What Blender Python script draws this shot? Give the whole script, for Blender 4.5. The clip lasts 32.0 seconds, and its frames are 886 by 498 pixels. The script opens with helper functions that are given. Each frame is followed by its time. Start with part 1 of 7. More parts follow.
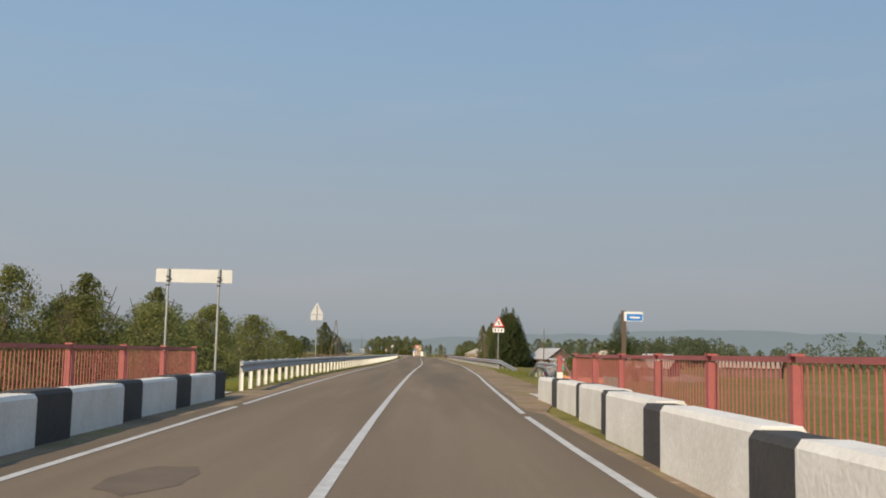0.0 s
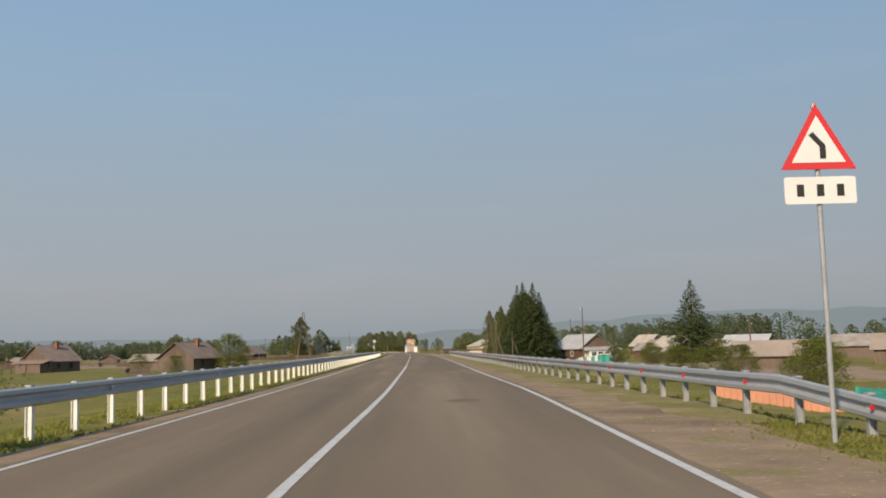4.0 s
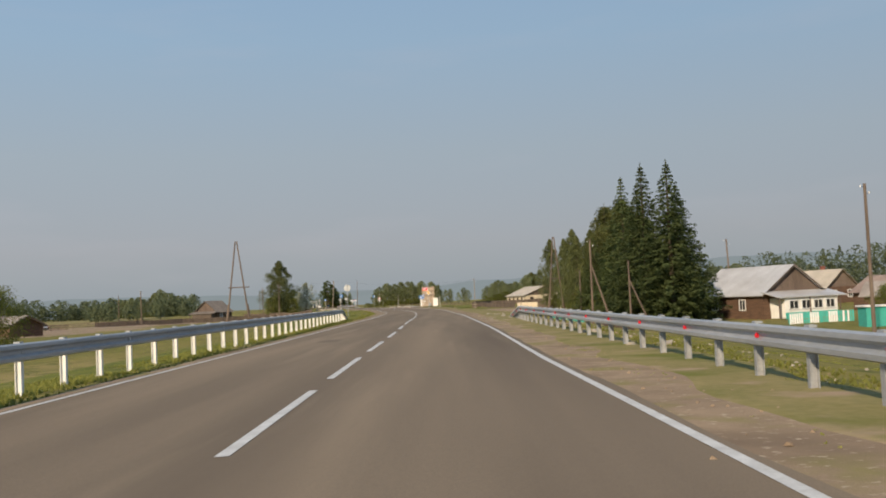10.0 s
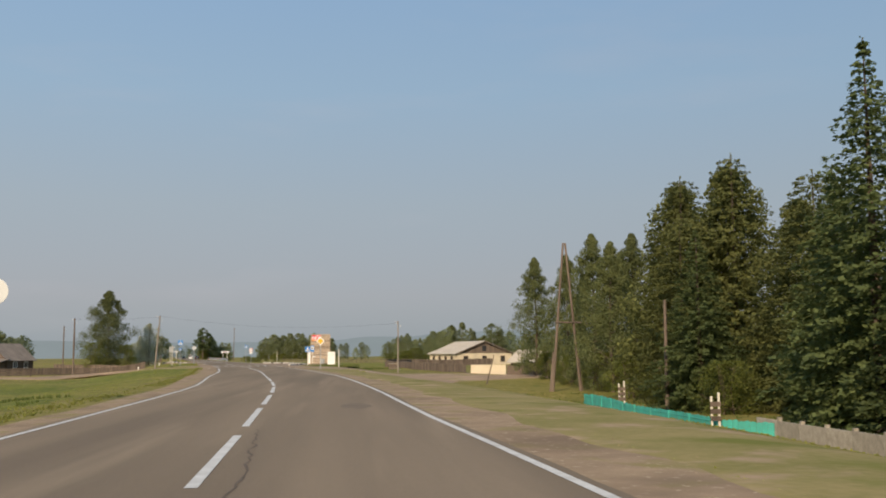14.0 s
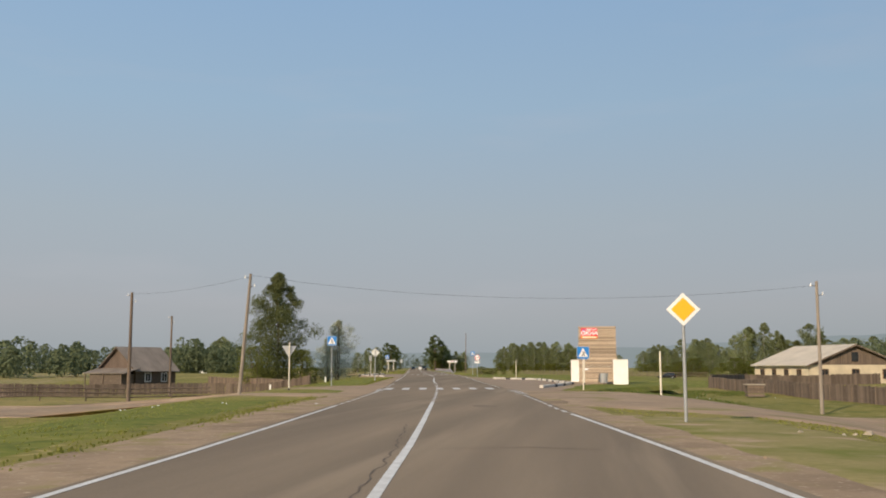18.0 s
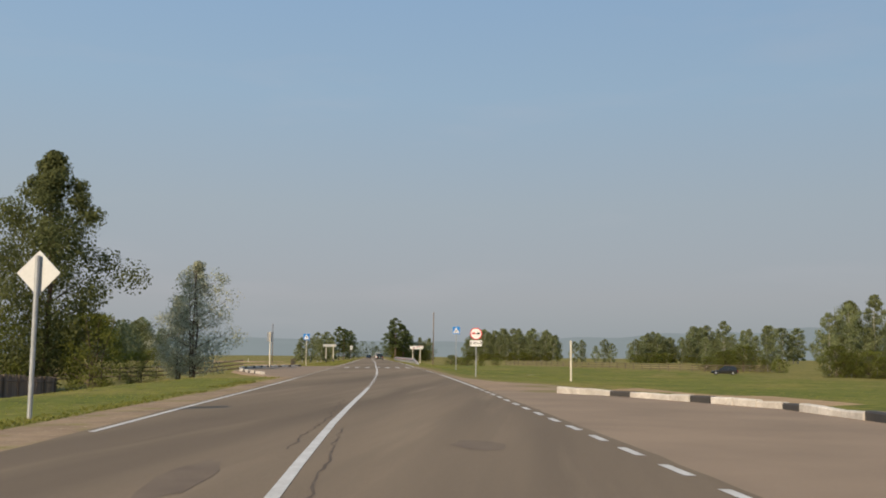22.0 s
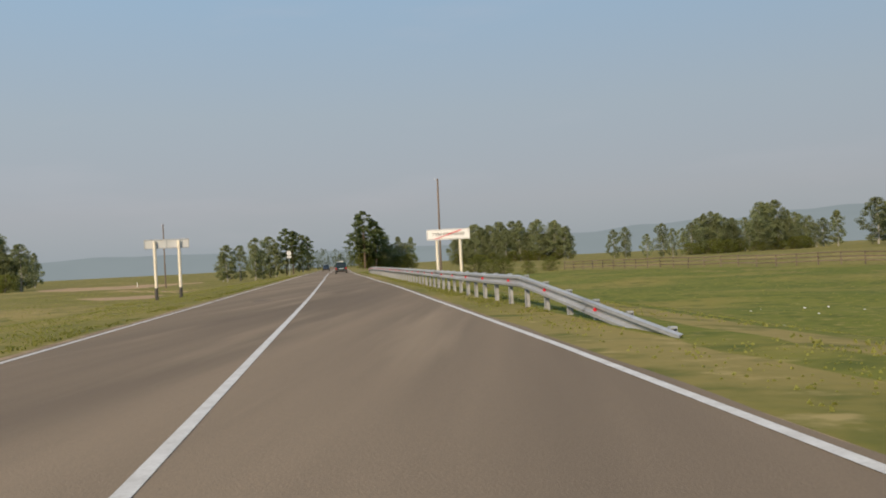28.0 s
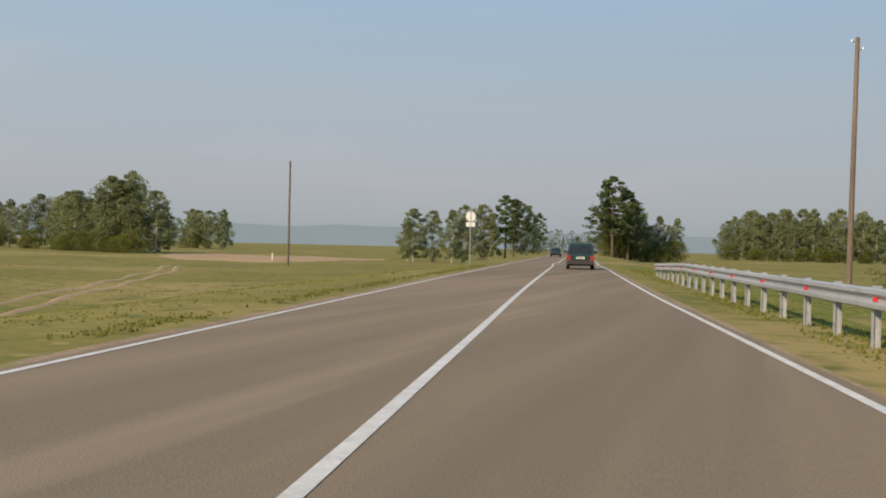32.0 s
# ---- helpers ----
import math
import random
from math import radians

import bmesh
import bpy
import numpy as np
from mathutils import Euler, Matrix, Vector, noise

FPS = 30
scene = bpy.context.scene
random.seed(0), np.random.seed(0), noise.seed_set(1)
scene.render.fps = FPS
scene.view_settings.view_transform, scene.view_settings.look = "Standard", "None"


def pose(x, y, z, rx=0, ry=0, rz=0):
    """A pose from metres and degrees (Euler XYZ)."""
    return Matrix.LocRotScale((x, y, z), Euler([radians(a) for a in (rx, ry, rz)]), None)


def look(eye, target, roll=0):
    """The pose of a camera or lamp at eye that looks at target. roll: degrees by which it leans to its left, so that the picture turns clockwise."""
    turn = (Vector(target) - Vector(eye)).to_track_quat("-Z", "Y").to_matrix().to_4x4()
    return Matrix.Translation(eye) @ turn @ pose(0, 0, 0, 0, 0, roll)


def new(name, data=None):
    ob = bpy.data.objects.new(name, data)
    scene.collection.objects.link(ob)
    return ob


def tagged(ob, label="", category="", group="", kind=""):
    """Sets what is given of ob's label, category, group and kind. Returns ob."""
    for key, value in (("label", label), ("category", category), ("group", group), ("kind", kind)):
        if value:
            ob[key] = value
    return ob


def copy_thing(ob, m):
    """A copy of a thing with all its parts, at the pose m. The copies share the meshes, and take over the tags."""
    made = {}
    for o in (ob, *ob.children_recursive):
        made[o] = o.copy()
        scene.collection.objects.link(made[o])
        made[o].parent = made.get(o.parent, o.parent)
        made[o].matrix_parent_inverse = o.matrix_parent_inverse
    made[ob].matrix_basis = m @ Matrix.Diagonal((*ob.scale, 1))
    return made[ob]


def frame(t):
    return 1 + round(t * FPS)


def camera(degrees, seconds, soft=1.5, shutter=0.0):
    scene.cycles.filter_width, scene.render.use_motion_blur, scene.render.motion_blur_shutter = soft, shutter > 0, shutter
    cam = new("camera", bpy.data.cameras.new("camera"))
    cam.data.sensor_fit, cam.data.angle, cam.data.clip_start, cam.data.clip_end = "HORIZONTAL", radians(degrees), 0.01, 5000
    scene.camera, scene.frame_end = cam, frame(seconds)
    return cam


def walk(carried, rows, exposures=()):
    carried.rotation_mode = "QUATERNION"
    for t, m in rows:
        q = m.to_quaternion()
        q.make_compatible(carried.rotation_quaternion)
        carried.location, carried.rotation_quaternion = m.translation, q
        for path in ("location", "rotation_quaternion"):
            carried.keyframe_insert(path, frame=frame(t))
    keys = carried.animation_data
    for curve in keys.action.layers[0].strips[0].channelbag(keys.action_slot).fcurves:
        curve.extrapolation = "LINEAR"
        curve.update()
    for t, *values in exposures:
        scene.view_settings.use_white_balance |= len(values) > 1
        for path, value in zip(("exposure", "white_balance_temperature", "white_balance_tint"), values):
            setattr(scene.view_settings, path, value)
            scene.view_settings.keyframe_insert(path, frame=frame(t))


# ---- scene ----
# ---------------- camera and its drive ----------------
cam = camera(48.6, 32.0, soft=1.9, shutter=0.0)
# seconds, eye x, y, z, yaw to the left, pitch up, roll
PATH = [
    (0, 2.54, 2.95, 1.185, -0.71, 6.09, 1.17),
    (0.5, 2.44, 11.81, 1.245, -1.76, 6.63, 0.28),
    (1, 2.42, 20.47, 1.299, -0.22, 5.95, -0.44),
    (1.5, 2.37, 29.00, 1.310, -0.62, 5.24, 0.70),
    (2, 2.36, 37.39, 1.318, -1.82, 7.52, 0.96),
    (2.5, 2.56, 46.18, 1.324, -0.17, 8.84, 0.58),
    (4.5, 3.15, 80.18, 1.286, -1.28, 5.16, -2.01),
    (5, 3.24, 88.07, 1.284, 0.77, 6.46, -0.87),
    (5.5, 3.28, 96.28, 1.282, 0.94, 6.11, -1.67),
    (6, 3.30, 104.70, 1.282, 1.01, 5.18, -1.25),
    (6.5, 3.35, 113.33, 1.276, 1.23, 5.37, -2.11),
    (7, 3.40, 122.34, 1.270, 1.03, 6.62, -1.39),
    (7.5, 3.37, 131.58, 1.265, -0.78, 4.93, -1.91),
    (8, 3.28, 140.58, 1.261, -0.49, 3.42, -2.32),
    (8.5, 3.25, 149.69, 1.251, 0.07, 3.68, -0.79),
    (9, 3.23, 159.34, 1.244, -0.31, 2.86, -0.79),
    (9.5, 3.21, 169.39, 1.257, 0.22, 3.52, -2.13),
    (10, 3.14, 179.52, 1.267, 0.27, 2.98, -2.63),
    (10.5, 3.12, 189.38, 1.250, -0.20, 5.73, -1.09),
    (11, 3.04, 199.29, 1.232, -0.68, 6.27, -2.11),
    (11.5, 2.91, 209.07, 1.229, -1.80, 5.28, -2.82),
    (12, 2.78, 219.14, 1.240, -0.07, 2.16, -2.97),
    (12.5, 2.43, 229.03, 1.253, 1.05, 3.01, -0.95),
    (13, 2.13, 238.83, 1.263, 0.62, 4.45, -0.77),
    (13.5, 1.84, 248.74, 1.252, -5.43, 6.02, -0.20),
    (14, 1.47, 258.40, 1.242, -5.85, 6.17, -0.39),
    (14.5, 0.99, 268.03, 1.241, -4.45, 6.83, -1.03),
    (16.5, -0.96, 304.26, 1.309, 1.60, 6.52, 3.20),
    (17, -1.60, 312.87, 1.316, 2.29, 2.16, 3.77),
    (17.5, -2.35, 321.20, 1.309, 7.53, 1.68, 2.22),
    (18, -3.06, 329.47, 1.289, 8.01, 6.86, -0.01),
    (18.5, -3.93, 338.11, 1.251, 6.68, 7.79, 0.57),
    (19, -5.02, 347.04, 1.212, 2.54, 7.25, 1.34),
    (19.5, -6.27, 356.30, 1.190, 5.74, 7.16, 0.98),
    (20, -7.41, 365.55, 1.175, 12.33, 4.36, 0.25),
    (20.5, -8.81, 375.23, 1.139, 6.98, 5.10, -0.88),
    (21, -10.20, 384.84, 1.135, 5.67, 6.23, 0.79),
    (21.5, -11.62, 394.11, 1.156, 7.34, 5.32, 0.51),
    (22, -13.16, 403.81, 1.179, 5.88, 6.23, 0.52),
    (22.5, -14.78, 414.29, 1.205, 7.39, 6.70, 0.66),
    (23, -16.39, 425.06, 1.223, 7.53, 7.26, -0.52),
    (23.5, -18.14, 436.17, 1.231, 9.56, 7.02, 0.52),
    (24, -19.87, 447.08, 1.228, 9.63, 4.28, -0.39),
    (24.5, -21.48, 456.98, 1.245, 8.87, 3.69, 0.12),
    (26.5, -28.09, 497.62, 1.226, 2.25, 3.81, -3.77),
    (27, -29.81, 508.11, 1.239, 2.26, 3.02, -0.89),
    (27.5, -31.47, 518.13, 1.239, 5.47, 2.14, -0.62),
    (28, -33.09, 527.75, 1.252, 3.80, 0.64, -2.87),
    (28.5, -34.87, 538.11, 1.301, 6.09, -0.30, -1.32),
    (29, -36.74, 549.05, 1.338, 5.06, 2.11, -3.21),
    (29.5, -38.64, 559.48, 1.333, 5.70, 2.18, 1.31),
    (30, -40.39, 569.76, 1.298, 10.00, 1.96, 0.46),
    (30.5, -42.23, 580.09, 1.266, 12.16, 0.70, 3.55),
    (31, -44.10, 590.26, 1.245, 13.11, 1.94, 2.18),
    (31.5, -45.93, 600.92, 1.246, 16.17, 1.12, -2.01),
    (32, -47.73, 611.44, 1.267, 17.56, -0.16, 1.40),
]


def aim(x, y, z, yaw, pitch, roll):
    return Matrix.Translation((x, y, z)) @ Euler((radians(90 + pitch), 0, radians(yaw))).to_matrix().to_4x4() @ pose(0, 0, 0, 0, 0, roll)


walk(cam, [(t, aim(*row)) for t, *row in PATH], exposures=[(0, 0.0, 6500, 10), (14, 0.08, 6550, 10), (18, 0.11, 6600, 10), (20, 0.05, 6600, 10), (23, 0.04, 6600, 10), (27, 0.06, 6520, 10), (30, 0.18, 6600, 10), (32, 0.2, 6600, 10)])

# ---------------- sky and sun ----------------
SUN_DIR = Vector((-0.36, -0.79, 0.50)).normalized()
world = bpy.data.worlds.new("hazy_sky")
scene.world = world
world.use_nodes = True
wn, wl = world.node_tree.nodes, world.node_tree.links
sky = wn.new("ShaderNodeTexSky")
sky.sky_type = "NISHITA"
sky.sun_disc = False
sky.sun_elevation = math.asin(SUN_DIR.z)
sky.sun_rotation = math.atan2(SUN_DIR.x, SUN_DIR.y)
sky.altitude, sky.air_density, sky.dust_density, sky.ozone_density = 700, 1.0, 3.0, 2.0
co = wn.new("ShaderNodeTexCoord")
sep = wn.new("ShaderNodeSeparateXYZ")
wl.new(co.outputs["Generated"], sep.inputs[0])
# smoke haze lying over the valley: a ramp by height above the horizon
ramp = wn.new("ShaderNodeValToRGB")
ramp.color_ramp.elements[0].position, ramp.color_ramp.elements[0].color = 0.0, (0.292, 0.335, 0.368, 1)
ramp.color_ramp.elements[1].position, ramp.color_ramp.elements[1].color = 0.42, (0.237, 0.385, 0.592, 1)
for p, c in ((0.06, (0.352, 0.366, 0.396, 1)), (0.15, (0.344, 0.40, 0.448, 1)), (0.26, (0.298, 0.42, 0.545, 1))):
    ramp.color_ramp.elements.new(p).color = c
wl.new(sep.outputs["Z"], ramp.inputs[0])
# thin streaks of cirrus
stretch = wn.new("ShaderNodeMapping")
stretch.inputs["Scale"].default_value = (3.0, 3.0, 14.0)
stretch.inputs["Rotation"].default_value = (0.0, 0.35, 0.0)
wl.new(co.outputs["Generated"], stretch.inputs[0])
wisps = wn.new("ShaderNodeTexNoise")
wisps.inputs["Scale"].default_value, wisps.inputs["Detail"].default_value = 1.3, 5
wl.new(stretch.outputs[0], wisps.inputs[0])
thin = wn.new("ShaderNodeMapRange")
thin.inputs["From Min"].default_value, thin.inputs["From Max"].default_value = 0.56, 0.86
thin.inputs["To Min"].default_value, thin.inputs["To Max"].default_value = 0.0, 0.22
wl.new(wisps.outputs[0], thin.inputs[0])
veil = wn.new("ShaderNodeMix")
veil.data_type = "RGBA"
wl.new(thin.outputs[0], veil.inputs[0])
wl.new(ramp.outputs[0], veil.inputs[6])
veil.inputs[7].default_value = (0.52, 0.49, 0.52, 1)
haze_bg, sky_bg, blend = wn.new("ShaderNodeBackground"), wn.new("ShaderNodeBackground"), wn.new("ShaderNodeMixShader")
sky_bg.inputs[1].default_value = 0.10
tilt = wn.new("ShaderNodeMath")
tilt.operation = "MULTIPLY_ADD"
tilt.inputs[1].default_value, tilt.inputs[2].default_value = -0.10, 1.0
wl.new(sep.outputs["X"], tilt.inputs[0])
wl.new(tilt.outputs[0], haze_bg.inputs[1])
blend.inputs[0].default_value = 0.9
wl.new(sky.outputs[0], sky_bg.inputs[0])
wl.new(veil.outputs[2], haze_bg.inputs[0])
wl.new(sky_bg.outputs[0], blend.inputs[1])
wl.new(haze_bg.outputs[0], blend.inputs[2])
wl.new(blend.outputs[0], wn["World Output"].inputs[0])

sun = new("sun", bpy.data.lights.new("sun", "SUN"))
sun.data.energy, sun.data.angle, sun.data.color = 4.8, radians(1.5), (1.0, 0.81, 0.58)
sun.matrix_world = look(SUN_DIR * 100, (0, 0, 0))


# ---------------- materials ----------------
def material(name, base, dark=None, scale=4.0, fine=40.0, rough=0.8, metal=0.0, bump=0.0, spread=0.5, per_object=0.0, stretch=(1, 1, 1), edge=(0.35, 0.65), coat=0.0, patches=None):
    """A two-scale procedural surface: base and dark mixed by broad stains and fine grain, in metres."""
    mat = bpy.data.materials.new(name)
    mat.use_nodes = True
    n, l = mat.node_tree.nodes, mat.node_tree.links
    b = n["Principled BSDF"]
    b.inputs["Roughness"].default_value, b.inputs["Metallic"].default_value = rough, metal
    b.inputs["Coat Weight"].default_value = coat
    if rough > 0.8:
        b.inputs["Specular IOR Level"].default_value = 0.12
    dark = dark or tuple(0.7 * c for c in base)
    tc, mp = n.new("ShaderNodeTexCoord"), n.new("ShaderNodeMapping")
    mp.inputs["Scale"].default_value = stretch
    geo = n.new("ShaderNodeNewGeometry")
    l.new(geo.outputs["Position"], mp.inputs[0])
    big, small = n.new("ShaderNodeTexNoise"), n.new("ShaderNodeTexNoise")
    big.inputs["Scale"].default_value, big.inputs["Detail"].default_value = scale, 4
    small.inputs["Scale"].default_value, small.inputs["Detail"].default_value = fine, 3
    l.new(mp.outputs[0], big.inputs[0])
    l.new(geo.outputs["Position"] if fine >= 40 else mp.outputs[0], small.inputs[0])
    add = n.new("ShaderNodeMix")
    add.inputs[0].default_value = 0.4
    l.new(big.outputs[0], add.inputs[2])
    l.new(small.outputs[0], add.inputs[3])
    rng = n.new("ShaderNodeMapRange")
    rng.inputs["From Min"].default_value, rng.inputs["From Max"].default_value = edge
    rng.inputs["To Max"].default_value = spread * 2
    rng.clamp = True
    l.new(add.outputs[0], rng.inputs[0])
    mix = n.new("ShaderNodeMix")
    mix.data_type = "RGBA"
    mix.inputs[6].default_value, mix.inputs[7].default_value = (*base, 1), (*dark, 1)
    l.new(rng.outputs[0], mix.inputs[0])
    out = mix.outputs[2]
    for tint, size, lo, hi in patches or ():
        spot, gate, lay = n.new("ShaderNodeTexNoise"), n.new("ShaderNodeMapRange"), n.new("ShaderNodeMix")
        spot.inputs["Scale"].default_value, spot.inputs["Detail"].default_value = size, 5
        l.new(mp.outputs[0], spot.inputs[0])
        gate.inputs["From Min"].default_value, gate.inputs["From Max"].default_value = lo, hi
        l.new(spot.outputs[0], gate.inputs[0])
        lay.data_type = "RGBA"
        lay.inputs[7].default_value = (*tint, 1)
        l.new(gate.outputs[0], lay.inputs[0])
        l.new(out, lay.inputs[6])
        out = lay.outputs[2]
    if per_object:
        info, hsv, vary = n.new("ShaderNodeObjectInfo"), n.new("ShaderNodeHueSaturation"), n.new("ShaderNodeMapRange")
        vary.inputs["To Min"].default_value, vary.inputs["To Max"].default_value = 1 - per_object, 1 + per_object
        l.new(info.outputs["Random"], vary.inputs[0])
        l.new(vary.outputs[0], hsv.inputs["Value"])
        l.new(out, hsv.inputs["Color"])
        out = hsv.outputs[0]
    l.new(out, b.inputs["Base Color"])
    if bump:
        bp = n.new("ShaderNodeBump")
        bp.inputs["Strength"].default_value, bp.inputs["Distance"].default_value = min(1.0, bump), 0.02
        l.new(small.outputs[0], bp.inputs["Height"])
        l.new(bp.outputs[0], b.inputs["Normal"])
    return mat


ASPHALT = material("worn_asphalt", (0.246, 0.189, 0.130), (0.157, 0.122, 0.086), 0.7, 60, 0.84, bump=0.25, stretch=(1, 0.05, 1), patches=[((0.139, 0.108, 0.077), 0.3, 0.47, 0.68), ((0.28, 0.218, 0.15), 0.9, 0.56, 0.8)])
GRAVEL = material("shoulder_gravel", (0.345, 0.25, 0.163), (0.225, 0.163, 0.108), 1.3, 45, 0.95, bump=0.35, patches=[((0.225, 0.19, 0.075), 0.8, 0.53, 0.66), ((0.19, 0.135, 0.09), 0.35, 0.52, 0.68), ((0.43, 0.35, 0.25), 8.0, 0.6, 0.72)])
GRASS = material("meadow_grass", (0.225, 0.185, 0.052), (0.13, 0.128, 0.03), 0.09, 3, 0.95, bump=1.0, patches=[((0.28, 0.215, 0.085), 0.03, 0.52, 0.68), ((0.10, 0.108, 0.024), 0.8, 0.52, 0.68), ((0.30, 0.24, 0.1), 1.7, 0.58, 0.72)])
PAINT = material("road_paint", (0.62, 0.61, 0.58), (0.36, 0.34, 0.31), 3.0, 30, 0.7, spread=0.35)
STEEL = material("galvanised_steel", (0.46, 0.475, 0.49), (0.31, 0.325, 0.345), 0.8, 12, 0.5, 0.35, stretch=(1, 0.3, 2))
POST_WHITE = material("white_painted_post", (0.82, 0.81, 0.78), (0.62, 0.6, 0.56), 6, 30, 0.7, spread=0.3)
POST_GREY = material("galvanised_post", (0.42, 0.43, 0.44), (0.3, 0.3, 0.3), 6, 30, 0.6, 0.3)
WHITEWASH = material("whitewashed_concrete", (0.80, 0.78, 0.73), (0.60, 0.57, 0.51), 1.4, 18, 0.9, bump=0.4, spread=0.4)
BLACKWASH = material("black_painted_concrete", (0.035, 0.034, 0.034), (0.06, 0.055, 0.05), 1.4, 18, 0.8, bump=0.4)
RED_PAINT = material("faded_red_paint", (0.40, 0.11, 0.10), (0.29, 0.09, 0.08), 2, 20, 0.65)
RED_LAMP = material("red_reflector", (0.75, 0.03, 0.04), (0.55, 0.02, 0.03), 10, 50, 0.3)


# ---------------- mesh tools ----------------
class Geo:
    """Collects vertices and faces of one part."""

    def __init__(self):
        self.v, self.f = [], []

    def add(self, vs, fs):
        n = len(self.v)
        self.v += [tuple(p) for p in vs]
        self.f += [tuple(i + n for i in q) for q in fs]
        return self

    def box(self, c, s, rz=0.0, taper=1.0, m=None):
        x, y, z = (a / 2 for a in s)
        pts = [Vector((i * x * k, j * y * k, h)) for h, k in ((-z, 1), (z, taper)) for i, j in ((-1, -1), (1, -1), (1, 1), (-1, 1))]
        turn = m or Matrix.Rotation(rz, 4, "Z")
        return self.add([turn @ p + Vector(c) for p in pts], [(3, 2, 1, 0), (4, 5, 6, 7), (0, 1, 5, 4), (1, 2, 6, 5), (2, 3, 7, 6), (3, 0, 4, 7)])

    def tube(self, a, b, r0, r1=None, n=8, caps=True):
        a, b = Vector(a), Vector(b)
        r1 = r0 if r1 is None else r1
        q = (b - a).to_track_quat("Z", "Y").to_matrix()
        ring = [(math.cos(2 * math.pi * i / n), math.sin(2 * math.pi * i / n)) for i in range(n)]
        vs = [a + q @ Vector((c * r0, s * r0, 0)) for c, s in ring] + [b + q @ Vector((c * r1, s * r1, 0)) for c, s in ring]
        fs = [(i, (i + 1) % n, n + (i + 1) % n, n + i) for i in range(n)]
        if caps:
            fs += [tuple(range(n - 1, -1, -1)), tuple(range(n, 2 * n))]
        return self.add(vs, fs)

    def prism(self, poly, x0, x1, axis="x"):
        """A closed outline of (a, b) drawn out along an axis."""
        n = len(poly)
        put = {"x": lambda a, b, t: (t, a, b), "y": lambda a, b, t: (a, t, b), "z": lambda a, b, t: (a, b, t)}[axis]
        vs = [put(a, b, x0) for a, b in poly] + [put(a, b, x1) for a, b in poly]
        return self.add(vs, [(i, (i + 1) % n, n + (i + 1) % n, n + i) for i in range(n)] + [tuple(range(n - 1, -1, -1)), tuple(range(n, 2 * n))])

    def sweep(self, profile, path, closed=False):
        """Rings: each entry of path is a function that puts a profile point (a, b) into space."""
        n, m = len(profile), len(path)
        vs = [put(a, b) for put in path for a, b in profile]
        span = n if closed else n - 1
        return self.add(vs, [(j * n + i, j * n + (i + 1) % n, (j + 1) * n + (i + 1) % n, (j + 1) * n + i) for j in range(m - 1) for i in range(span)])

    def mesh(self, name, mat=None, smooth=False):
        me = bpy.data.meshes.new(name)
        me.from_pydata(self.v, [], self.f)
        if smooth:
            me.polygons.foreach_set("use_smooth", [True] * len(me.polygons))
        if mat:
            me.materials.append(mat)
        me.update()
        return me


def part(name, geo, mat, parent=None, label="", smooth=False, at=None):
    """One mesh object, under a thing or part where given. geo may also be a mesh to share."""
    me = geo if isinstance(geo, bpy.types.Mesh) else geo.mesh(name, mat, smooth)
    ob = new(name, me)
    if parent:
        ob.parent = parent
    if at is not None:
        ob.matrix_basis = at
    return tagged(ob, label)


def thing(name, label, category, at=None, group="", kind=""):
    ob = tagged(new(name), label, category, group, kind)
    ob.empty_display_size = 0.2
    if at is not None:
        ob.matrix_basis = at
    return ob


# ---------------- the lie of the land ----------------
ROAD_X = [1.75, 1.59, 1.53, 1.55, 1.67, 1.85, 1.77, 1.66, 1.45, 1.21, 0.99, 0.80, 0.47, 0.26, -0.38, -1.36, -3.22, -5.21, -7.78, -10.50, -13.47, -16.68, -19.60, -22.75, -26.09, -29.56, -33.06, -36.51, -39.96, -43.49, -47.06, -50.62, -54.26, -57.80, -61.28, -64.73]


def mid(y):
    """x of the centre line at y."""
    if y < 0:
        return ROAD_X[0] - 0.008 * y
    if y >= 700:
        return ROAD_X[-1] - 0.173 * (y - 700)
    i = int(y // 20)
    p0, p1, p2, p3 = (ROAD_X[min(max(i + k, 0), 35)] for k in (-1, 0, 1, 2))
    u = y / 20 - i
    return 0.5 * (2 * p1 + (p2 - p0) * u + (2 * p0 - 5 * p1 + 4 * p2 - p3) * u * u + (3 * p1 - p0 - 3 * p2 + p3) * u**3)


def heading(y):
    return math.atan2(-(mid(y + 1) - mid(y - 1)), 2)


def ramp_of(table, y):
    for (a, va), (b, vb) in zip(table, table[1:]):
        if y <= b:
            u = min(1, max(0, (y - a) / (b - a)))
            return va + (vb - va) * u
    return table[-1][1]


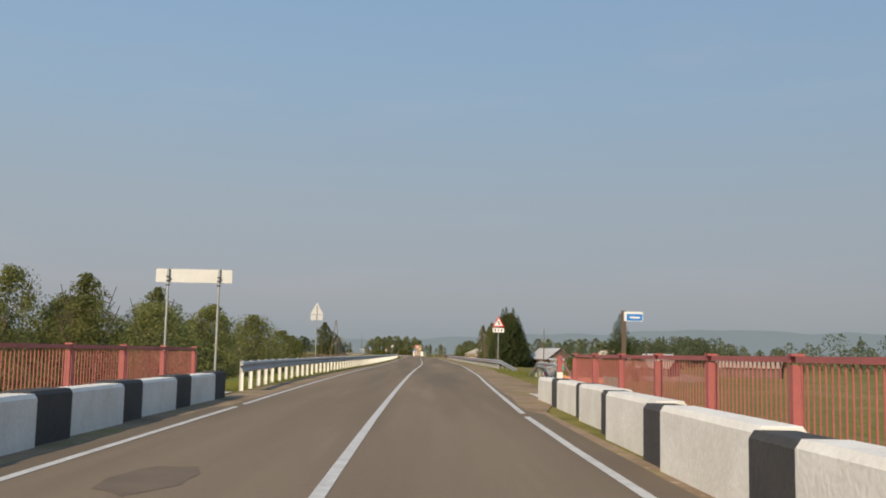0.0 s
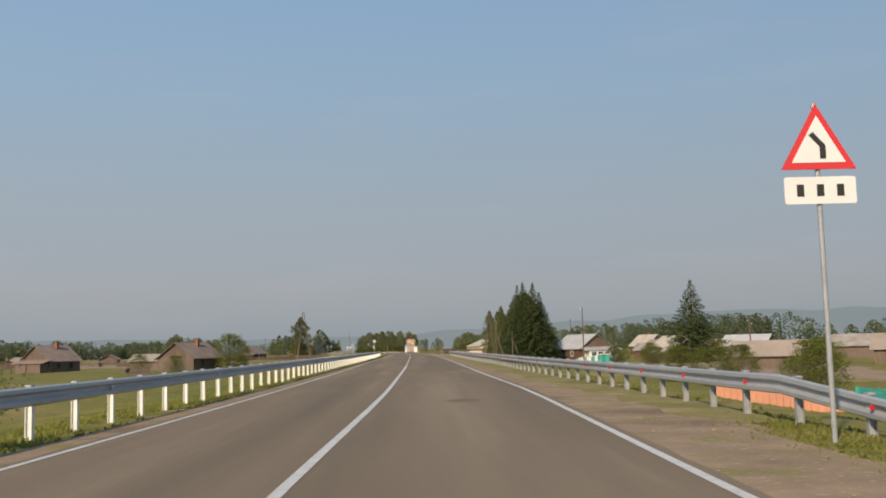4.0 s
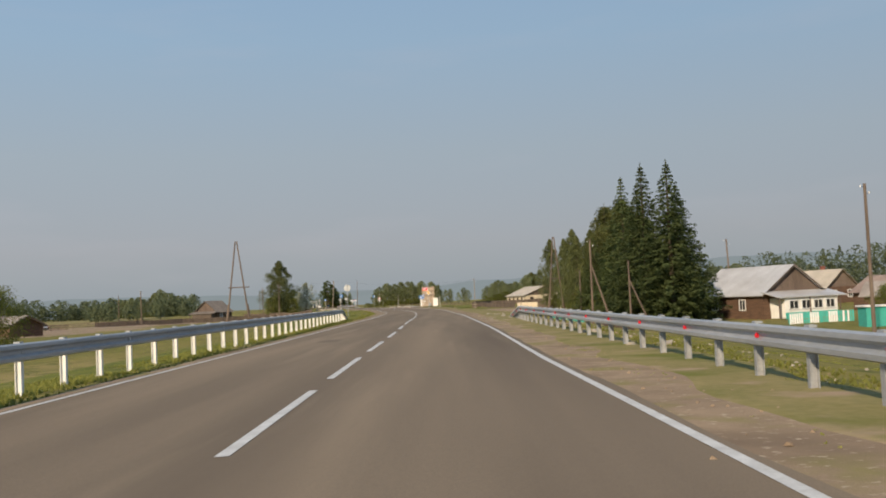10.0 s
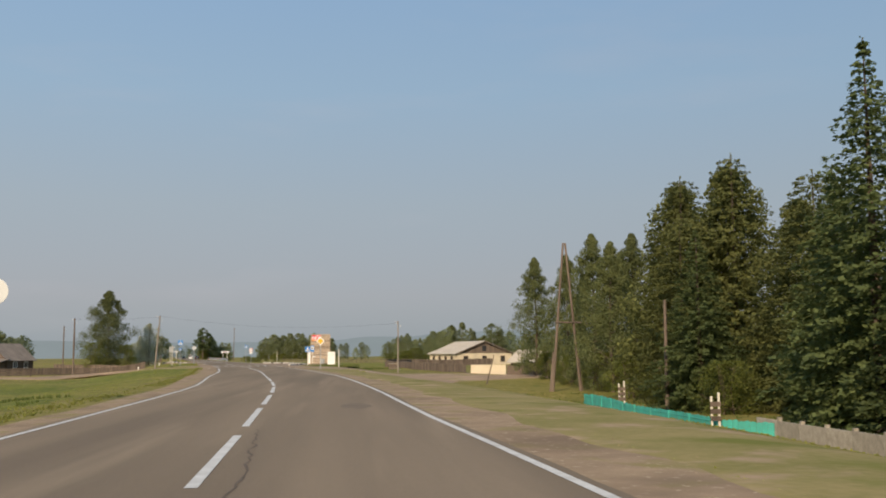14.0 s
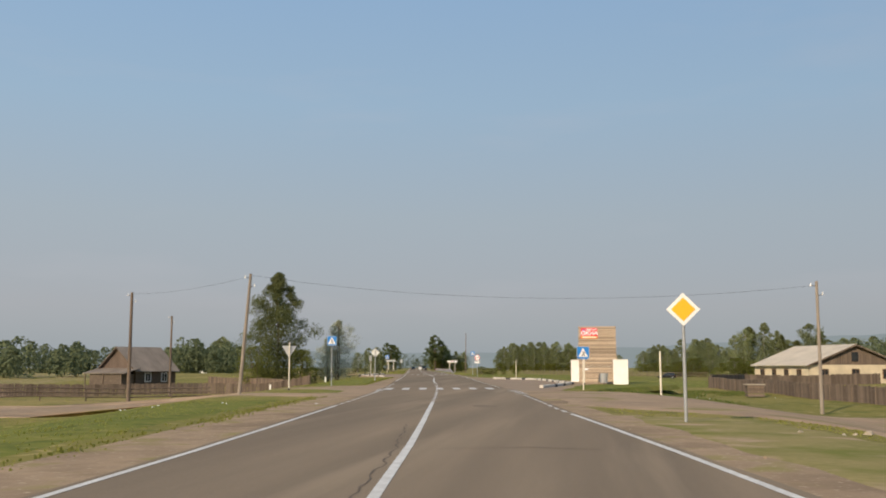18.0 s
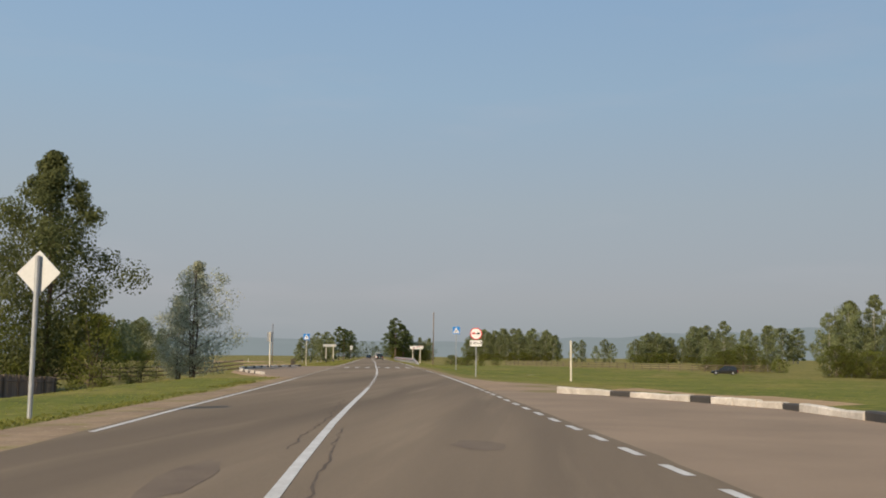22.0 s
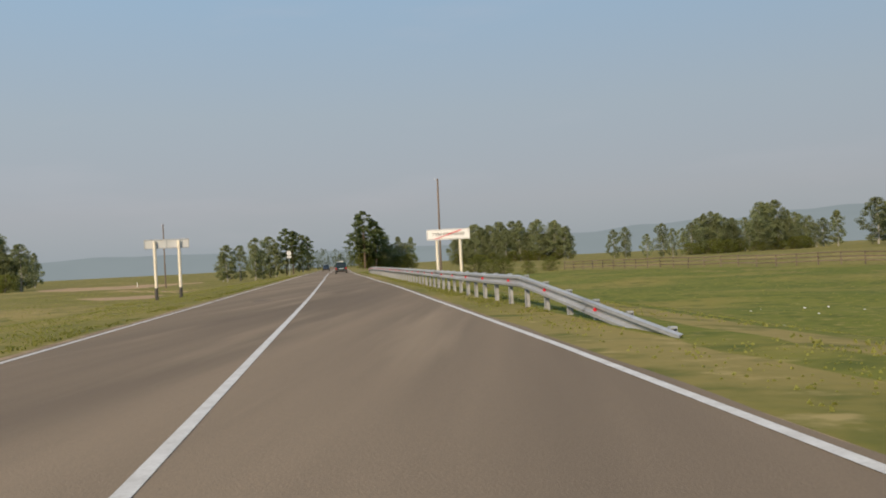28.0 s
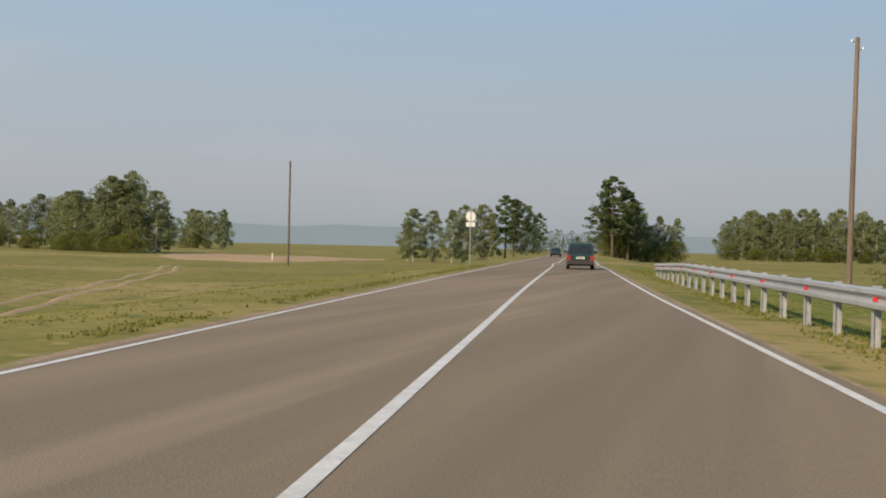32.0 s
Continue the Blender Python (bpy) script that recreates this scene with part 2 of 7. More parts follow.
LEFT_LINE = [(0, -2.72), (20, -2.92), (40, -3.28), (60, -3.48), (80, -3.62), (100, -3.72), (120, -3.70), (140, -3.82), (160, -3.92), (180, -4.06), (200, -4.01), (220, -3.94), (240, -3.80), (260, -3.68), (280, -3.52), (300, -3.27), (320, -3.47), (340, -3.29), (360, -3.20), (380, -3.14), (400, -3.28), (420, -3.50), (440, -3.84), (460, -4.11), (480, -4.14), (500, -4.07), (520, -4.01), (540, -4.02), (560, -4.02), (580, -4.00), (600, -3.93), (620, -3.82), (640, -3.79), (660, -3.74), (680, -3.69), (700, -3.64)]
RIGHT_LINE = [(0, 2.70), (20, 2.82), (40, 3.32), (60, 3.84), (80, 3.99), (100, 4.13), (120, 4.01), (140, 3.99), (160, 4.10), (180, 4.14), (200, 3.98), (220, 4.07), (240, 4.05), (260, 3.80), (280, 3.53), (300, 3.76), (320, 4.41), (340, 4.21), (360, 3.97), (380, 4.14), (400, 3.88), (420, 4.09), (440, 4.06), (460, 4.07), (480, 4.01), (500, 4.02), (520, 4.05), (540, 4.27), (560, 4.22), (580, 4.25), (600, 4.03), (620, 3.98), (640, 3.81), (660, 3.80), (680, 3.76), (700, 3.72)]
LOW_RIGHT = [(-60, -5), (10, -3.2), (60, -2.3), (330, -2.3), (375, -0.9), (420, -0.6), (460, -0.8), (540, -1.6), (640, -1.4), (800, -1.2)]
LOW_LEFT = [(-60, -5), (10, -3.2), (60, -2.0), (240, -1.6), (300, -1.2), (380, -1.2), (440, -1.8), (520, -0.6), (580, -0.4), (720, -1.6), (900, -1.8)]


def ground(x, y):
    """Height of the ground: road bank, shoulder and lower fields."""
    d = x - mid(y)
    low = ramp_of(LOW_RIGHT if d > 0 else LOW_LEFT, y)
    flat = 6.9 if d > 0 else 6.2
    if 340 < y < 520:
        flat += 3.0 * min(1, (y - 340) / 30, (520 - y) / 30)
    a = abs(d)
    if a <= flat:
        return -0.02 * max(0, a - 4.4) - 0.012
    u = min(1, (a - flat) / (6 + 3 * abs(low)))
    u = u * u * (3 - 2 * u)
    base = -0.02 * (flat - 4.4) - 0.012
    bumps = 0.12 * min(1, (a - flat) / 8) * math.sin(x * 0.31 + 1.3 * math.sin(y * 0.11)) * math.sin(y * 0.23)
    far = 0.0
    if a > 120:
        far = 3.0 * noise.noise(Vector((x * 0.004, y * 0.004, 0))) * min(1, (a - 120) / 200)
    return base + (low - base) * u + bumps + far


def on_road(lat, y, z=0.0):
    """A place beside the centre line: metres to the right, station along the road."""
    return Vector((mid(y) + lat, y, z))


# ---------------- ground, road and its markings ----------------
def sheet(name, lats, ys, mat, z=None, label="", kind="structure", smooth=True):
    g = Geo()
    n = len(lats)
    for y in ys:
        for a in lats:
            x = mid(y) + a
            g.v.append((x, y, ground(x, y) if z is None else z))
    g.f = [(j * n + i, j * n + i + 1, (j + 1) * n + i + 1, (j + 1) * n + i) for j in range(len(ys) - 1) for i in range(n - 1)]
    return tagged(part(name, g, mat, smooth=smooth), label, "ground", kind=kind)


LATS = [-2600, -1200, -700, -450, -300, -220, -170, -135] + list(range(-110, -40, 5)) + list(range(-40, -16, 2)) + [-16 + 0.8 * i for i in range(12)] + [-6.2, -5, 5, 6.2]
LATS += [6.6 + 0.8 * i for i in range(12)] + list(range(17, 40, 2)) + list(range(40, 111, 5)) + [135, 170, 220, 300, 450, 700, 1200, 2600]
YS = [-600, -300, -120] + list(range(-60, 760, 3)) + list(range(760, 1000, 10)) + [1050, 1120, 1200, 1350, 1600, 2000, 2600, 3600]
sheet("ground", sorted(LATS), YS, GRASS, None, "open meadow of short green and dry grass with bare patches")


def band(name, table_a, table_b, ys, mat, z, label, category="road", kind="structure"):
    g = Geo()
    for y in ys:
        for a in (table_a, table_b):
            lat = ramp_of(a, y) if isinstance(a, list) else a
            g.v.append((mid(y) + lat, y, z))
    g.f = [(2 * j, 2 * j + 1, 2 * j + 3, 2 * j + 2) for j in range(len(ys) - 1)]
    return tagged(part(name, g, mat), label, category, kind=kind)


def ragged(table, side, wide):
    """An edge line pushed outwards, broken and uneven along its way; wide on the bridge."""
    rows = []
    for y in list(range(-20, 720, 1)) + [760, 900, 1500]:
        extra = 0.45 if y < 24 else wide + 0.09 * noise.noise(Vector((y * 0.21, side * 5, 1))) + 0.05 * noise.noise(Vector((y * 0.9, side * 5, 6)))
        rows.append((y, ramp_of(table, y) + side * extra))
    return rows


ROAD_STATIONS = [-120, -60] + list(range(-20, 721, 1)) + [760, 820, 900, 1000, 1200, 1500]
band("road", ragged(LEFT_LINE, -1, 0.2), ragged(RIGHT_LINE, 1, 0.2), ROAD_STATIONS, ASPHALT, 0.010, "two-lane road of worn grey-brown asphalt")
band("road_shoulder", [(y, v - 0.1) for y, v in RIGHT_LINE], [(0, 3.4), (24, 3.5), (34, 5.2), (80, 6.0), (230, 6.2), (262, 6.0), (340, 5.2), (500, 4.8), (530, 4.42), (560, 4.5), (600, 4.36), (700, 4.05)], ROAD_STATIONS, GRAVEL, -0.004, "brown gravel shoulder along the asphalt")
band("road_shoulder", ragged([(0, -3.7), (24, -4.0), (50, -4.2), (300, -4.2), (340, -4.9), (500, -4.5), (530, -4.2), (700, -3.8)], -1, 0.3), [(y, v + 0.1) for y, v in LEFT_LINE], ROAD_STATIONS, GRAVEL, -0.004, "narrow brown gravel shoulder along the asphalt")


def stripe(y0, y1, lat, width, name="road_marking", label="worn white painted road line", z=0.0155):
    g = Geo()
    n = max(1, int((y1 - y0) / 6))
    for j in range(n + 1):
        y = y0 + (y1 - y0) * j / n
        c = ramp_of(lat, y) if isinstance(lat, list) else lat
        g.v += [(mid(y) + c - width / 2, y, z), (mid(y) + c + width / 2, y, z)]
    g.f = [(2 * j, 2 * j + 1, 2 * j + 3, 2 * j + 2) for j in range(n)]
    return tagged(part(name, g, PAINT), label, "road marking", "road markings", "structure")


stripe(-30, 23.5, LEFT_LINE, 0.11)
stripe(24.5, 362, LEFT_LINE, 0.11)
stripe(-30, 22.0, RIGHT_LINE, 0.12)
stripe(23.0, 357, RIGHT_LINE, 0.12)
stripe(-30, 149.8, 0.0, 0.13)
# the broken line that warns of a solid one
for y in (153.2, 162.2, 171.6, 179.8, 188, 196.4, 205.4, 215, 225, 234.8, 243.1, 251.3, 259.7, 268, 276.2, 284.2, 292.4, 300.4, 308.3, 315.6, 323.5, 331.4):
    stripe(y, y + 6.2, 0.0, 0.13, label="long white painted dash of the centre line")
stripe(338.8, 366, 0.0, 0.13)
stripe(408, 440, 0.0, 0.13)
stripe(462, 900, 0.0, 0.13)
for a, b in ((367, 384), (390, 408), (441, 461)):
    y = a
    while y < b:
        stripe(y, y + 0.6, 0.0, 0.14, label="short white painted dash of the centre line")
        y += 1.3
# pedestrian crossings
for y0, first in ((384.7, -3.05), (496.0, -3.1)):
    for i in range(7):
        g = Geo()
        left = first + i * 1.0
        for yy in (y0 + 0.3 * (left + 3), y0 + 4.1 + 0.3 * (left + 3)):
            g.v += [(mid(yy) + left, yy, 0.0195), (mid(yy) + left + 0.42, yy, 0.0195)]
        g.f = [(0, 1, 3, 2)]
        tagged(part("crossing_stripe", g, PAINT), "broad white painted stripe of a pedestrian crossing", "road marking", "crossing stripes", "structure")
# edge lines of the second half, broken where side roads and bus bays join
for a, b in ((440, 466), (511, 900)):
    stripe(a, b, RIGHT_LINE, 0.12)
for a, b in ((378, 382.4), (418, 454), (506, 900)):
    stripe(a, b, LEFT_LINE, 0.11)
for table, a, b in ((RIGHT_LINE, 358, 376), (RIGHT_LINE, 392, 440), (RIGHT_LINE, 467, 511), (LEFT_LINE, 363, 378), (LEFT_LINE, 391, 407), (LEFT_LINE, 455, 506)):
    y = a
    while y < b:
        stripe(y, y + 1.0, table, 0.12, label="short white painted dash along the road edge")
        y += 2.0
# white hatching before the crossing
for k in range(11):
    for table, side in ((LEFT_LINE, -1), (RIGHT_LINE, 1)):
        y = 376.6 + k * 1.15
        if (side < 0 and not 382.3 < y < 388) or (side > 0 and k > 6):
            continue
        lat = ramp_of(table, y) + 0.06 * side
        g = Geo()
        g.v = [(mid(y) + lat - 0.25, y, 0.0195), (mid(y) + lat + 0.25, y - 0.1, 0.0195), (mid(y) + lat + 0.2, y + 0.3, 0.0195), (mid(y) + lat - 0.25, y + 0.44, 0.0195)]
        g.f = [(0, 1, 2, 3)]
        tagged(part("hatch_stripe", g, PAINT), "short worn white hatching stripe at the road edge", "road marking", "hatching stripes", "structure")

# dark tar patches and seams on the worn surface
TAR = material("dark_tar_patch", (0.14, 0.109, 0.082), (0.19, 0.147, 0.108), 1.5, 50, 0.85, bump=0.3)
rt = random.Random(14)
for y, lat, wide, long in ((12, -1.6, 1.2, 2.2), (52, 1.9, 0.9, 3.0), (96, 2.1, 1.4, 1.6), (101, -1.4, 0.8, 2.4), (137, 1.2, 0.7, 3.2), (176, 2.4, 1.1, 2.0), (214, -2.0, 1.3, 2.6), (246, 1.5, 0.9, 2.2), (283, 2.3, 1.2, 2.8), (322, -1.7, 0.8, 3.0), (362, 1.8, 1.3, 1.8), (413, -1.0, 0.8, 3.2), (417, 2.2, 1.2, 1.6), (468, 1.7, 2.2, 1.0), (470, -2.2, 1.1, 2.2), (528, 1.4, 0.8, 2.6), (566, -1.9, 1.2, 3.0), (604, 2.0, 0.9, 2.4)):
    outline = []
    for k in range(18):
        q, e = 2 * math.pi * k / 18, rt.uniform(0.8, 1.05)
        yy = y + math.sin(q) * long / 2 * e
        outline.append((mid(yy) + lat + math.cos(q) * wide / 3 * e, yy, 0.0132))
    tagged(part("tar_patch", Geo().add(outline, [tuple(range(18))]), TAR), "irregular dark tar patch on the asphalt", "road patch", "tar patches", "structure")

# cracks across and along the asphalt
CRACK = material("filled_crack", (0.095, 0.075, 0.058), (0.14, 0.109, 0.083), 2.0, 50, 0.85)


def crack(label, pts, width, seed):
    """A wandering dark ribbon through points of (lateral, station)."""
    r, g = random.Random(seed), Geo()
    line = []
    for (l0, y0), (l1, y1) in zip(pts, pts[1:]):
        n = max(2, int(math.hypot(l1 - l0, y1 - y0) / 0.35))
        line += [(l0 + (l1 - l0) * i / n + r.uniform(-0.05, 0.05), y0 + (y1 - y0) * i / n + r.uniform(-0.06, 0.06)) for i in range(n)]
    for (l0, y0), (l1, y1) in zip(line, line[1:] + line[-1:]):
        d = Vector((l1 - l0, y1 - y0, 0)).normalized() if (l1, y1) != (l0, y0) else Vector((1, 0, 0))
        w = width * r.uniform(0.35, 1.0)
        g.v += [(mid(y0) + l0 - d.y * w, y0 + d.x * w, 0.0135), (mid(y0) + l0 + d.y * w, y0 - d.x * w, 0.0135)]
    g.f = [(2 * i, 2 * i + 1, 2 * i + 3, 2 * i + 2) for i in range(len(line) - 1)]
    return tagged(part("road_crack", g, CRACK), label, "road crack", "road cracks", "structure")


for k, (y, a0, a1) in enumerate(((27, -2.8, 1.2), (63, 0.6, 3.5), (109, -3.4, 3.6), (133, 0.4, 3.0), (171, -3.3, -0.4), (213, 0.4, 2.9), (219, -3.2, -1.0), (246, 0.6, 3.2), (292, -2.8, 0.4), (345, 0.5, 3.4), (421, -2.8, -0.6), (463, 1.0, 2.6), (519, -3.2, 3.3), (573, 0.4, 3.4), (597, -3.3, -0.2), (641, -3.0, 3.2))):
    crack("dark crack across the asphalt", [(a0, y), ((a0 + a1) / 2, y + 0.5), (a1, y + 0.1)], 0.035, k)
for k, (l, y0, y1) in enumerate(((-0.3, 336, 352), (0.26, 395, 420), (-0.3, 416, 430), (-1.6, 58, 70), (0.3, 262, 276))):
    crack("dark crack along the asphalt", [(l, y0), (l + 0.12, (y0 + y1) / 2), (l - 0.05, y1)], 0.022, 40 + k)

# ---------------- guard rails ----------------
W_BEAM = [(-0.02, 0.155), (-0.075, 0.13), (-0.08, 0.07), (-0.015, 0.025), (-0.015, -0.025), (-0.08, -0.07), (-0.075, -0.13), (-0.02, -0.155), (-0.012, -0.15), (-0.065, -0.12), (-0.07, -0.075), (-0.005, -0.03), (-0.005, 0.03), (-0.07, 0.075), (-0.065, 0.12), (-0.012, 0.15)]


def guard_rail(label, line, height, side, post_mat, post_label, step=2.5, lamps=0, lamp_mat=None):
    """line: (station, lateral); height: (station, top of the beam); side: +1 on the right of the road."""
    y0, y1 = line[0][0], line[-1][0]
    rail = thing("guard_rail", label, "guard rail", Matrix.Translation(on_road(ramp_of(line, y0), y0)))
    o = rail.matrix_basis.translation

    def put(yy):
        c = on_road(ramp_of(line, yy), yy, ramp_of(height, yy) - 0.16) - o
        n = Vector((ramp_of(line, yy + 0.5) + mid(yy + 0.5) - ramp_of(line, yy - 0.5) - mid(yy - 0.5), 1, 0)).normalized()
        across = Vector((n.y, -n.x, 0)) * side
        return lambda a, b: c + across * a + Vector((0, 0, b))

    y, k = y0, 0
    while y < y1 - 0.5:
        e = min(y + 5.0, y1)
        g = Geo().sweep(W_BEAM, [put(y + (e + 0.12 - y) * i / 5) for i in range(6)], closed=True)
        part("beam", g, STEEL, rail)
        y = e
    pm = Geo().box((0, 0, -0.45), (0.10, 0.012, 1.5)).box((-0.05, 0, -0.45), (0.012, 0.10, 1.5)).box((0.05, 0, -0.45), (0.012, 0.10, 1.5)).mesh("post", post_mat)
    block = Geo().box((-0.03, 0, 0.16), (0.08, 0.1, 0.24)).box((0, 0, 0.325), (0.1, 0.16, 0.03)).mesh("spacer", STEEL)
    lamp = Geo().prism([(-0.03, -0.034), (0.03, -0.034), (0.03, 0.012), (0.0, 0.038), (-0.03, 0.012)], -0.012, 0.012, "y").mesh("reflector", lamp_mat or RED_LAMP)
    y, k = y0 + 0.6, 0
    while y < y1:
        c = on_road(ramp_of(line, y) + 0.05 * side, y, ramp_of(height, y) - 0.32) - o
        m = Matrix.Translation(c) @ Matrix.Rotation(heading(y), 4, "Z")
        if side < 0:
            m = m @ Matrix.Rotation(math.pi, 4, "Z")
        p = part("post", pm, None, rail, post_label, at=m)
        part("spacer", block, None, p)
        if lamps and k % lamps == 0:
            c2 = on_road(ramp_of(line, y) - 0.06 * side, y - 0.3, ramp_of(height, y) - 0.16) - o
            part("reflector", lamp, None, rail, "small white reflector" if lamp_mat else "small red plastic reflector", at=Matrix.Translation(c2) @ Matrix.Rotation(0.5 * side, 4, "Z"))
        y += step
        k += 1
    return rail


guard_rail("long galvanised steel guard rail on white posts", [(31.5, -4.4), (40, -4.78), (52, -4.95), (125, -5.08), (185, -5.08), (225, -5.35), (257, -5.7), (267, -6.2)], [(31.5, 0.84), (150, 0.87), (257, 0.88), (267, 0.05)], -1, POST_WHITE, "white painted steel post", 2.0, 5, POST_WHITE)
guard_rail("short galvanised steel guard rail bending away from the bridge end", [(30.4, 4.25), (34, 4.8), (40, 5.9), (47, 6.8), (52, 7.15), (60.5, 7.3), (63, 7.2)], [(30.4, 0.84), (60, 0.83), (63, 0.05)], 1, POST_GREY, "", 2.0, 3)
guard_rail("long galvanised steel guard rail with red reflectors", [(80.9, 7.9), (89, 6.9), (120, 6.4), (230, 6.35), (246, 6.75)], [(80.9, 0.1), (88, 0.73), (235, 0.75), (246, 0.02)], 1, POST_GREY, "", 2.0, 2)
guard_rail("galvanised steel guard rail with red reflectors and a dipped end", [(542.1, 6.25), (549, 6.1), (558, 5.8), (623, 5.75), (663, 5.8)], [(542.1, 0.02), (553, 0.77), (600, 0.82), (650, 0.84), (663, 0.62)], 1, POST_GREY, "", 2.0, 2)

# ---------------- materials of things ----------------
def leafy(name, light, dark, rough=0.75):
    """Foliage: colour varies from leaf to leaf and from tree to tree."""
    mat = bpy.data.materials.new(name)
    mat.use_nodes = True
    n, l = mat.node_tree.nodes, mat.node_tree.links
    b = n["Principled BSDF"]
    b.inputs["Roughness"].default_value = rough
    b.inputs["Specular IOR Level"].default_value = 0.2
    geo, info, tint, mix = n.new("ShaderNodeNewGeometry"), n.new("ShaderNodeObjectInfo"), n.new("ShaderNodeHueSaturation"), n.new("ShaderNodeMix")
    mix.data_type = "RGBA"
    mix.inputs[6].default_value, mix.inputs[7].default_value = (*(0.7 * a + 0.3 * b for a, b in zip(dark, light)), 1), (*light, 1)
    l.new(geo.outputs["Random Per Island"], mix.inputs[0])
    span = n.new("ShaderNodeMapRange")
    span.inputs["To Min"].default_value, span.inputs["To Max"].default_value = 0.8, 1.2
    l.new(info.outputs["Random"], span.inputs[0])
    l.new(span.outputs[0], tint.inputs["Value"])
    l.new(mix.outputs[2], tint.inputs["Color"])
    l.new(tint.outputs[0], b.inputs["Base Color"])
    thin = n.new("ShaderNodeBsdfTranslucent")
    l.new(tint.outputs[0], thin.inputs["Color"])
    share = n.new("ShaderNodeMixShader")
    share.inputs[0].default_value = 0.5
    l.new(b.outputs[0], share.inputs[1])
    l.new(thin.outputs[0], share.inputs[2])
    l.new(share.outputs[0], n["Material Output"].inputs[0])
    return mat


FIR_LEAF = leafy("fir_needles", (0.15, 0.185, 0.07), (0.066, 0.09, 0.033))
LARCH_LEAF = leafy("olive_leaves", (0.195, 0.205, 0.068), (0.09, 0.10, 0.035))
# birch green, tinted slightly bluer to carry the haze over the copses
BIRCH_LEAF = leafy("birch_leaves", (0.25, 0.275, 0.13), (0.15, 0.175, 0.085))
POPLAR_LEAF = leafy("poplar_leaves", (0.20, 0.22, 0.085), (0.085, 0.10, 0.04))
SILVER_LEAF = leafy("silver_poplar_leaves", (0.46, 0.47, 0.36), (0.19, 0.21, 0.13))
WILLOW_LEAF = leafy("willow_leaves", (0.19, 0.205, 0.045), (0.085, 0.105, 0.022))
# bluish haze of the distance is mixed into this leaf colour
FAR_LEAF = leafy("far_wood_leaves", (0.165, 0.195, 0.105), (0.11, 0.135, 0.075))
SCRUB_LEAF = leafy("pale_scrub_leaves", (0.25, 0.26, 0.095), (0.12, 0.135, 0.042))
BLADE = leafy("grass_blades", (0.33, 0.32, 0.085), (0.22, 0.235, 0.05))
WEED = leafy("ragged_weeds", (0.17, 0.20, 0.055), (0.09, 0.115, 0.03))
BARK = material("grey_brown_bark", (0.16, 0.12, 0.09), (0.07, 0.055, 0.045), 3, 20, 0.95, bump=0.6, stretch=(1, 1, 0.2))
BIRCH_BARK = material("white_birch_bark", (0.55, 0.53, 0.48), (0.12, 0.11, 0.1), 4, 12, 0.85, spread=0.4, stretch=(1, 1, 2))
OLD_WOOD = material("weathered_grey_wood", (0.185, 0.142, 0.112), (0.105, 0.082, 0.066), 1.5, 22, 0.9, bump=0.4, per_object=0.22, stretch=(1, 1, 0.15))
LOG = material("dark_log_wall", (0.17, 0.105, 0.07), (0.10, 0.065, 0.05), 1.2, 12, 0.9, bump=0.3, stretch=(1, 1, 4))
GREY_LOG = material("weathered_grey_log_wall", (0.14, 0.112, 0.09), (0.085, 0.068, 0.056), 1.2, 12, 0.9, bump=0.3, stretch=(1, 1, 4))
GREY_ROOF = material("mossy_grey_roofing", (0.235, 0.2, 0.17), (0.15, 0.128, 0.11), 0.7, 8, 0.9, per_object=0.1)
BROWN_WALL = material("sunburnt_board_wall", (0.20, 0.155, 0.13), (0.125, 0.097, 0.08), 0.8, 10, 0.9, stretch=(1, 1, 0.3))
POLE_WOOD = material("tarred_pole_wood", (0.20, 0.155, 0.12), (0.11, 0.085, 0.07), 2, 25, 0.9, bump=0.3, stretch=(1, 1, 0.1))
PALE_POLE = material("bare_grey_pole_wood", (0.33, 0.285, 0.24), (0.2, 0.17, 0.14), 2, 25, 0.9, bump=0.3, stretch=(1, 1, 0.1))
SLATE = material("grey_asbestos_slate", (0.36, 0.32, 0.28), (0.23, 0.2, 0.175), 0.6, 8, 0.85, per_object=0.1)
SLATE_PINK = material("rusty_old_roofing", (0.315, 0.24, 0.2), (0.21, 0.158, 0.133), 0.6, 8, 0.85, per_object=0.1)
TIN = material("bright_zinc_roofing", (0.58, 0.57, 0.56), (0.42, 0.40, 0.38), 0.5, 8, 0.5, 0.2)
TAN_ROOF = material("weathered_tan_roofing", (0.37, 0.305, 0.25), (0.27, 0.222, 0.18), 0.6, 8, 0.85)
CREAM_TIN = material("pale_cream_roofing", (0.52, 0.455, 0.36), (0.38, 0.33, 0.265), 0.5, 8, 0.7)
CREAM_WALL = material("cream_block_wall", (0.66, 0.57, 0.42), (0.5, 0.43, 0.32), 0.8, 9, 0.9, bump=0.3)
WHITE_WALL = material("white_limewashed_wall", (0.86, 0.85, 0.82), (0.72, 0.7, 0.66), 0.9, 9, 0.9)
DARK_GLASS = material("dark_window_glass", (0.02, 0.022, 0.026), (0.035, 0.038, 0.042), 1, 5, 0.12)
TEAL = material("turquoise_paint", (0.05, 0.40, 0.33), (0.05, 0.28, 0.23), 1.5, 15, 0.7, per_object=0.08)
BLUE_PAINT = material("blue_paint", (0.04, 0.16, 0.42), (0.03, 0.11, 0.3), 1.5, 15, 0.6)
ORANGE = material("salmon_painted_boards", (0.62, 0.28, 0.17), (0.48, 0.22, 0.14), 1.0, 10, 0.8)
BRICK = material("red_brick_chimney", (0.34, 0.13, 0.09), (0.24, 0.1, 0.075), 3, 20, 0.9)
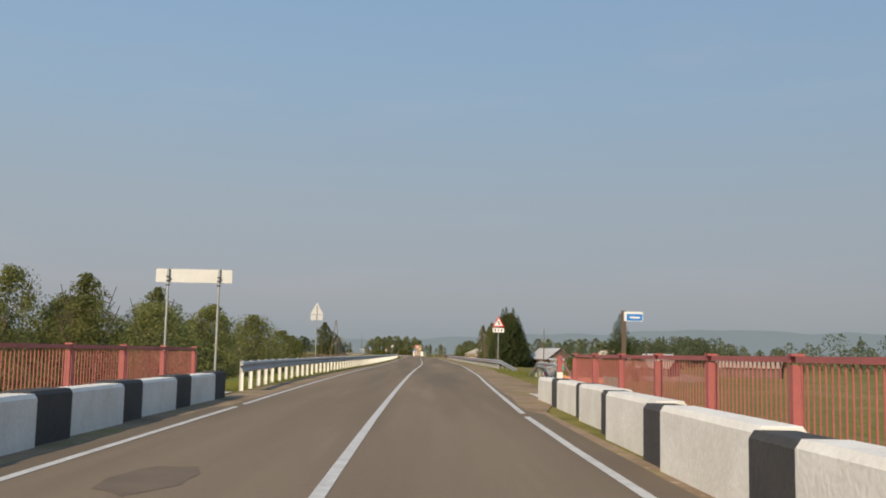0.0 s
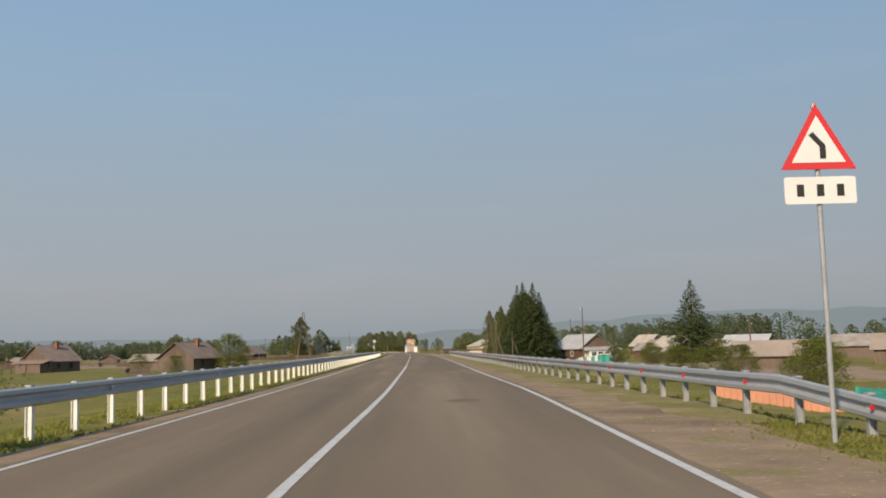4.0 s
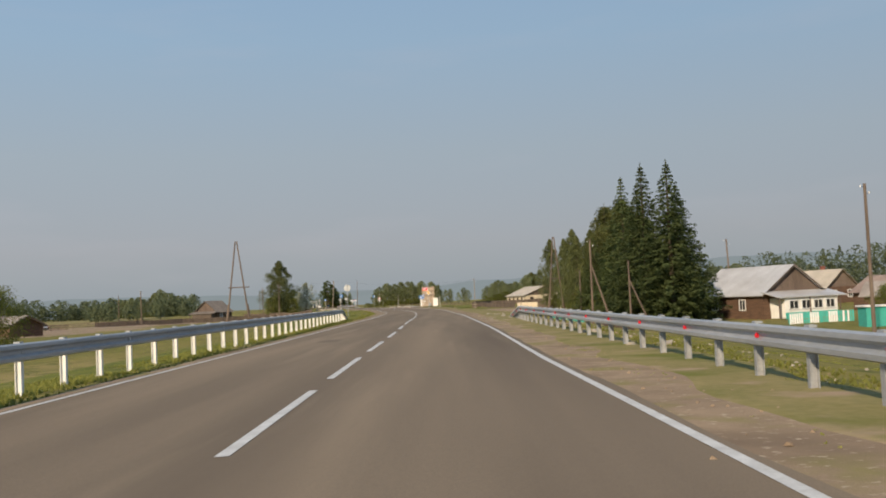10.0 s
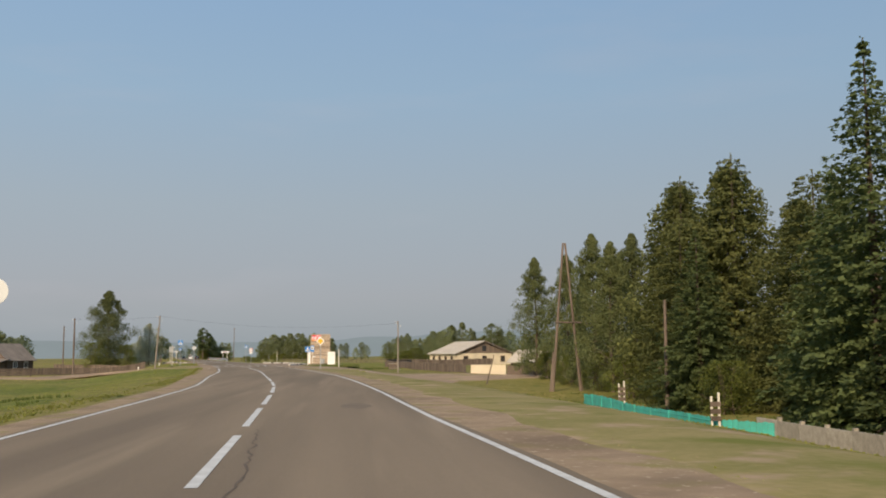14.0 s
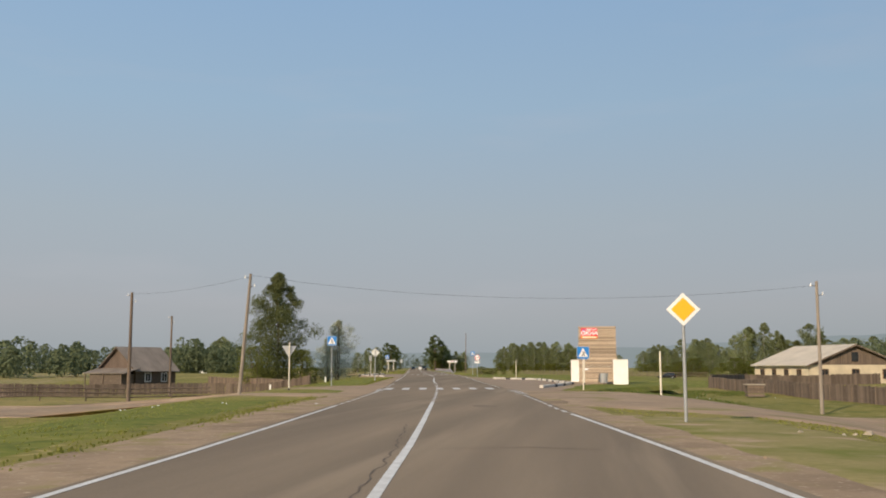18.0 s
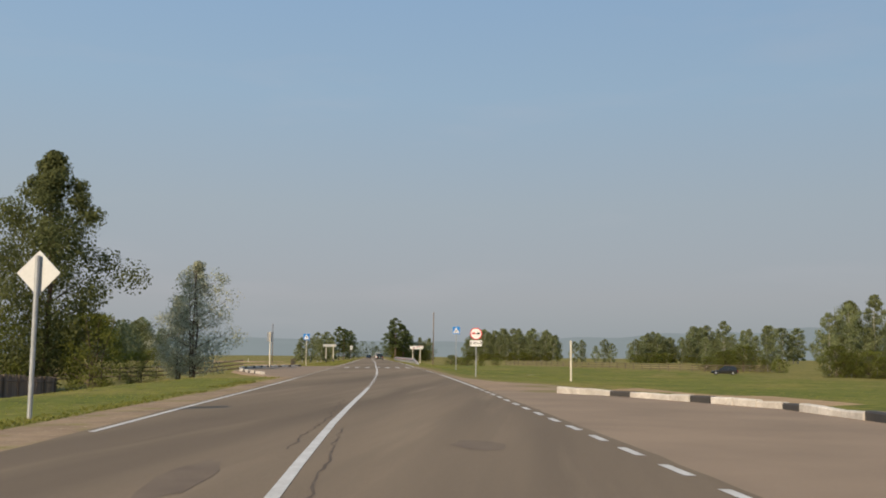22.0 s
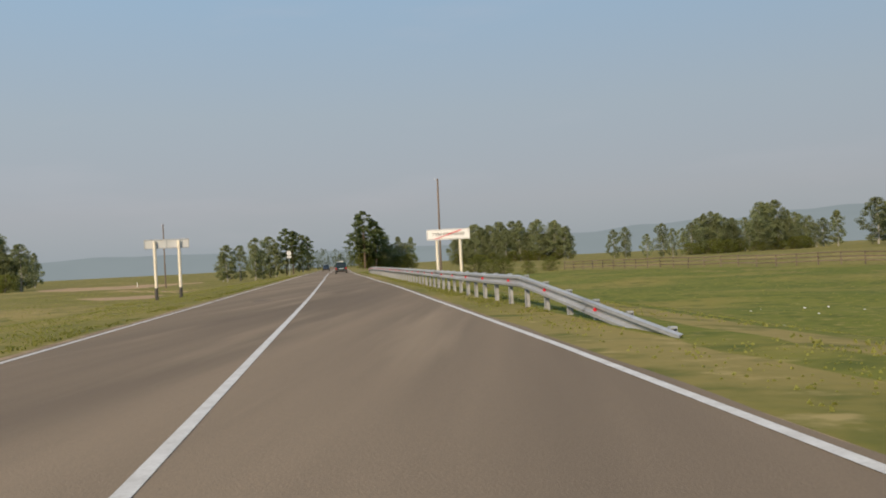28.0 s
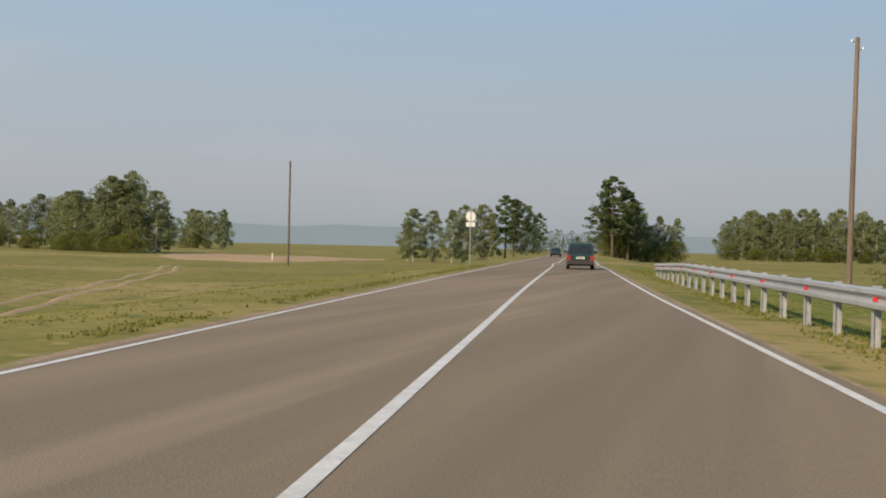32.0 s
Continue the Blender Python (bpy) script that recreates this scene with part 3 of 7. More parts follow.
SIGN_WHITE = material("white_sign_face", (0.74, 0.74, 0.74), (0.62, 0.62, 0.61), 2, 20, 0.5, spread=0.25)
SIGN_BACK = material("bare_sign_back", (0.56, 0.57, 0.57), (0.44, 0.45, 0.45), 2, 20, 0.5, 0.25, spread=0.3)
SIGN_BLUE = material("blue_sign_face", (0.02, 0.20, 0.58), (0.018, 0.16, 0.48), 2, 20, 0.45, spread=0.25)
SIGN_RED = material("red_sign_face", (0.62, 0.035, 0.04), (0.5, 0.03, 0.035), 2, 20, 0.45, spread=0.25)
SIGN_YELLOW = material("yellow_sign_face", (0.82, 0.42, 0.01), (0.74, 0.37, 0.01), 2, 20, 0.45, spread=0.25)
SIGN_BLACK = material("black_sign_print", (0.02, 0.02, 0.02), (0.03, 0.03, 0.03), 2, 20, 0.5)
PIPE = material("zinc_sign_pole", (0.42, 0.44, 0.46), (0.32, 0.33, 0.34), 3, 20, 0.5, 0.4)
POLE_CREAM = material("whitewashed_pole", (0.72, 0.67, 0.56), (0.5, 0.45, 0.37), 3, 20, 0.8, spread=0.35)
KERB = material("pale_kerb_stone", (0.66, 0.62, 0.56), (0.42, 0.38, 0.33), 2, 15, 0.9, bump=0.4, per_object=0.1)
DRY_GRASS = material("dry_straw_verge", (0.275, 0.22, 0.098), (0.175, 0.16, 0.052), 0.5, 6, 0.95, bump=0.8, patches=[((0.33, 0.24, 0.155), 0.7, 0.54, 0.66), ((0.14, 0.145, 0.032), 0.45, 0.53, 0.66)])
DIRT = material("packed_dirt", (0.345, 0.25, 0.168), (0.235, 0.172, 0.118), 0.3, 45, 0.95, bump=0.35, patches=[((0.2, 0.175, 0.065), 0.28, 0.56, 0.68), ((0.40, 0.30, 0.205), 1.3, 0.58, 0.74)])
BAY = material("dusty_asphalt", (0.30, 0.225, 0.16), (0.22, 0.168, 0.122), 0.4, 60, 0.88, bump=0.3)
GREEN_GRASS = material("short_green_grass", (0.165, 0.165, 0.03), (0.10, 0.122, 0.018), 0.12, 3, 0.95, bump=1.0, patches=[((0.23, 0.19, 0.05), 0.07, 0.5, 0.66), ((0.075, 0.092, 0.016), 0.9, 0.5, 0.68), ((0.25, 0.21, 0.07), 2.1, 0.56, 0.72)])
SOIL = material("bare_sandy_track", (0.40, 0.28, 0.165), (0.28, 0.2, 0.115), 0.4, 8, 0.95)
STONE = material("pale_rubble", (0.40, 0.35, 0.28), (0.26, 0.225, 0.18), 4, 20, 0.9, per_object=0.2)
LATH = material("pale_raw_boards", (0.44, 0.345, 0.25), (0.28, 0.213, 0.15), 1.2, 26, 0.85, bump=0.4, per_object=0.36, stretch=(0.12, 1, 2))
# dark window trim; on the shelter this colour holds the inner shade
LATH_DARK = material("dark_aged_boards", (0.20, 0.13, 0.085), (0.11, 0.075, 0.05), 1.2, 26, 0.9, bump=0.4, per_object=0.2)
WIRE = material("dark_overhead_wire", (0.03, 0.03, 0.03), (0.04, 0.04, 0.04), 5, 20, 0.6)


# ---------------- trees and scrub ----------------
def leaf_cloud(g, centres, normals, size, rng):
    """Many small leaf sprays, each a four-cornered blade turned about its own direction."""
    n = len(centres)
    side = np.cross(normals, rng.normal(size=(n, 3)))
    side /= np.linalg.norm(side, axis=1)[:, None] + 1e-9
    up = np.cross(normals, side)
    up /= np.linalg.norm(up, axis=1)[:, None] + 1e-9
    s = size * rng.uniform(0.6, 1.2, (n, 1))
    w = s * rng.uniform(0.5, 0.95, (n, 1))
    corners = np.stack([centres - side * w * 0.5 - up * s * 0.3, centres + side * w * 0.5 - up * s * 0.4, centres + side * w * 0.3 + up * s * 0.5, centres - side * w * 0.32 + up * s * 0.55], 1)
    base = len(g.v)
    g.v += corners.reshape(-1, 3).tolist()
    g.f += (np.arange(4 * n).reshape(-1, 4) + base).tolist()


def ball(rng, n, squash=0.85):
    d = rng.normal(size=(n, 3))
    d /= np.linalg.norm(d, axis=1)[:, None]
    d[:, 2] *= squash
    return d


def fir(seed, height=16.0, spread=4.0, leaf_mat=None, name="spruce_tree", label="tall dark green spruce with drooping boughs", full=0.86):
    """A spruce or larch: tapered trunk and tiers of boughs that droop and turn up at the tips."""
    rng = np.random.default_rng(seed)
    tree = thing(name, label, "tree")
    part("trunk", Geo().tube((0, 0, -0.4), (0, 0, height * 0.55), 0.24, 0.13, 8).tube((0, 0, height * 0.55), (0, 0, height), 0.13, 0.012, 6), BARK, tree)
    g = Geo()
    z = 0.7
    spots, norms = [], []
    while z < height - 0.25:
        f = 1 - z / height
        reach = spread * f ** full * (1 if z > 1.8 else 0.8)
        count = int(5 + 6 * f)
        turn = rng.uniform(0, 6.283)
        for k in range(count):
            a = turn + 6.283 * (k + rng.uniform(-0.3, 0.3)) / count
            long = max(0.16, reach * rng.uniform(0.74, 1.14))
            d = np.array((math.cos(a), math.sin(a), 0.0))
            side = np.array((-d[1], d[0], 0.0))
            m = max(9, int(long * 40 * (0.6 + 0.4 * f)))
            t = rng.random(m) ** 0.52
            half = 0.36 * long ** 0.6 * (1.12 - t) + 0.06
            across = rng.uniform(-1, 1, m) * half
            hang = rng.random(m) ** 2 * 0.34 * (0.4 + f)
            zz = z + long * (-0.34 * t * t + 0.20 * t ** 3 + 0.06) - hang + rng.normal(0, 0.03, m)
            p = d[None] * (long * t)[:, None] + side[None] * across[:, None]
            p[:, 2] = zz
            spots.append(p)
            nn = np.tile((0.0, 0.0, 1.0), (m, 1)) + 0.35 * d[None] + rng.normal(0, 0.45, (m, 3))
            norms.append(nn / np.linalg.norm(nn, axis=1)[:, None])
        z += 0.30 + 0.12 * f + rng.uniform(0, 0.08)
    leaf_cloud(g, np.concatenate(spots), np.concatenate(norms), 0.21, rng)
    tip = rng.normal(0, 0.035, (30, 3)) + np.stack([np.zeros(30), np.zeros(30), height - np.linspace(0, 0.9, 30)], 1)
    leaf_cloud(g, tip, ball(rng, 30), 0.13, rng)
    part("crown", g, leaf_mat or FIR_LEAF, tree)
    return tree


def broadleaf(seed, name, label, height, width, leaf_mat, bark, low=0.1, leaf=0.2, lobes=60, per=150, belly=0.4, point=1.8, stems=1, open_=0.0, ragged=0.12):
    """A leafy tree: trunk, limbs, and rounded lobes of small leaves set towards the rim of the crown."""
    rng = np.random.default_rng(seed)
    tree = thing(name, label, "bush" if "bush" in name else "tree")
    wood, g = Geo(), Geo()
    feet = []
    for k in range(stems):
        off = Vector((rng.uniform(-0.3, 0.3), rng.uniform(-0.3, 0.3), 0)) * (stems - 1)
        r = 0.016 * height / stems ** 0.4
        knee = off + Vector((rng.uniform(-0.25, 0.25), rng.uniform(-0.25, 0.25), height * 0.42))
        top = knee + Vector((rng.uniform(-0.4, 0.4), rng.uniform(-0.4, 0.4), height * 0.48)) + off * 1.5
        wood.tube(off + Vector((0, 0, -0.5)), knee, r, r * 0.65, 7).tube(knee, top, r * 0.65, 0.02, 6)
        feet.append((off, knee, top))
    spots, norms = [], []
    for k in range(lobes):
        h = low + (1 - low) * ((k + rng.random()) / lobes) ** 0.9
        if h < belly:
            prof = (0.45 + 0.55 * ((h - low) / max(0.02, belly - low))) ** 0.6
        else:
            prof = max(0.02, 1 - ((h - belly) / (1 - belly)) ** point) ** (1 / point)
        a = k * 2.4 + rng.uniform(-0.5, 0.5)
        prof *= 1 + ragged * 2.2 * noise.noise(Vector((math.cos(a) * 1.1, math.sin(a) * 1.1, h * 5 + seed)))
        size = width * rng.uniform(0.105, 0.19) * (0.28 + 0.72 * min(1.0, prof))
        rr = max(0.0, width / 2 * prof * rng.uniform(0.72, 1.12) - size * 0.6) * (1 if rng.random() > 0.22 else 0.4)
        c = np.array((math.cos(a) * rr, math.sin(a) * rr, min(h * height, height - size * 0.8)))
        off, knee, top = feet[k % stems]
        if rr > 0.3 and k % 2 == 0:
            u = min(0.92, max(0.1, (c[2] - 0.55 * rr) / height))
            root = off.lerp(knee, u / 0.42) if u < 0.42 else knee.lerp(top, (u - 0.42) / 0.48)
            wood.tube(root, Vector(c), 0.03 * size + 0.012, 0.008, 4, caps=False)
        m = int(per * rng.uniform(0.6, 1.3))
        d = ball(rng, m)
        p = c + d * size * (rng.random((m, 1)) ** 0.42) * np.array((1.15, 1.15, 1.0 + open_))
        nn = d * 0.8 + np.array((0, 0, 0.45)) + rng.normal(0, 0.5, (m, 3))
        spots.append(p)
        norms.append(nn / np.linalg.norm(nn, axis=1)[:, None])
    leaf_cloud(g, np.concatenate(spots), np.concatenate(norms), leaf, rng)
    part("trunk", wood, bark, tree)
    part("crown", g, leaf_mat, tree)
    return tree


FIRS = [fir(11, 16, 4.3), fir(12, 16, 3.8), fir(13, 16, 4.7)]
CONES = [fir(14 + i, 16, w, LARCH_LEAF, "larch_tree", "tall broad larch with drooping olive green boughs", 0.48) for i, w in enumerate((5.6, 5.0))]
BIRCHES = [broadleaf(20 + i, "birch_tree", "birch with a rounded crown of yellow-green summer leaves", 12, w, BIRCH_LEAF, BIRCH_BARK, 0.07, 0.27, 46, 125, b, 1.7, ragged=0.25) for i, (w, b) in enumerate(((6.8, 0.4), (7.6, 0.45), (5.6, 0.36)))]
LARCHES = [broadleaf(30 + i, "birch_tree", "tall broad birch with olive green leaves", 14, w, LARCH_LEAF, BIRCH_BARK, 0.03, 0.22, 120, 140, 0.3, 1.5, ragged=0.3) for i, w in enumerate((8.6, 9.4))]
POPLARS = [broadleaf(40 + i, "poplar_tree", "tall poplar with an uneven crown of grey-green leaves", 15, w, POPLAR_LEAF, BARK, 0.05, 0.18, n, p, b, 1.25, 1, 0.0, q) for i, (w, n, p, q, b) in enumerate(((10.4, 100, 380, 0.36, 0.3), (8.4, 110, 220, 0.36, 0.24)))]
SILVERS = [broadleaf(70 + i, "silver_poplar", "young poplar with silver-grey leaves and a pointed airy crown", 10, w, SILVER_LEAF, BARK, 0.06, 0.15, 84, 140, 0.34, 1.3, 3, 0.15, 0.4) for i, w in enumerate((7.0, 6.0))]
WILLOWS = [broadleaf(50 + i, "willow_bush", "dense willow bush with dull green leaves", 6, w, WILLOW_LEAF, BARK, 0.02, 0.14, 70, 110, 0.4, 2.2, 4) for i, w in enumerate((6.4, 7.4, 5.6))]
PINES = [broadleaf(60 + i, "pine_tree", "dark green pine with a ragged open crown", 14, w, FIR_LEAF, BARK, 0.24, 0.4, 40, 90, 0.55, 1.7, 1, -0.45) for i, w in enumerate((6.8, 7.6))]
SCRUB = [broadleaf(80 + i, "willow_bush", "ragged pale willow bush with thin upright shoots", 6, w, SCRUB_LEAF, BARK, 0.02, 0.13, 90, 90, 0.35, 1.6, 3, 0.35, 0.4) for i, w in enumerate((5.2, 6.4, 4.4))]
USED = set()


def plant(kinds, x, y, height, rnd, wide=1.0, z=None, label="", group=""):
    """Stands a copy of one of the kinds at x, y so that it reaches the given height above its foot."""
    src = rnd.choice(kinds)
    own = max((v.co.z for v in src.children[1].data.vertices)) if "own_height" not in src else src["own_height"]
    src["own_height"] = own
    k = height / own
    zz = ground(x, y) if z is None else z
    m = Matrix.Translation((x, y, zz)) @ Matrix.Rotation(rnd.uniform(0, 6.28), 4, "Z") @ Matrix.Diagonal((k * wide, k * wide, k, 1))
    if src.name in USED:
        ob = copy_thing(src, Matrix())
        ob.matrix_basis = m
    else:
        USED.add(src.name)
        ob = src
        ob.matrix_basis = m
    return tagged(ob, label, group=group)


def copse(kinds, a, b, depth, count, low, high, wide, group, seed, under=0, label=""):
    """A rounded mass of trees strung between two places, taller in the middle, with bushes at its foot."""
    r = random.Random(seed)
    for i in range(count):
        u = (i + r.uniform(0.2, 0.8)) / count
        x, y = a[0] + (b[0] - a[0]) * u, a[1] + (b[1] - a[1]) * u + r.uniform(-depth, depth)
        h = low + (high - low) * (0.35 + 0.65 * math.sin(math.pi * u))
        h *= r.choice((0.72, 0.82, 0.9, 0.96, 1.0, 1.06))
        plant(kinds, x, y, h, r, wide * r.uniform(0.72, 1.05), None, label, group)
    for i in range(2 * under):
        u = (i + r.random()) / (2 * under)
        plant(WILLOWS, a[0] + (b[0] - a[0]) * u, a[1] + (b[1] - a[1]) * u - depth - r.uniform(1, 3), r.uniform(2.4, 5.0), r, 1.3, None, "", "bushes at the foot of a copse")


rnd = random.Random(7)
# the spruces and larches by the lane
for x, y, h, w in ((24.7, 287, 17.6, 1.2), (26.25, 281.5, 17.0, 1.3), (24.6, 299, 17.6, 1.1), (28.1, 285.8, 15.0, 1.3), (25.2, 292.5, 15.5, 1.25), (29.5, 293.5, 13.5, 1.25), (26.8, 306.5, 13.2, 1.2)):
    plant(FIRS, x, y, h, rnd, w, group="spruces by the lane")
plant(FIRS, 48, 236.8, 13.9, rnd, 1.55, label="lone dark green spruce among the houses")
for x, y, h, w in ((29.0, 325, 17.8, 0.9), (27.7, 332, 17.2, 0.9), (29.5, 314, 14.5, 1.0), (25.6, 326.5, 13.0, 1.0), (27, 305, 12.5, 1.0)):
    plant(CONES, x, y, h, rnd, w, group="grove by the lane")
for x, y, h in ((29.4, 327, 16.6), (28.2, 334, 16.2), (31, 335, 13.5), (30.5, 318, 13.0)):
    plant(LARCHES, x, y, h, rnd, 0.95, group="grove by the lane")
plant(FIRS, 23.8, 318.5, 11.5, rnd, 1.2, label="dark green spruce before the birches", group="spruces by the lane")
for x, y, h in ((24.2, 340, 12.0), (24.5, 347.5, 13.4), (27, 343, 13.0), (24.0, 356, 12.0), (22.4, 364.4, 12.2), (28.5, 352, 12.0), (27, 361, 10.5)):
    plant(POPLARS[1:], x, y, h, rnd, 0.8, label="young poplar with pale grey-green leaves", group="grove by the lane")
for x, y, h in ((24, 342, 3.2), (23.4, 352, 2.8), (22.6, 359, 2.6), (23.6, 333, 3.0), (24.2, 324, 3.2), (23.8, 314, 3.0)):
    plant(WILLOWS, x, y, h, rnd, 1.2, group="bushes at the foot of the grove")
# willow scrub below the bank after the bridge
for x, y, h in ((-12.0, 101, 4.6), (-14, 95, 5.2), (-12.8, 89, 5.6), (-15, 83, 6.0), (-13.5, 76, 6.0), (-16, 70, 6.2), (-14.5, 64, 5.6), (-18, 62, 6.0), (-19, 79, 6.6), (-21, 68, 6.4), (-22, 58, 5.8), (-19, 92, 5.6), (-24, 75, 6.6)):
    plant(SCRUB, x, y, h * 0.94, rnd, 1.15, group="willow scrub below the road bank")
for x, y, h in ((-19.5, 66, 7.6), (-23.5, 64, 8.0), (-17, 74, 7.4)):
    plant(SCRUB, x, y, h * 0.94, rnd, 0.8, label="tall slim willow bush with yellow-green leaves", group="willow scrub below the road bank")
# poplars and bushes between the fields and the road
plant(POPLARS[:1], -46.6, 467.1, 15.4, rnd, 0.92, label="tall lone poplar with an uneven dark crown beside the road")
plant(WILLOWS, -42.8, 466.5, 5.0, rnd, 0.9, label="dark round bush under the poplar")
plant(WILLOWS, -48.5, 463.5, 5.5, rnd, 1.0)
plant(SILVERS[:1], -40.8, 480, 8.5, rnd, 1.1, label="pale silver-leaved poplar beside a pole fence")
plant(SILVERS[1:], -43.0, 482, 6.6, rnd, 1.1, label="pale silver-leaved young poplar beside a pole fence")
plant(WILLOWS, -43.2, 474.3, 2.4, rnd, 1.2)
plant(WILLOWS, -32.2, 250.8, 6.2, rnd, 0.78, label="round dark bush beside a brown house")
plant(WILLOWS, -31.2, 253.0, 5.2, rnd, 0.8)
plant(WILLOWS, -44, 235.4, 3.0, rnd, 1.0)
plant(WILLOWS, -34.4, 221, 2.7, rnd, 1.0, label="low dark bush before a brown house")
for x, y, h, w in ((-38.3, 676, 2.7, 1.5), (-36.0, 678, 2.3, 1.4), (-33.9, 675.5, 2.3, 1.6), (-30.2, 675, 1.8, 1.3), (-26.5, 684, 2.2, 1.4)):
    plant(WILLOWS, x, y, h, rnd, w, label="low dull green bush in the meadow", group="bushes in the meadow")
for x, y in ((27, 132), (29, 141), (26, 149), (30, 156), (26, 161), (33, 147), (39.5, 232), (41.5, 236), (47, 230.4), (43, 232.4), (50.5, 257.5), (55.0, 258.5), (46.5, 262.0), (41, 263.6), (39, 259.6), (52, 234.4)):
    plant(WILLOWS, x, y, rnd.uniform(2.2, 3.6), rnd, 1.1, group="garden bushes between the houses")
# copses that the road passes later on
for x, y, h in ((-77.5, 829, 17.0), (-74.5, 832.1, 15.0), (-80, 835, 12)):
    plant(PINES, x, y, h, rnd, 1.15, group="copse at the road edge")
copse(BIRCHES, (-80, 836), (-64.5, 850), 3, 9, 8.5, 11.5, 1.15, "copse at the road edge", 21, 4)
for x, y, h, w in ((-106, 778, 9.4, 1.3), (-103.4, 781, 9.0, 1.1), (-107.8, 780, 7.2, 1.3), (-98.2, 776, 9.2, 0.85), (-96.8, 778, 7.5, 0.9)):
    plant(BIRCHES, x, y, h, rnd, w, label="dark leafy birch beside the road", group="small trees beside the road")
for x, y, h, w in ((-114, 838, 12.5, 1.0), (-110.5, 842, 13, 1.1), (-106, 846, 15.5, 1.0), (-103, 843, 14, 1.1), (-101, 848, 12, 1.1), (-108, 840, 11, 1.2)):
    plant(PINES[:1] if h > 13.9 else BIRCHES, x, y, h, rnd, w, label="dark leafy tree in a roadside copse", group="roadside copse")
plant(PINES, -142, 1055.6, 19, rnd, 0.9, label="lone pine far along the road")
copse(BIRCHES, (-59, 990), (-4, 980), 6, 34, 14, 17.4, 1.2, "birch copse in the meadow", 22, 8)
for x, y, h in ((0.5, 843, 9), (3.5, 838, 9.4), (9, 830, 7.0), (12.5, 822, 9.6), (15, 819, 8.0)):
    plant(BIRCHES, x, y, h, rnd, 1.0, group="small trees in the meadow")
copse(BIRCHES, (26, 868), (50, 890), 5, 11, 11, 14, 1.15, "row of trees behind the meadow", 23, 5)
copse(BIRCHES, (52, 890), (84, 915), 5, 11, 13, 17, 1.1, "row of trees behind the meadow", 24, 4)
copse(BIRCHES, (32, 872), (86, 912), 6, 12, 8.5, 12, 1.2, "row of trees behind the meadow", 33)
copse(BIRCHES, (86, 908), (260, 860), 10, 28, 13, 18, 1.5, "row of trees behind the meadow", 25)
copse(BIRCHES, (20, 622), (34, 606), 3, 7, 7.5, 9.8, 1.0, "birches in the meadow", 26, 3)
copse(BIRCHES + LARCHES, (31, 566), (52, 556), 4, 10, 10, 12.0, 1.0, "birches at the village edge", 27, 6)
copse(BIRCHES, (-193, 800), (-166, 788), 5, 13, 11, 16.0, 1.35, "copse in the far field", 28, 5, "dark leafy tree in a far copse")
copse(BIRCHES, (-228, 812), (-190, 802), 5, 11, 10, 12.5, 1.3, "copse in the far field", 29, 3, "dark leafy tree in a far copse")
copse(BIRCHES, (-268, 945), (-232, 935), 6, 9, 12, 15.5, 1.4, "copse in the far field", 30, 2, "dark leafy tree in a far copse")
copse(BIRCHES, (-141, 690), (-131, 680), 3, 5, 8, 10, 1.2, "dark trees across the field", 31, 2, "dark leafy tree in a far copse")


def wood_belt(name, label, line, rows, step, height, seed, leaf=0.62, fat=1.55):
    """A far wood: one sheet of many crowns, uneven along its top."""
    rng, g = np.random.default_rng(seed), Geo()
    spots, norms = [], []
    for (x0, y0), (x1, y1) in zip(line, line[1:]):
        n = max(1, int(math.hypot(x1 - x0, y1 - y0) / step))
        for i in range(n):
            for k in range(rows):
                u = (i + rng.random()) / n
                x, y = x0 + (x1 - x0) * u + rng.uniform(-4, 4), y0 + (y1 - y0) * u + k * 7 + rng.uniform(-4, 4)
                h = height * rng.uniform(0.62, 1.12) * (0.85 + 0.3 * noise.noise(Vector((x * 0.02, y * 0.02, seed))))
                zz, w = ground(x, y), fat * h * rng.uniform(0.22, 0.34)
                slim = rng.random() < 0.25 / fat ** 2
                g.tube((x, y, zz), (x, y, zz + h * 0.6), 0.16, 0.06, 4, caps=False)
                m = int(120 * fat)
                t = rng.random(m) ** 0.8
                rad = w * ((1 - t) if slim else np.sin(np.pi * np.minimum(1, 0.15 + 0.83 * t)) ** 0.7) * rng.random(m) ** 0.35
                a = rng.uniform(0, 6.283, m)
                spots.append(np.stack([x + rad * np.cos(a), y + rad * np.sin(a), zz + h * (0.04 + 0.96 * t)], 1))
                nn = np.stack([np.cos(a), np.sin(a), np.full(m, 0.6)], 1) + rng.normal(0, 0.5, (m, 3))
                norms.append(nn / np.linalg.norm(nn, axis=1)[:, None])
    leaf_cloud(g, np.concatenate(spots), np.concatenate(norms), leaf, rng)
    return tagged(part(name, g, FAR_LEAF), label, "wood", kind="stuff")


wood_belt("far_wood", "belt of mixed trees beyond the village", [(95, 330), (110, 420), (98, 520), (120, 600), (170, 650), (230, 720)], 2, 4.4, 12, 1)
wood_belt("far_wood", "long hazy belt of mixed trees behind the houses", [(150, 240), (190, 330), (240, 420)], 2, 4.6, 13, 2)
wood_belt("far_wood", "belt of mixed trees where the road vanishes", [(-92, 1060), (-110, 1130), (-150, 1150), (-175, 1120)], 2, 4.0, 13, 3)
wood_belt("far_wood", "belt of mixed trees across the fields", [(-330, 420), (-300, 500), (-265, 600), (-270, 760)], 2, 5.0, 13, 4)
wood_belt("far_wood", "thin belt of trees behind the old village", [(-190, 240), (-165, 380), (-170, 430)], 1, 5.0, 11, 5)
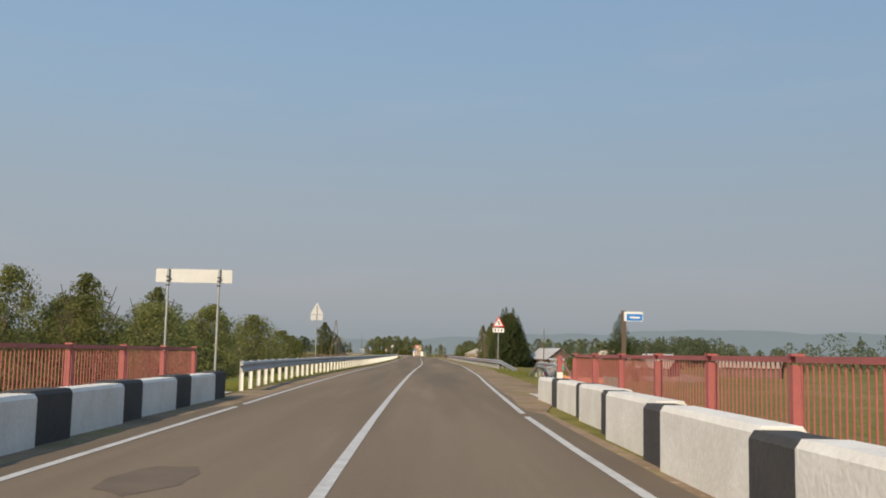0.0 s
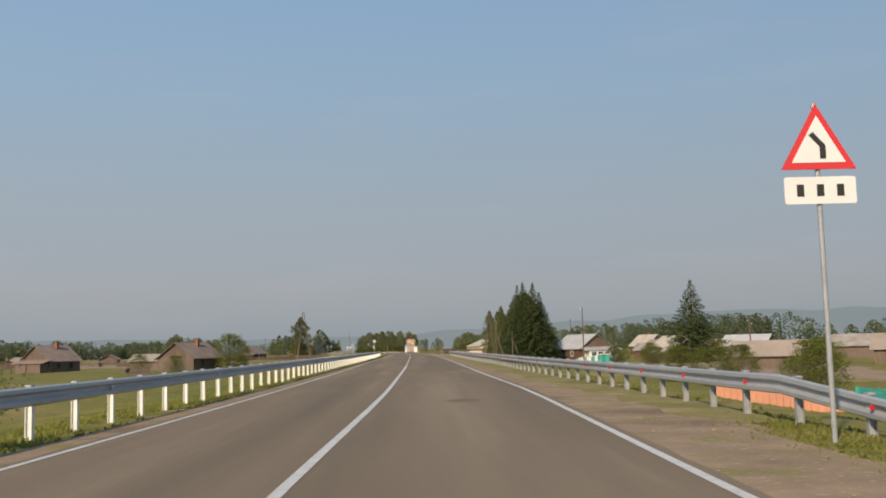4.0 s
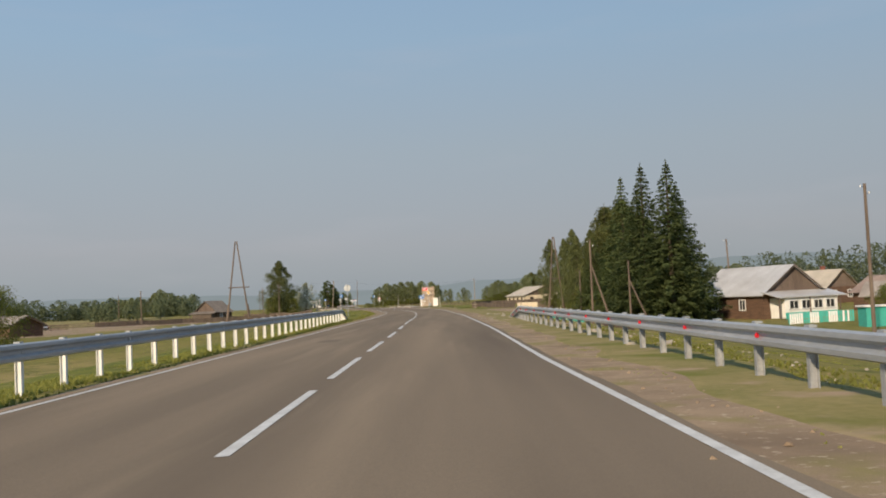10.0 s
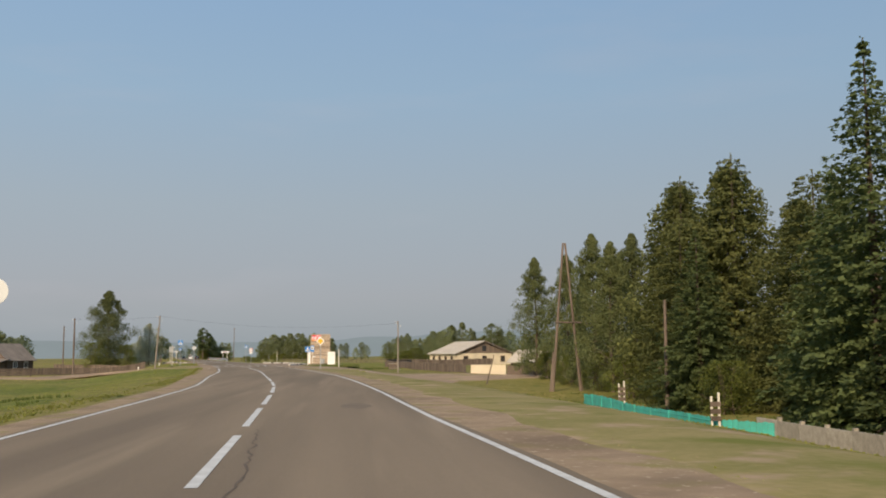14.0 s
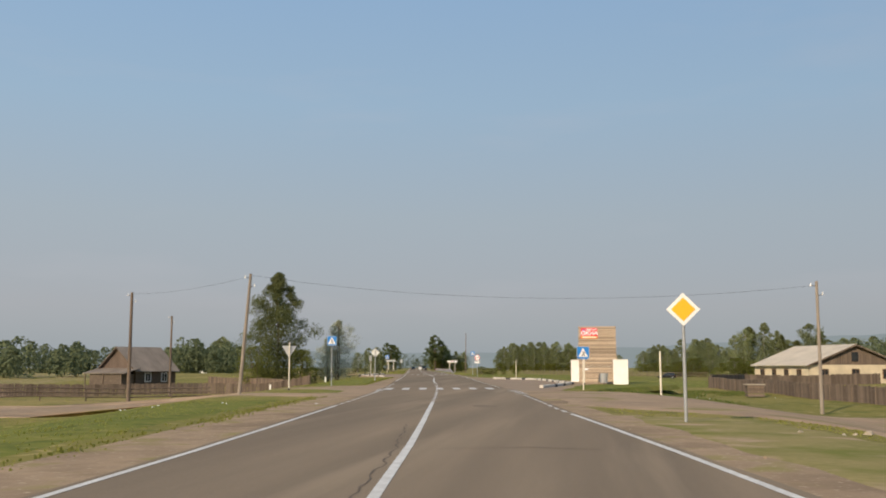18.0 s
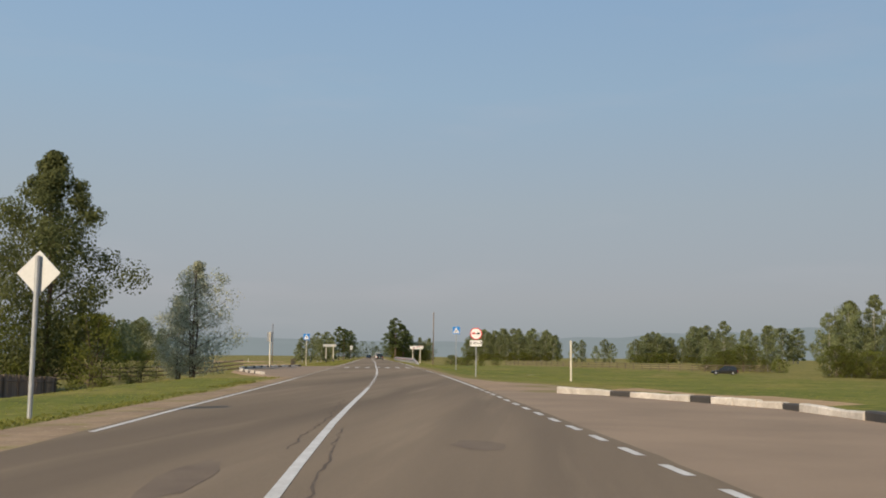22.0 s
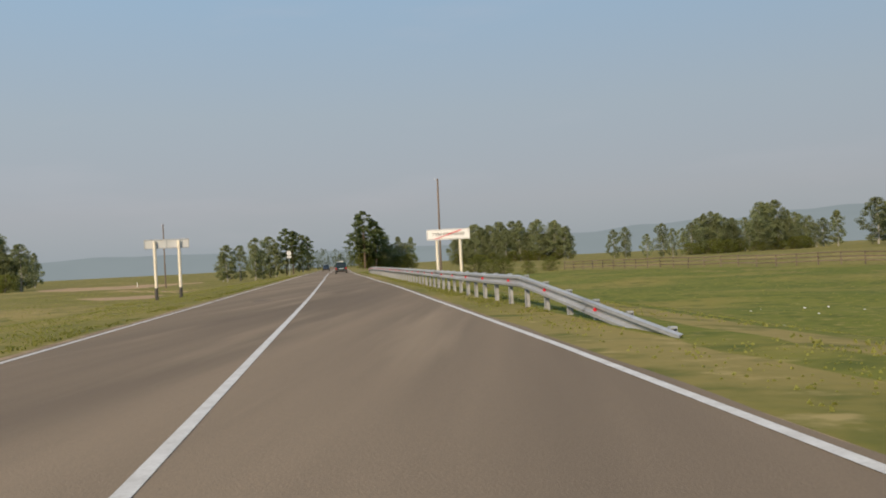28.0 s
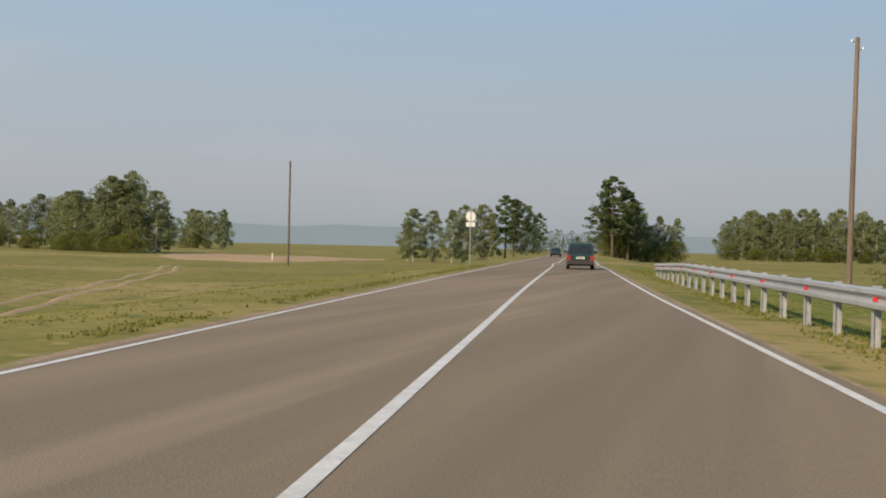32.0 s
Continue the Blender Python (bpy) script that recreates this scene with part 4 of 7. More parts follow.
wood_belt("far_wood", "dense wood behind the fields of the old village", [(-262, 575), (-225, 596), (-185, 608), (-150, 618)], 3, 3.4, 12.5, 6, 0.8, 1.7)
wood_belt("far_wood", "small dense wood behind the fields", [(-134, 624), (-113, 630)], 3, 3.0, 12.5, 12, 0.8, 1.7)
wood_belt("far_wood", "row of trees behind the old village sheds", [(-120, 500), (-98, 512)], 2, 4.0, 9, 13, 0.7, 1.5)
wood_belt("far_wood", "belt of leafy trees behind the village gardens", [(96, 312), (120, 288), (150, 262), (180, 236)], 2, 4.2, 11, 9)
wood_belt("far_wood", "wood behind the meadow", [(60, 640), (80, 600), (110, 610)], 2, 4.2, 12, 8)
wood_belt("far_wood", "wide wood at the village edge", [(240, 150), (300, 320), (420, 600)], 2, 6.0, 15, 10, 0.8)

# hills several kilometres off; the smoke haze is put into their glow colour
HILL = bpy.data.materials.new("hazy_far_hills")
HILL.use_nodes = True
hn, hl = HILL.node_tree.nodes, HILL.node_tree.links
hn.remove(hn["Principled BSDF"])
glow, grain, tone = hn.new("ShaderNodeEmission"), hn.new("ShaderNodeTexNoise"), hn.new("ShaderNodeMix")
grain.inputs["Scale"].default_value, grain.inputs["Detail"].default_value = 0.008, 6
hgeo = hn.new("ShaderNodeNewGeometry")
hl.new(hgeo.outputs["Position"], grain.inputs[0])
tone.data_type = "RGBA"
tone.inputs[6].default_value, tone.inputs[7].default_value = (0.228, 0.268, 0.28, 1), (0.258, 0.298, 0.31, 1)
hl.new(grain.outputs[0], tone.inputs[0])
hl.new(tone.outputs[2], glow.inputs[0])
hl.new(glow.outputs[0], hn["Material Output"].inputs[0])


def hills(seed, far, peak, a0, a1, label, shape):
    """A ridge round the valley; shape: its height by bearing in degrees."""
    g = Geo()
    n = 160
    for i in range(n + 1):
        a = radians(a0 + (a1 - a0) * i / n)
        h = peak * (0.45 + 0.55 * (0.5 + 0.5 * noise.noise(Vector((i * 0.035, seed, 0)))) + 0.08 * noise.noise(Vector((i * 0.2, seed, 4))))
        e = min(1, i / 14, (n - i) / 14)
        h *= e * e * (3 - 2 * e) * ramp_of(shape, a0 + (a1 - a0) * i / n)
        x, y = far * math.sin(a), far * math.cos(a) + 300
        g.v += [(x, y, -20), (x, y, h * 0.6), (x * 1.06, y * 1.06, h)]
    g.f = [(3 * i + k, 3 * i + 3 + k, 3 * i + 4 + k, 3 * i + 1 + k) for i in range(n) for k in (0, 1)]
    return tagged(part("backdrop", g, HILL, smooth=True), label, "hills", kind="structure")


hills(3, 2800, 128, -12, 66, "long wooded ridge with blue-grey haze in its glowing colour", [(-12, 0.25), (-2, 0.45), (4, 0.7), (9, 0.95), (20, 1.0), (66, 0.9)])
hills(9, 3000, 84, -80, 6, "low wooded ridge with blue-grey haze in its glowing colour", [(-80, 1.0), (-10, 0.9), (6, 0.6)])

# ---------------- bridge end ----------------
def parapet(label, lat, y0, y1, height, dark, white_long, black_long):
    """Striped concrete kerb wall of the bridge, block by block back from its end. lat and height: tables by station."""
    wall = thing("bridge_parapet", label, "parapet", Matrix.Translation(on_road(ramp_of(lat, y1), y1)))
    o = wall.matrix_basis.translation
    y = y1
    while y > y0:
        e = max(y0, y - (black_long if dark else white_long))
        m = (y + e) / 2
        h = ramp_of(height, m) + 0.015 * math.sin(m * 1.7)
        c = on_road(ramp_of(lat, m), m) - o
        g = Geo()
        half = (y - e) / 2 - 0.004
        rows = [(-half, 0.0), (-half + 0.02, 0.012), (half - 0.02, 0.012), (half, 0.0)]
        g.sweep([(-0.2, -0.3), (0.2, -0.3), (0.2, h - 0.05), (0.16, h), (-0.16, h), (-0.2, h - 0.06)], [lambda a, b, t=t, q=q: (a * (1 + q), t, b + q * (b > 0)) for t, q in rows], closed=True)
        g.f += [tuple(range(5, -1, -1)), tuple(range(18, 24))]
        part("block", g, BLACKWASH if dark else WHITEWASH, wall, "black painted block" if dark else "whitewashed block", at=Matrix.Translation((c.x, c.y, 0)) @ Matrix.Rotation(heading(m), 4, "Z"))
        y, dark = e, not dark
    return wall


parapet("low concrete bridge parapet in black and white bands", [(0, 3.2), (10, 3.52), (14, 3.65), (18, 3.9), (22, 4.15), (30, 4.23)], -18, 30.05, [(8, 0.66), (20, 0.66), (30, 0.6)], False, 3.03, 1.1)
parapet("low concrete bridge parapet in black and white bands", [(0, -3.5), (13, -3.85), (16, -3.95), (20, -4.14), (28, -4.28)], -18, 27.7, [(8, 0.62), (28, 0.62)], True, 2.55, 1.35)


def bridge_railing(lat, y0, y1, top):
    """Posts, two rails and upright bars; lat is the offset of the deck edge."""
    rail = thing("bridge_railing", "faded red steel railing on the bridge edge", "railing", Matrix.Translation(on_road(lat, y0)))
    o = rail.matrix_basis.translation
    post = Geo().box((0, 0, top / 2 - 0.2), (0.13, 0.13, top + 0.2)).box((0, 0, top + 0.01), (0.15, 0.15, 0.03)).mesh("post", RED_PAINT)
    bar = Geo().box((0, 0, top / 2), (0.016, 0.016, top - 0.12)).mesh("bar", RED_PAINT)
    y = y1
    while y > y0:
        c = on_road(lat, y) - o
        part("post", post, None, rail, at=Matrix.Translation((c.x, c.y, 0)))
        c2 = on_road(lat, y - 1.6) - o
        for z, t in ((top - 0.04, 0.07), (0.16, 0.05)):
            part("rail", Geo().box((c2.x, c2.y, z), (0.06, 3.1, t)), RED_PAINT, rail)
        for k in range(1, 20):
            q = on_road(lat, y - 0.16 * k) - o
            part("bar", bar, None, rail, at=Matrix.Translation((q.x, q.y, 0)))
        y -= 3.2
    return rail


r1 = bridge_railing(5.0, -8, 29.9, 1.24)
# the broken last bay: a leaning rail between the end posts
part("leaning_rail", Geo().tube((on_road(5.0, 33.0) - r1.matrix_basis.translation) + Vector((0, 0, 1.18)), (on_road(5.0, 30.1) - r1.matrix_basis.translation) + Vector((0, 0, 0.5)), 0.035, 0.035, 6), RED_PAINT, r1, "bent loose red rail")
q = on_road(5.0, 33.0) - r1.matrix_basis.translation
part("end_post", Geo().box((q.x, q.y, 0.95), (0.15, 0.15, 0.5)), RED_PAINT, r1)
part("post_foot", Geo().box((q.x, q.y, 0.25), (0.17, 0.17, 0.9)), WHITEWASH, r1, "whitewashed post foot")
bridge_railing(-5.5, -8, 30.4, 1.22)
for lat, a, b in ((4.75, -18, 33.5), (-5.05, -18, 30.5)):
    g = Geo()
    for y in (a, (a + b) / 2, b):
        for q in (-0.65, 0.65):
            g.v.append((mid(y) + lat + q, y, 0.02))
    g.f = [(0, 1, 3, 2), (2, 3, 5, 4)]
    tagged(part("bridge_walkway", g, KERB), "narrow concrete walkway behind the parapet", "walkway", kind="structure")


# ---------------- road signs ----------------
def disc(g, r, y, z, n=28, thick=0.012):
    return g.prism([(r * math.cos(2 * math.pi * i / n), z + r * math.sin(2 * math.pi * i / n)) for i in range(n)], y - thick / 2, y + thick / 2, "y")


def rounded(w, h, r, z, n=4):
    pts = []
    for cx, cz, a0 in ((w / 2 - r, h / 2 - r, 0), (-w / 2 + r, h / 2 - r, 90), (-w / 2 + r, -h / 2 + r, 180), (w / 2 - r, -h / 2 + r, 270)):
        pts += [(cx + r * math.cos(radians(a0 + 90 * i / n)), z + cz + r * math.sin(radians(a0 + 90 * i / n))) for i in range(n + 1)]
    return pts


def layer(name, poly, y, mat, parent, label="", thick=0.004):
    return part(name, Geo().prism(poly, y - thick / 2, y + thick / 2, "y"), mat, parent, label)


def lettering(text, size, x, y, z, mat, parent, bold=0.0, squeeze=1.0):
    """Raised letters, facing -y, centred at x, z."""
    cu = bpy.data.curves.new("letters", "FONT")
    cu.body, cu.size, cu.align_x, cu.align_y, cu.extrude, cu.offset = text, size, "CENTER", "CENTER", 0.002, bold
    tmp = bpy.data.objects.new("letters", cu)
    scene.collection.objects.link(tmp)
    bpy.context.view_layer.update()
    me = bpy.data.meshes.new_from_object(tmp.evaluated_get(bpy.context.evaluated_depsgraph_get()))
    bpy.data.objects.remove(tmp)
    me.materials.clear()
    me.materials.append(mat)
    ob = new("letters", me)
    ob.parent = parent
    ob.matrix_basis = Matrix.Translation((x, y, z)) @ Matrix.Rotation(math.pi / 2, 4, "X") @ Matrix.Diagonal((squeeze, 1, 1, 1))
    return ob


def sign_on_pole(name, label, x, y, foot, top, mat=PIPE, r=0.035, turn=0.0, group=""):
    """A standing pole whose origin is at its foot; boards are hung on it by the caller, heights above z = 0 of the road."""
    s = thing(name, label, "road sign", Matrix.Translation((x, y, foot)) @ Matrix.Rotation(turn, 4, "Z"), group)
    part("pole", Geo().tube((0, 0, -0.3), (0, 0, top - foot), r, r, 10), mat, s)
    return s


def black_foot(s, r=0.06, h=0.45):
    part("pole_foot", Geo().tube((0, 0, -0.3), (0, 0, h), r * 1.12, r * 1.12, 10), BLACKWASH, s, "black painted pole foot")


def crossing_sign(x, y, foot, centre, label="blue pedestrian crossing sign on a thin pole", mat=PIPE, back=False, size=0.7):
    s = sign_on_pole("crossing_sign", label, x, y, foot, centre + 0.3, mat, 0.035, heading(y) + (math.pi if back else 0))
    z = centre - foot
    b = layer("board", rounded(size, size, 0.05, z), -0.05, SIGN_BACK, s, thick=0.02)
    layer("blue_face", rounded(size - 0.03, size - 0.03, 0.045, z), -0.064, SIGN_BLUE, b)
    layer("white_triangle", [(-0.28, z - 0.24), (0.28, z - 0.24), (0, z + 0.27)], -0.069, SIGN_WHITE, b)
    for x0, z0, x1, z1 in ((-0.02, 0.09, 0.03, -0.05), (0.03, -0.05, -0.09, -0.2), (0.03, -0.05, 0.08, -0.2), (-0.02, 0.04, 0.1, -0.02)):
        d = Vector((z1 - z0, 0, -(x1 - x0))).normalized() * 0.022
        layer("black_bar", [(x0 - d.x, z + z0 - d.z), (x0 + d.x, z + z0 + d.z), (x1 + d.x, z + z1 + d.z), (x1 - d.x, z + z1 - d.z)], -0.074, SIGN_BLACK, b)
    return s


def diamond(w, z):
    return [(0, z - w), (w, z), (0, z + w), (-w, z)]


def bars_plate(s, z, w, h, mark=SIGN_BLACK):
    """A white plate with unreadable dark print."""
    p = layer("plate", rounded(w, h, 0.03, z), -0.05, SIGN_WHITE, s, thick=0.02)
    for k in (-0.28, 0.0, 0.28):
        layer("print_bar", [(k * w - 0.05 * w, z - 0.22 * h), (k * w + 0.05 * w, z - 0.22 * h), (k * w + 0.05 * w, z + 0.22 * h), (k * w - 0.05 * w, z + 0.22 * h)], -0.064, mark, p)
    return p


# back of a direction board before the bridge
s = thing("direction_board", "long white direction board seen from behind on two poles", "road sign", Matrix.Translation((-6.6, 40.9, -0.74)))
for x in (-0.98, 0.98):
    p = part("pole", Geo().tube((x, 0, -0.4), (x, 0, 5.0), 0.045, 0.045, 10), PIPE, s)
    for k in range(3):
        part("clamp", Geo().box((x, 0, 4.35 + 0.16 * k), (0.12, 0.13, 0.05)), SIGN_BLACK, p)
layer("board", rounded(2.95, 0.52, 0.04, 4.72), 0.09, SIGN_BACK, s, thick=0.03)
# warning triangle seen from behind
s = sign_on_pole("warning_sign", "triangular warning sign and plate seen from behind", -6.34, 80.5, -0.68, 4.75)
z = 4.75
layer("board", [(-0.52, z), (0.52, z), (0, z + 0.92)], 0.05, SIGN_BACK, s, thick=0.02)
layer("plate", rounded(0.95, 0.42, 0.03, z - 0.26), 0.05, SIGN_BACK, s, thick=0.02)
# bend warning facing the traffic
s = sign_on_pole("warning_sign", "red and white bend warning triangle over a white plate", 8.3, 84.8, -0.35, 4.4)
z = 3.85
b = layer("board", [(-0.5, z), (0.5, z), (0, z + 0.88)], -0.05, SIGN_RED, s, thick=0.02)
layer("white_face", [(-0.36, z + 0.09), (0.36, z + 0.09), (0, z + 0.72)], -0.064, SIGN_WHITE, b)
for q in ([(0.02, z + 0.14), (0.10, z + 0.14), (0.10, z + 0.32), (0.02, z + 0.3)], [(0.02, z + 0.3), (0.10, z + 0.32), (-0.06, z + 0.5), (-0.12, z + 0.46)]):
    layer("black_bar", q, -0.069, SIGN_BLACK, b)
bars_plate(s, z - 0.28, 0.95, 0.36)
# small blue board past the bridge
s = sign_on_pole("river_sign", "small blue name board on a pole with wooden top", 8.67, 33.9, -0.65, 1.6)
part("upper_post", Geo().box((0, 0, 2.55), (0.13, 0.1, 1.5)), OLD_WOOD, s)
b = layer("board", [(q + 0.3, e) for q, e in rounded(0.6, 0.30, 0.02, 3.12)], -0.07, SIGN_WHITE, s, thick=0.02)
layer("blue_face", [(0.08, 2.99), (0.58, 2.99), (0.58, 3.2), (0.08, 3.2)], -0.084, SIGN_BLUE, b)
layer("print_bar", [(0.18, 3.06), (0.5, 3.06), (0.5, 3.12), (0.18, 3.12)], -0.089, SIGN_WHITE, b)
# round sign seen from behind before the bend
s = sign_on_pole("speed_sign", "round sign seen from behind on a thin pole", -7.95, 286.1, -0.37, 3.4)
part("board", disc(Geo(), 0.36, 0.05, 3.42), SIGN_BACK, s)
# priority diamond
s = sign_on_pole("priority_sign", "yellow and white diamond priority sign", -0.64, 353.6, -0.22, 2.4, PIPE, 0.04)
b = layer("board", diamond(0.40, 2.88), -0.05, SIGN_WHITE, s, thick=0.02)
layer("yellow_face", diamond(0.285, 2.88), -0.064, SIGN_YELLOW, b)
# the same at the other side, seen from behind
s = sign_on_pole("priority_sign", "diamond priority sign seen from behind", -22.4, 420.9, -0.32, 2.95, PIPE, 0.045)
layer("board", diamond(0.42, 2.95), 0.06, SIGN_BACK, s, thick=0.02)
# give-way triangle on a whitewashed post
s = sign_on_pole("give_way_sign", "give-way triangle seen from behind on a whitewashed post", -19.7, 384.4, -0.35, 2.7, POLE_CREAM, 0.04, 0.5)
black_foot(s, 0.05)
layer("board", [(-0.42, 2.85), (0.42, 2.85), (0, 2.15)], 0.07, SIGN_BACK, s, thick=0.02)
crossing_sign(-21.2, 399.9, -0.35, 3.2)
s = crossing_sign(-3.0, 386.3, -0.6, 2.1, "blue pedestrian crossing sign on a whitewashed post", POLE_CREAM)
black_foot(s, 0.04)
crossing_sign(-21.0, 492.2, -0.6, 3.5)
crossing_sign(-38.4, 507.2, -0.5, 3.1, "blue pedestrian crossing sign on a whitewashed post", POLE_CREAM)
# bus stop sign by the shelter
s = sign_on_pole("bus_stop_sign", "blue and white bus stop sign on a whitewashed post", -2.9, 403.2, -0.3, 2.3, POLE_CREAM, 0.04)
black_foot(s, 0.04)
b = layer("board", rounded(0.47, 0.9, 0.03, 2.6), -0.05, SIGN_BLUE, s, thick=0.02)
layer("white_face", rounded(0.4, 0.44, 0.02, 2.68), -0.064, SIGN_WHITE, b)
layer("bus_shape", rounded(0.3, 0.15, 0.04, 2.66), -0.069, SIGN_BLACK, b)
# the one across the road, edge on
s = sign_on_pole("bus_stop_sign", "bus stop board seen from behind on a whitewashed post", -38.5, 493.5, -0.5, 3.3, POLE_CREAM, 0.05, 0.9)
black_foot(s, 0.05)
layer("board", rounded(0.62, 0.9, 0.03, 3.3), 0.06, SIGN_BACK, s, thick=0.02)
# no overtaking
s = sign_on_pole("no_overtaking_sign", "round red and white no-overtaking sign over a plate", -17.3, 464.4, -0.38, 2.9)
part("board", disc(Geo(), 0.37, -0.05, 2.95, thick=0.02), SIGN_RED, s)
part("white_face", disc(Geo(), 0.318, -0.064, 2.95, 28, 0.004), SIGN_WHITE, s)
for x, m in ((-0.14, SIGN_RED), (0.14, SIGN_BLACK)):
    g = Geo().prism(rounded(0.23, 0.08, 0.02, 2.95), -0.071, -0.067, "y").prism(rounded(0.15, 0.08, 0.03, 2.99), -0.071, -0.067, "y")
    g.v = [(vx + x, vy, vz) for vx, vy, vz in g.v]
    part("car_shape", g, m, s)
p = layer("plate", rounded(0.74, 0.36, 0.03, 2.36), -0.05, SIGN_WHITE, s, thick=0.02)
lettering("50 м", 0.21, 0, -0.066, 2.36, SIGN_BLACK, p, 0.004)
for x in (-0.3, 0.3):
    layer("arrow", [(x - 0.02, 2.24), (x + 0.02, 2.24), (x + 0.02, 2.4), (x + 0.05, 2.4), (x, 2.49), (x - 0.05, 2.4), (x - 0.02, 2.4)], -0.066, SIGN_BLACK, p)
# round sign with a plate at the far left, seen from behind
s = sign_on_pole("speed_sign", "round sign and plate seen from behind", -67.95, 682.0, -0.55, 4.1)
part("board", disc(Geo(), 0.38, 0.05, 4.1), SIGN_BACK, s)
layer("plate", rounded(0.7, 0.34, 0.03, 3.5), 0.05, SIGN_BACK, s, thick=0.02)


def place_board(label, x, y, foot, bottom, w, h, turn, face):
    s = thing("place_name_board", label, "road sign", Matrix.Translation((x, y, foot)) @ Matrix.Rotation(turn, 4, "Z"))
    zc = bottom + h / 2 - foot
    for q in (-0.27 * w, 0.27 * w):
        p = part("post", Geo().tube((q, 0, -0.4), (q, 0, bottom + (0.0 if face else h * 0.8) - foot), 0.085, 0.085, 12), POLE_CREAM, s, "whitewashed pipe post")
        part("post_foot", Geo().tube((q, 0, -0.4), (q, 0, 0.35), 0.09, 0.09, 12), BLACKWASH, p, "black painted post foot")
    k = -1 if face else 1
    b = layer("board", rounded(w, h, 0.05, zc), 0.12 * k, SIGN_WHITE if face else SIGN_BACK, s, thick=0.03)
    if face:
        layer("black_border", rounded(w - 0.08, h - 0.08, 0.04, zc), -0.137, SIGN_BLACK, b)
        layer("white_face", rounded(w - 0.11, h - 0.11, 0.035, zc), -0.141, SIGN_WHITE, b)
        lettering("ЗУН-МУРИНО", 0.25, 0, -0.146, zc, SIGN_BLACK, b, 0.003, 1.12)
        layer("red_stroke", [(-0.34 * w, zc - 0.42 * h), (-0.28 * w, zc - 0.42 * h), (0.34 * w, zc + 0.42 * h), (0.28 * w, zc + 0.42 * h)], -0.152, SIGN_RED, b)
    else:
        for q in (-w / 2 + 0.03, 0, w / 2 - 0.03):
            part("back_frame", Geo().box((q, 0.1, zc), (0.05, 0.03, h)), PIPE, b)
        for q in (-h / 2 + 0.03, h / 2 - 0.03):
            part("back_frame", Geo().box((0, 0.098, zc + q), (w - 0.02, 0.03, 0.04)), PIPE, b)
    return s


place_board("white village end board with black letters and a red stroke", -36.52, 584.5, -0.85, 2.42, 2.5, 0.6, 0.12, True)
place_board("village name board seen from behind on two whitewashed posts", -52.2, 581.7, 0.12, 2.68, 2.45, 0.52, 0.3, False)
for x, y, foot, top in ((1.0, 382.3, -0.55, 2.1), (-11.65, 459.3, -0.65, 2.1)):
    s = thing("marker_post", "tall whitewashed marker post with a black foot", "post", Matrix.Translation((x, y, foot)), "marker posts")
    part("post", Geo().tube((0, 0, -0.3), (0, 0, top - foot), 0.055, 0.05, 10), POLE_CREAM, s)
    black_foot(s, 0.055, 0.35)
for x, y, h in ((-117.9, 746.7, 1.1), (-29.2, 428.5, 0.5), (-28.6, 408.5, 0.5)):
    zz = ground(x, y)
    s = thing("marker_post", "short white marker post in the grass", "post", Matrix.Translation((x, y, zz)), "marker posts")
    part("post", Geo().box((0, 0, h / 2 - 0.15), (0.12, 0.1, h + 0.3)), POST_WHITE, s)

# ---------------- poles and wires ----------------
def pole(label, x, y, top, foot=None, r=0.13, lean=(0, 0), brace=None, insulators=2, wood=None):
    foot = ground(x, y) if foot is None else foot
    h = top - foot
    s = thing("utility_pole", label, "utility pole", Matrix.Translation((x, y, foot)), "utility poles")
    part("shaft", Geo().tube((0, 0, -0.6), (lean[0], lean[1], h), r, r * 0.68, 9), wood or POLE_WOOD, s)
    for k in range(insulators):
        a = h - 0.25 - 0.45 * k
        q = part("bracket", Geo().tube((lean[0] * a / h, lean[1] * a / h, a), (lean[0] * a / h + (0.28 if k % 2 else -0.28), lean[1], a + 0.05), 0.018, 0.018, 5), WIRE, s)
        part("insulator", Geo().tube((lean[0] * a / h + (0.28 if k % 2 else -0.28), lean[1], a + 0.02), (lean[0] * a / h + (0.28 if k % 2 else -0.28), lean[1], a + 0.16), 0.045, 0.03, 7), SIGN_WHITE, q)
    if brace:
        part("brace", Geo().tube((brace[0], brace[1], -0.4), (lean[0] * 0.72, lean[1] * 0.72, h * 0.72), r * 0.9, r * 0.65, 8), POLE_WOOD, s)
    return s


def a_frame(label, x, y, top, foot, spread, turn):
    s = thing("a_frame_pole", label, "utility pole", Matrix.Translation((x, y, foot)) @ Matrix.Rotation(turn, 4, "Z"), "utility poles")
    h = top - foot
    for k in (-1, 1):
        leg = part("leg", Geo().tube((k * spread, 0, -0.6), (k * 0.1, 0, h), 0.135, 0.09, 9), POLE_WOOD, s)
        part("stub", Geo().tube((k * (spread + 0.16), 0.1, -0.5), (k * (spread + 0.16) * 0.72, 0.1, h * 0.26), 0.12, 0.11, 8), POLE_WOOD, leg, "short footing post lashed to the leg")
    part("crossbar", Geo().tube((-spread * 0.75, -0.12, h * 0.46), (spread * 1.0, -0.12, h * 0.46), 0.08, 0.07, 8), POLE_WOOD, s)
    return s


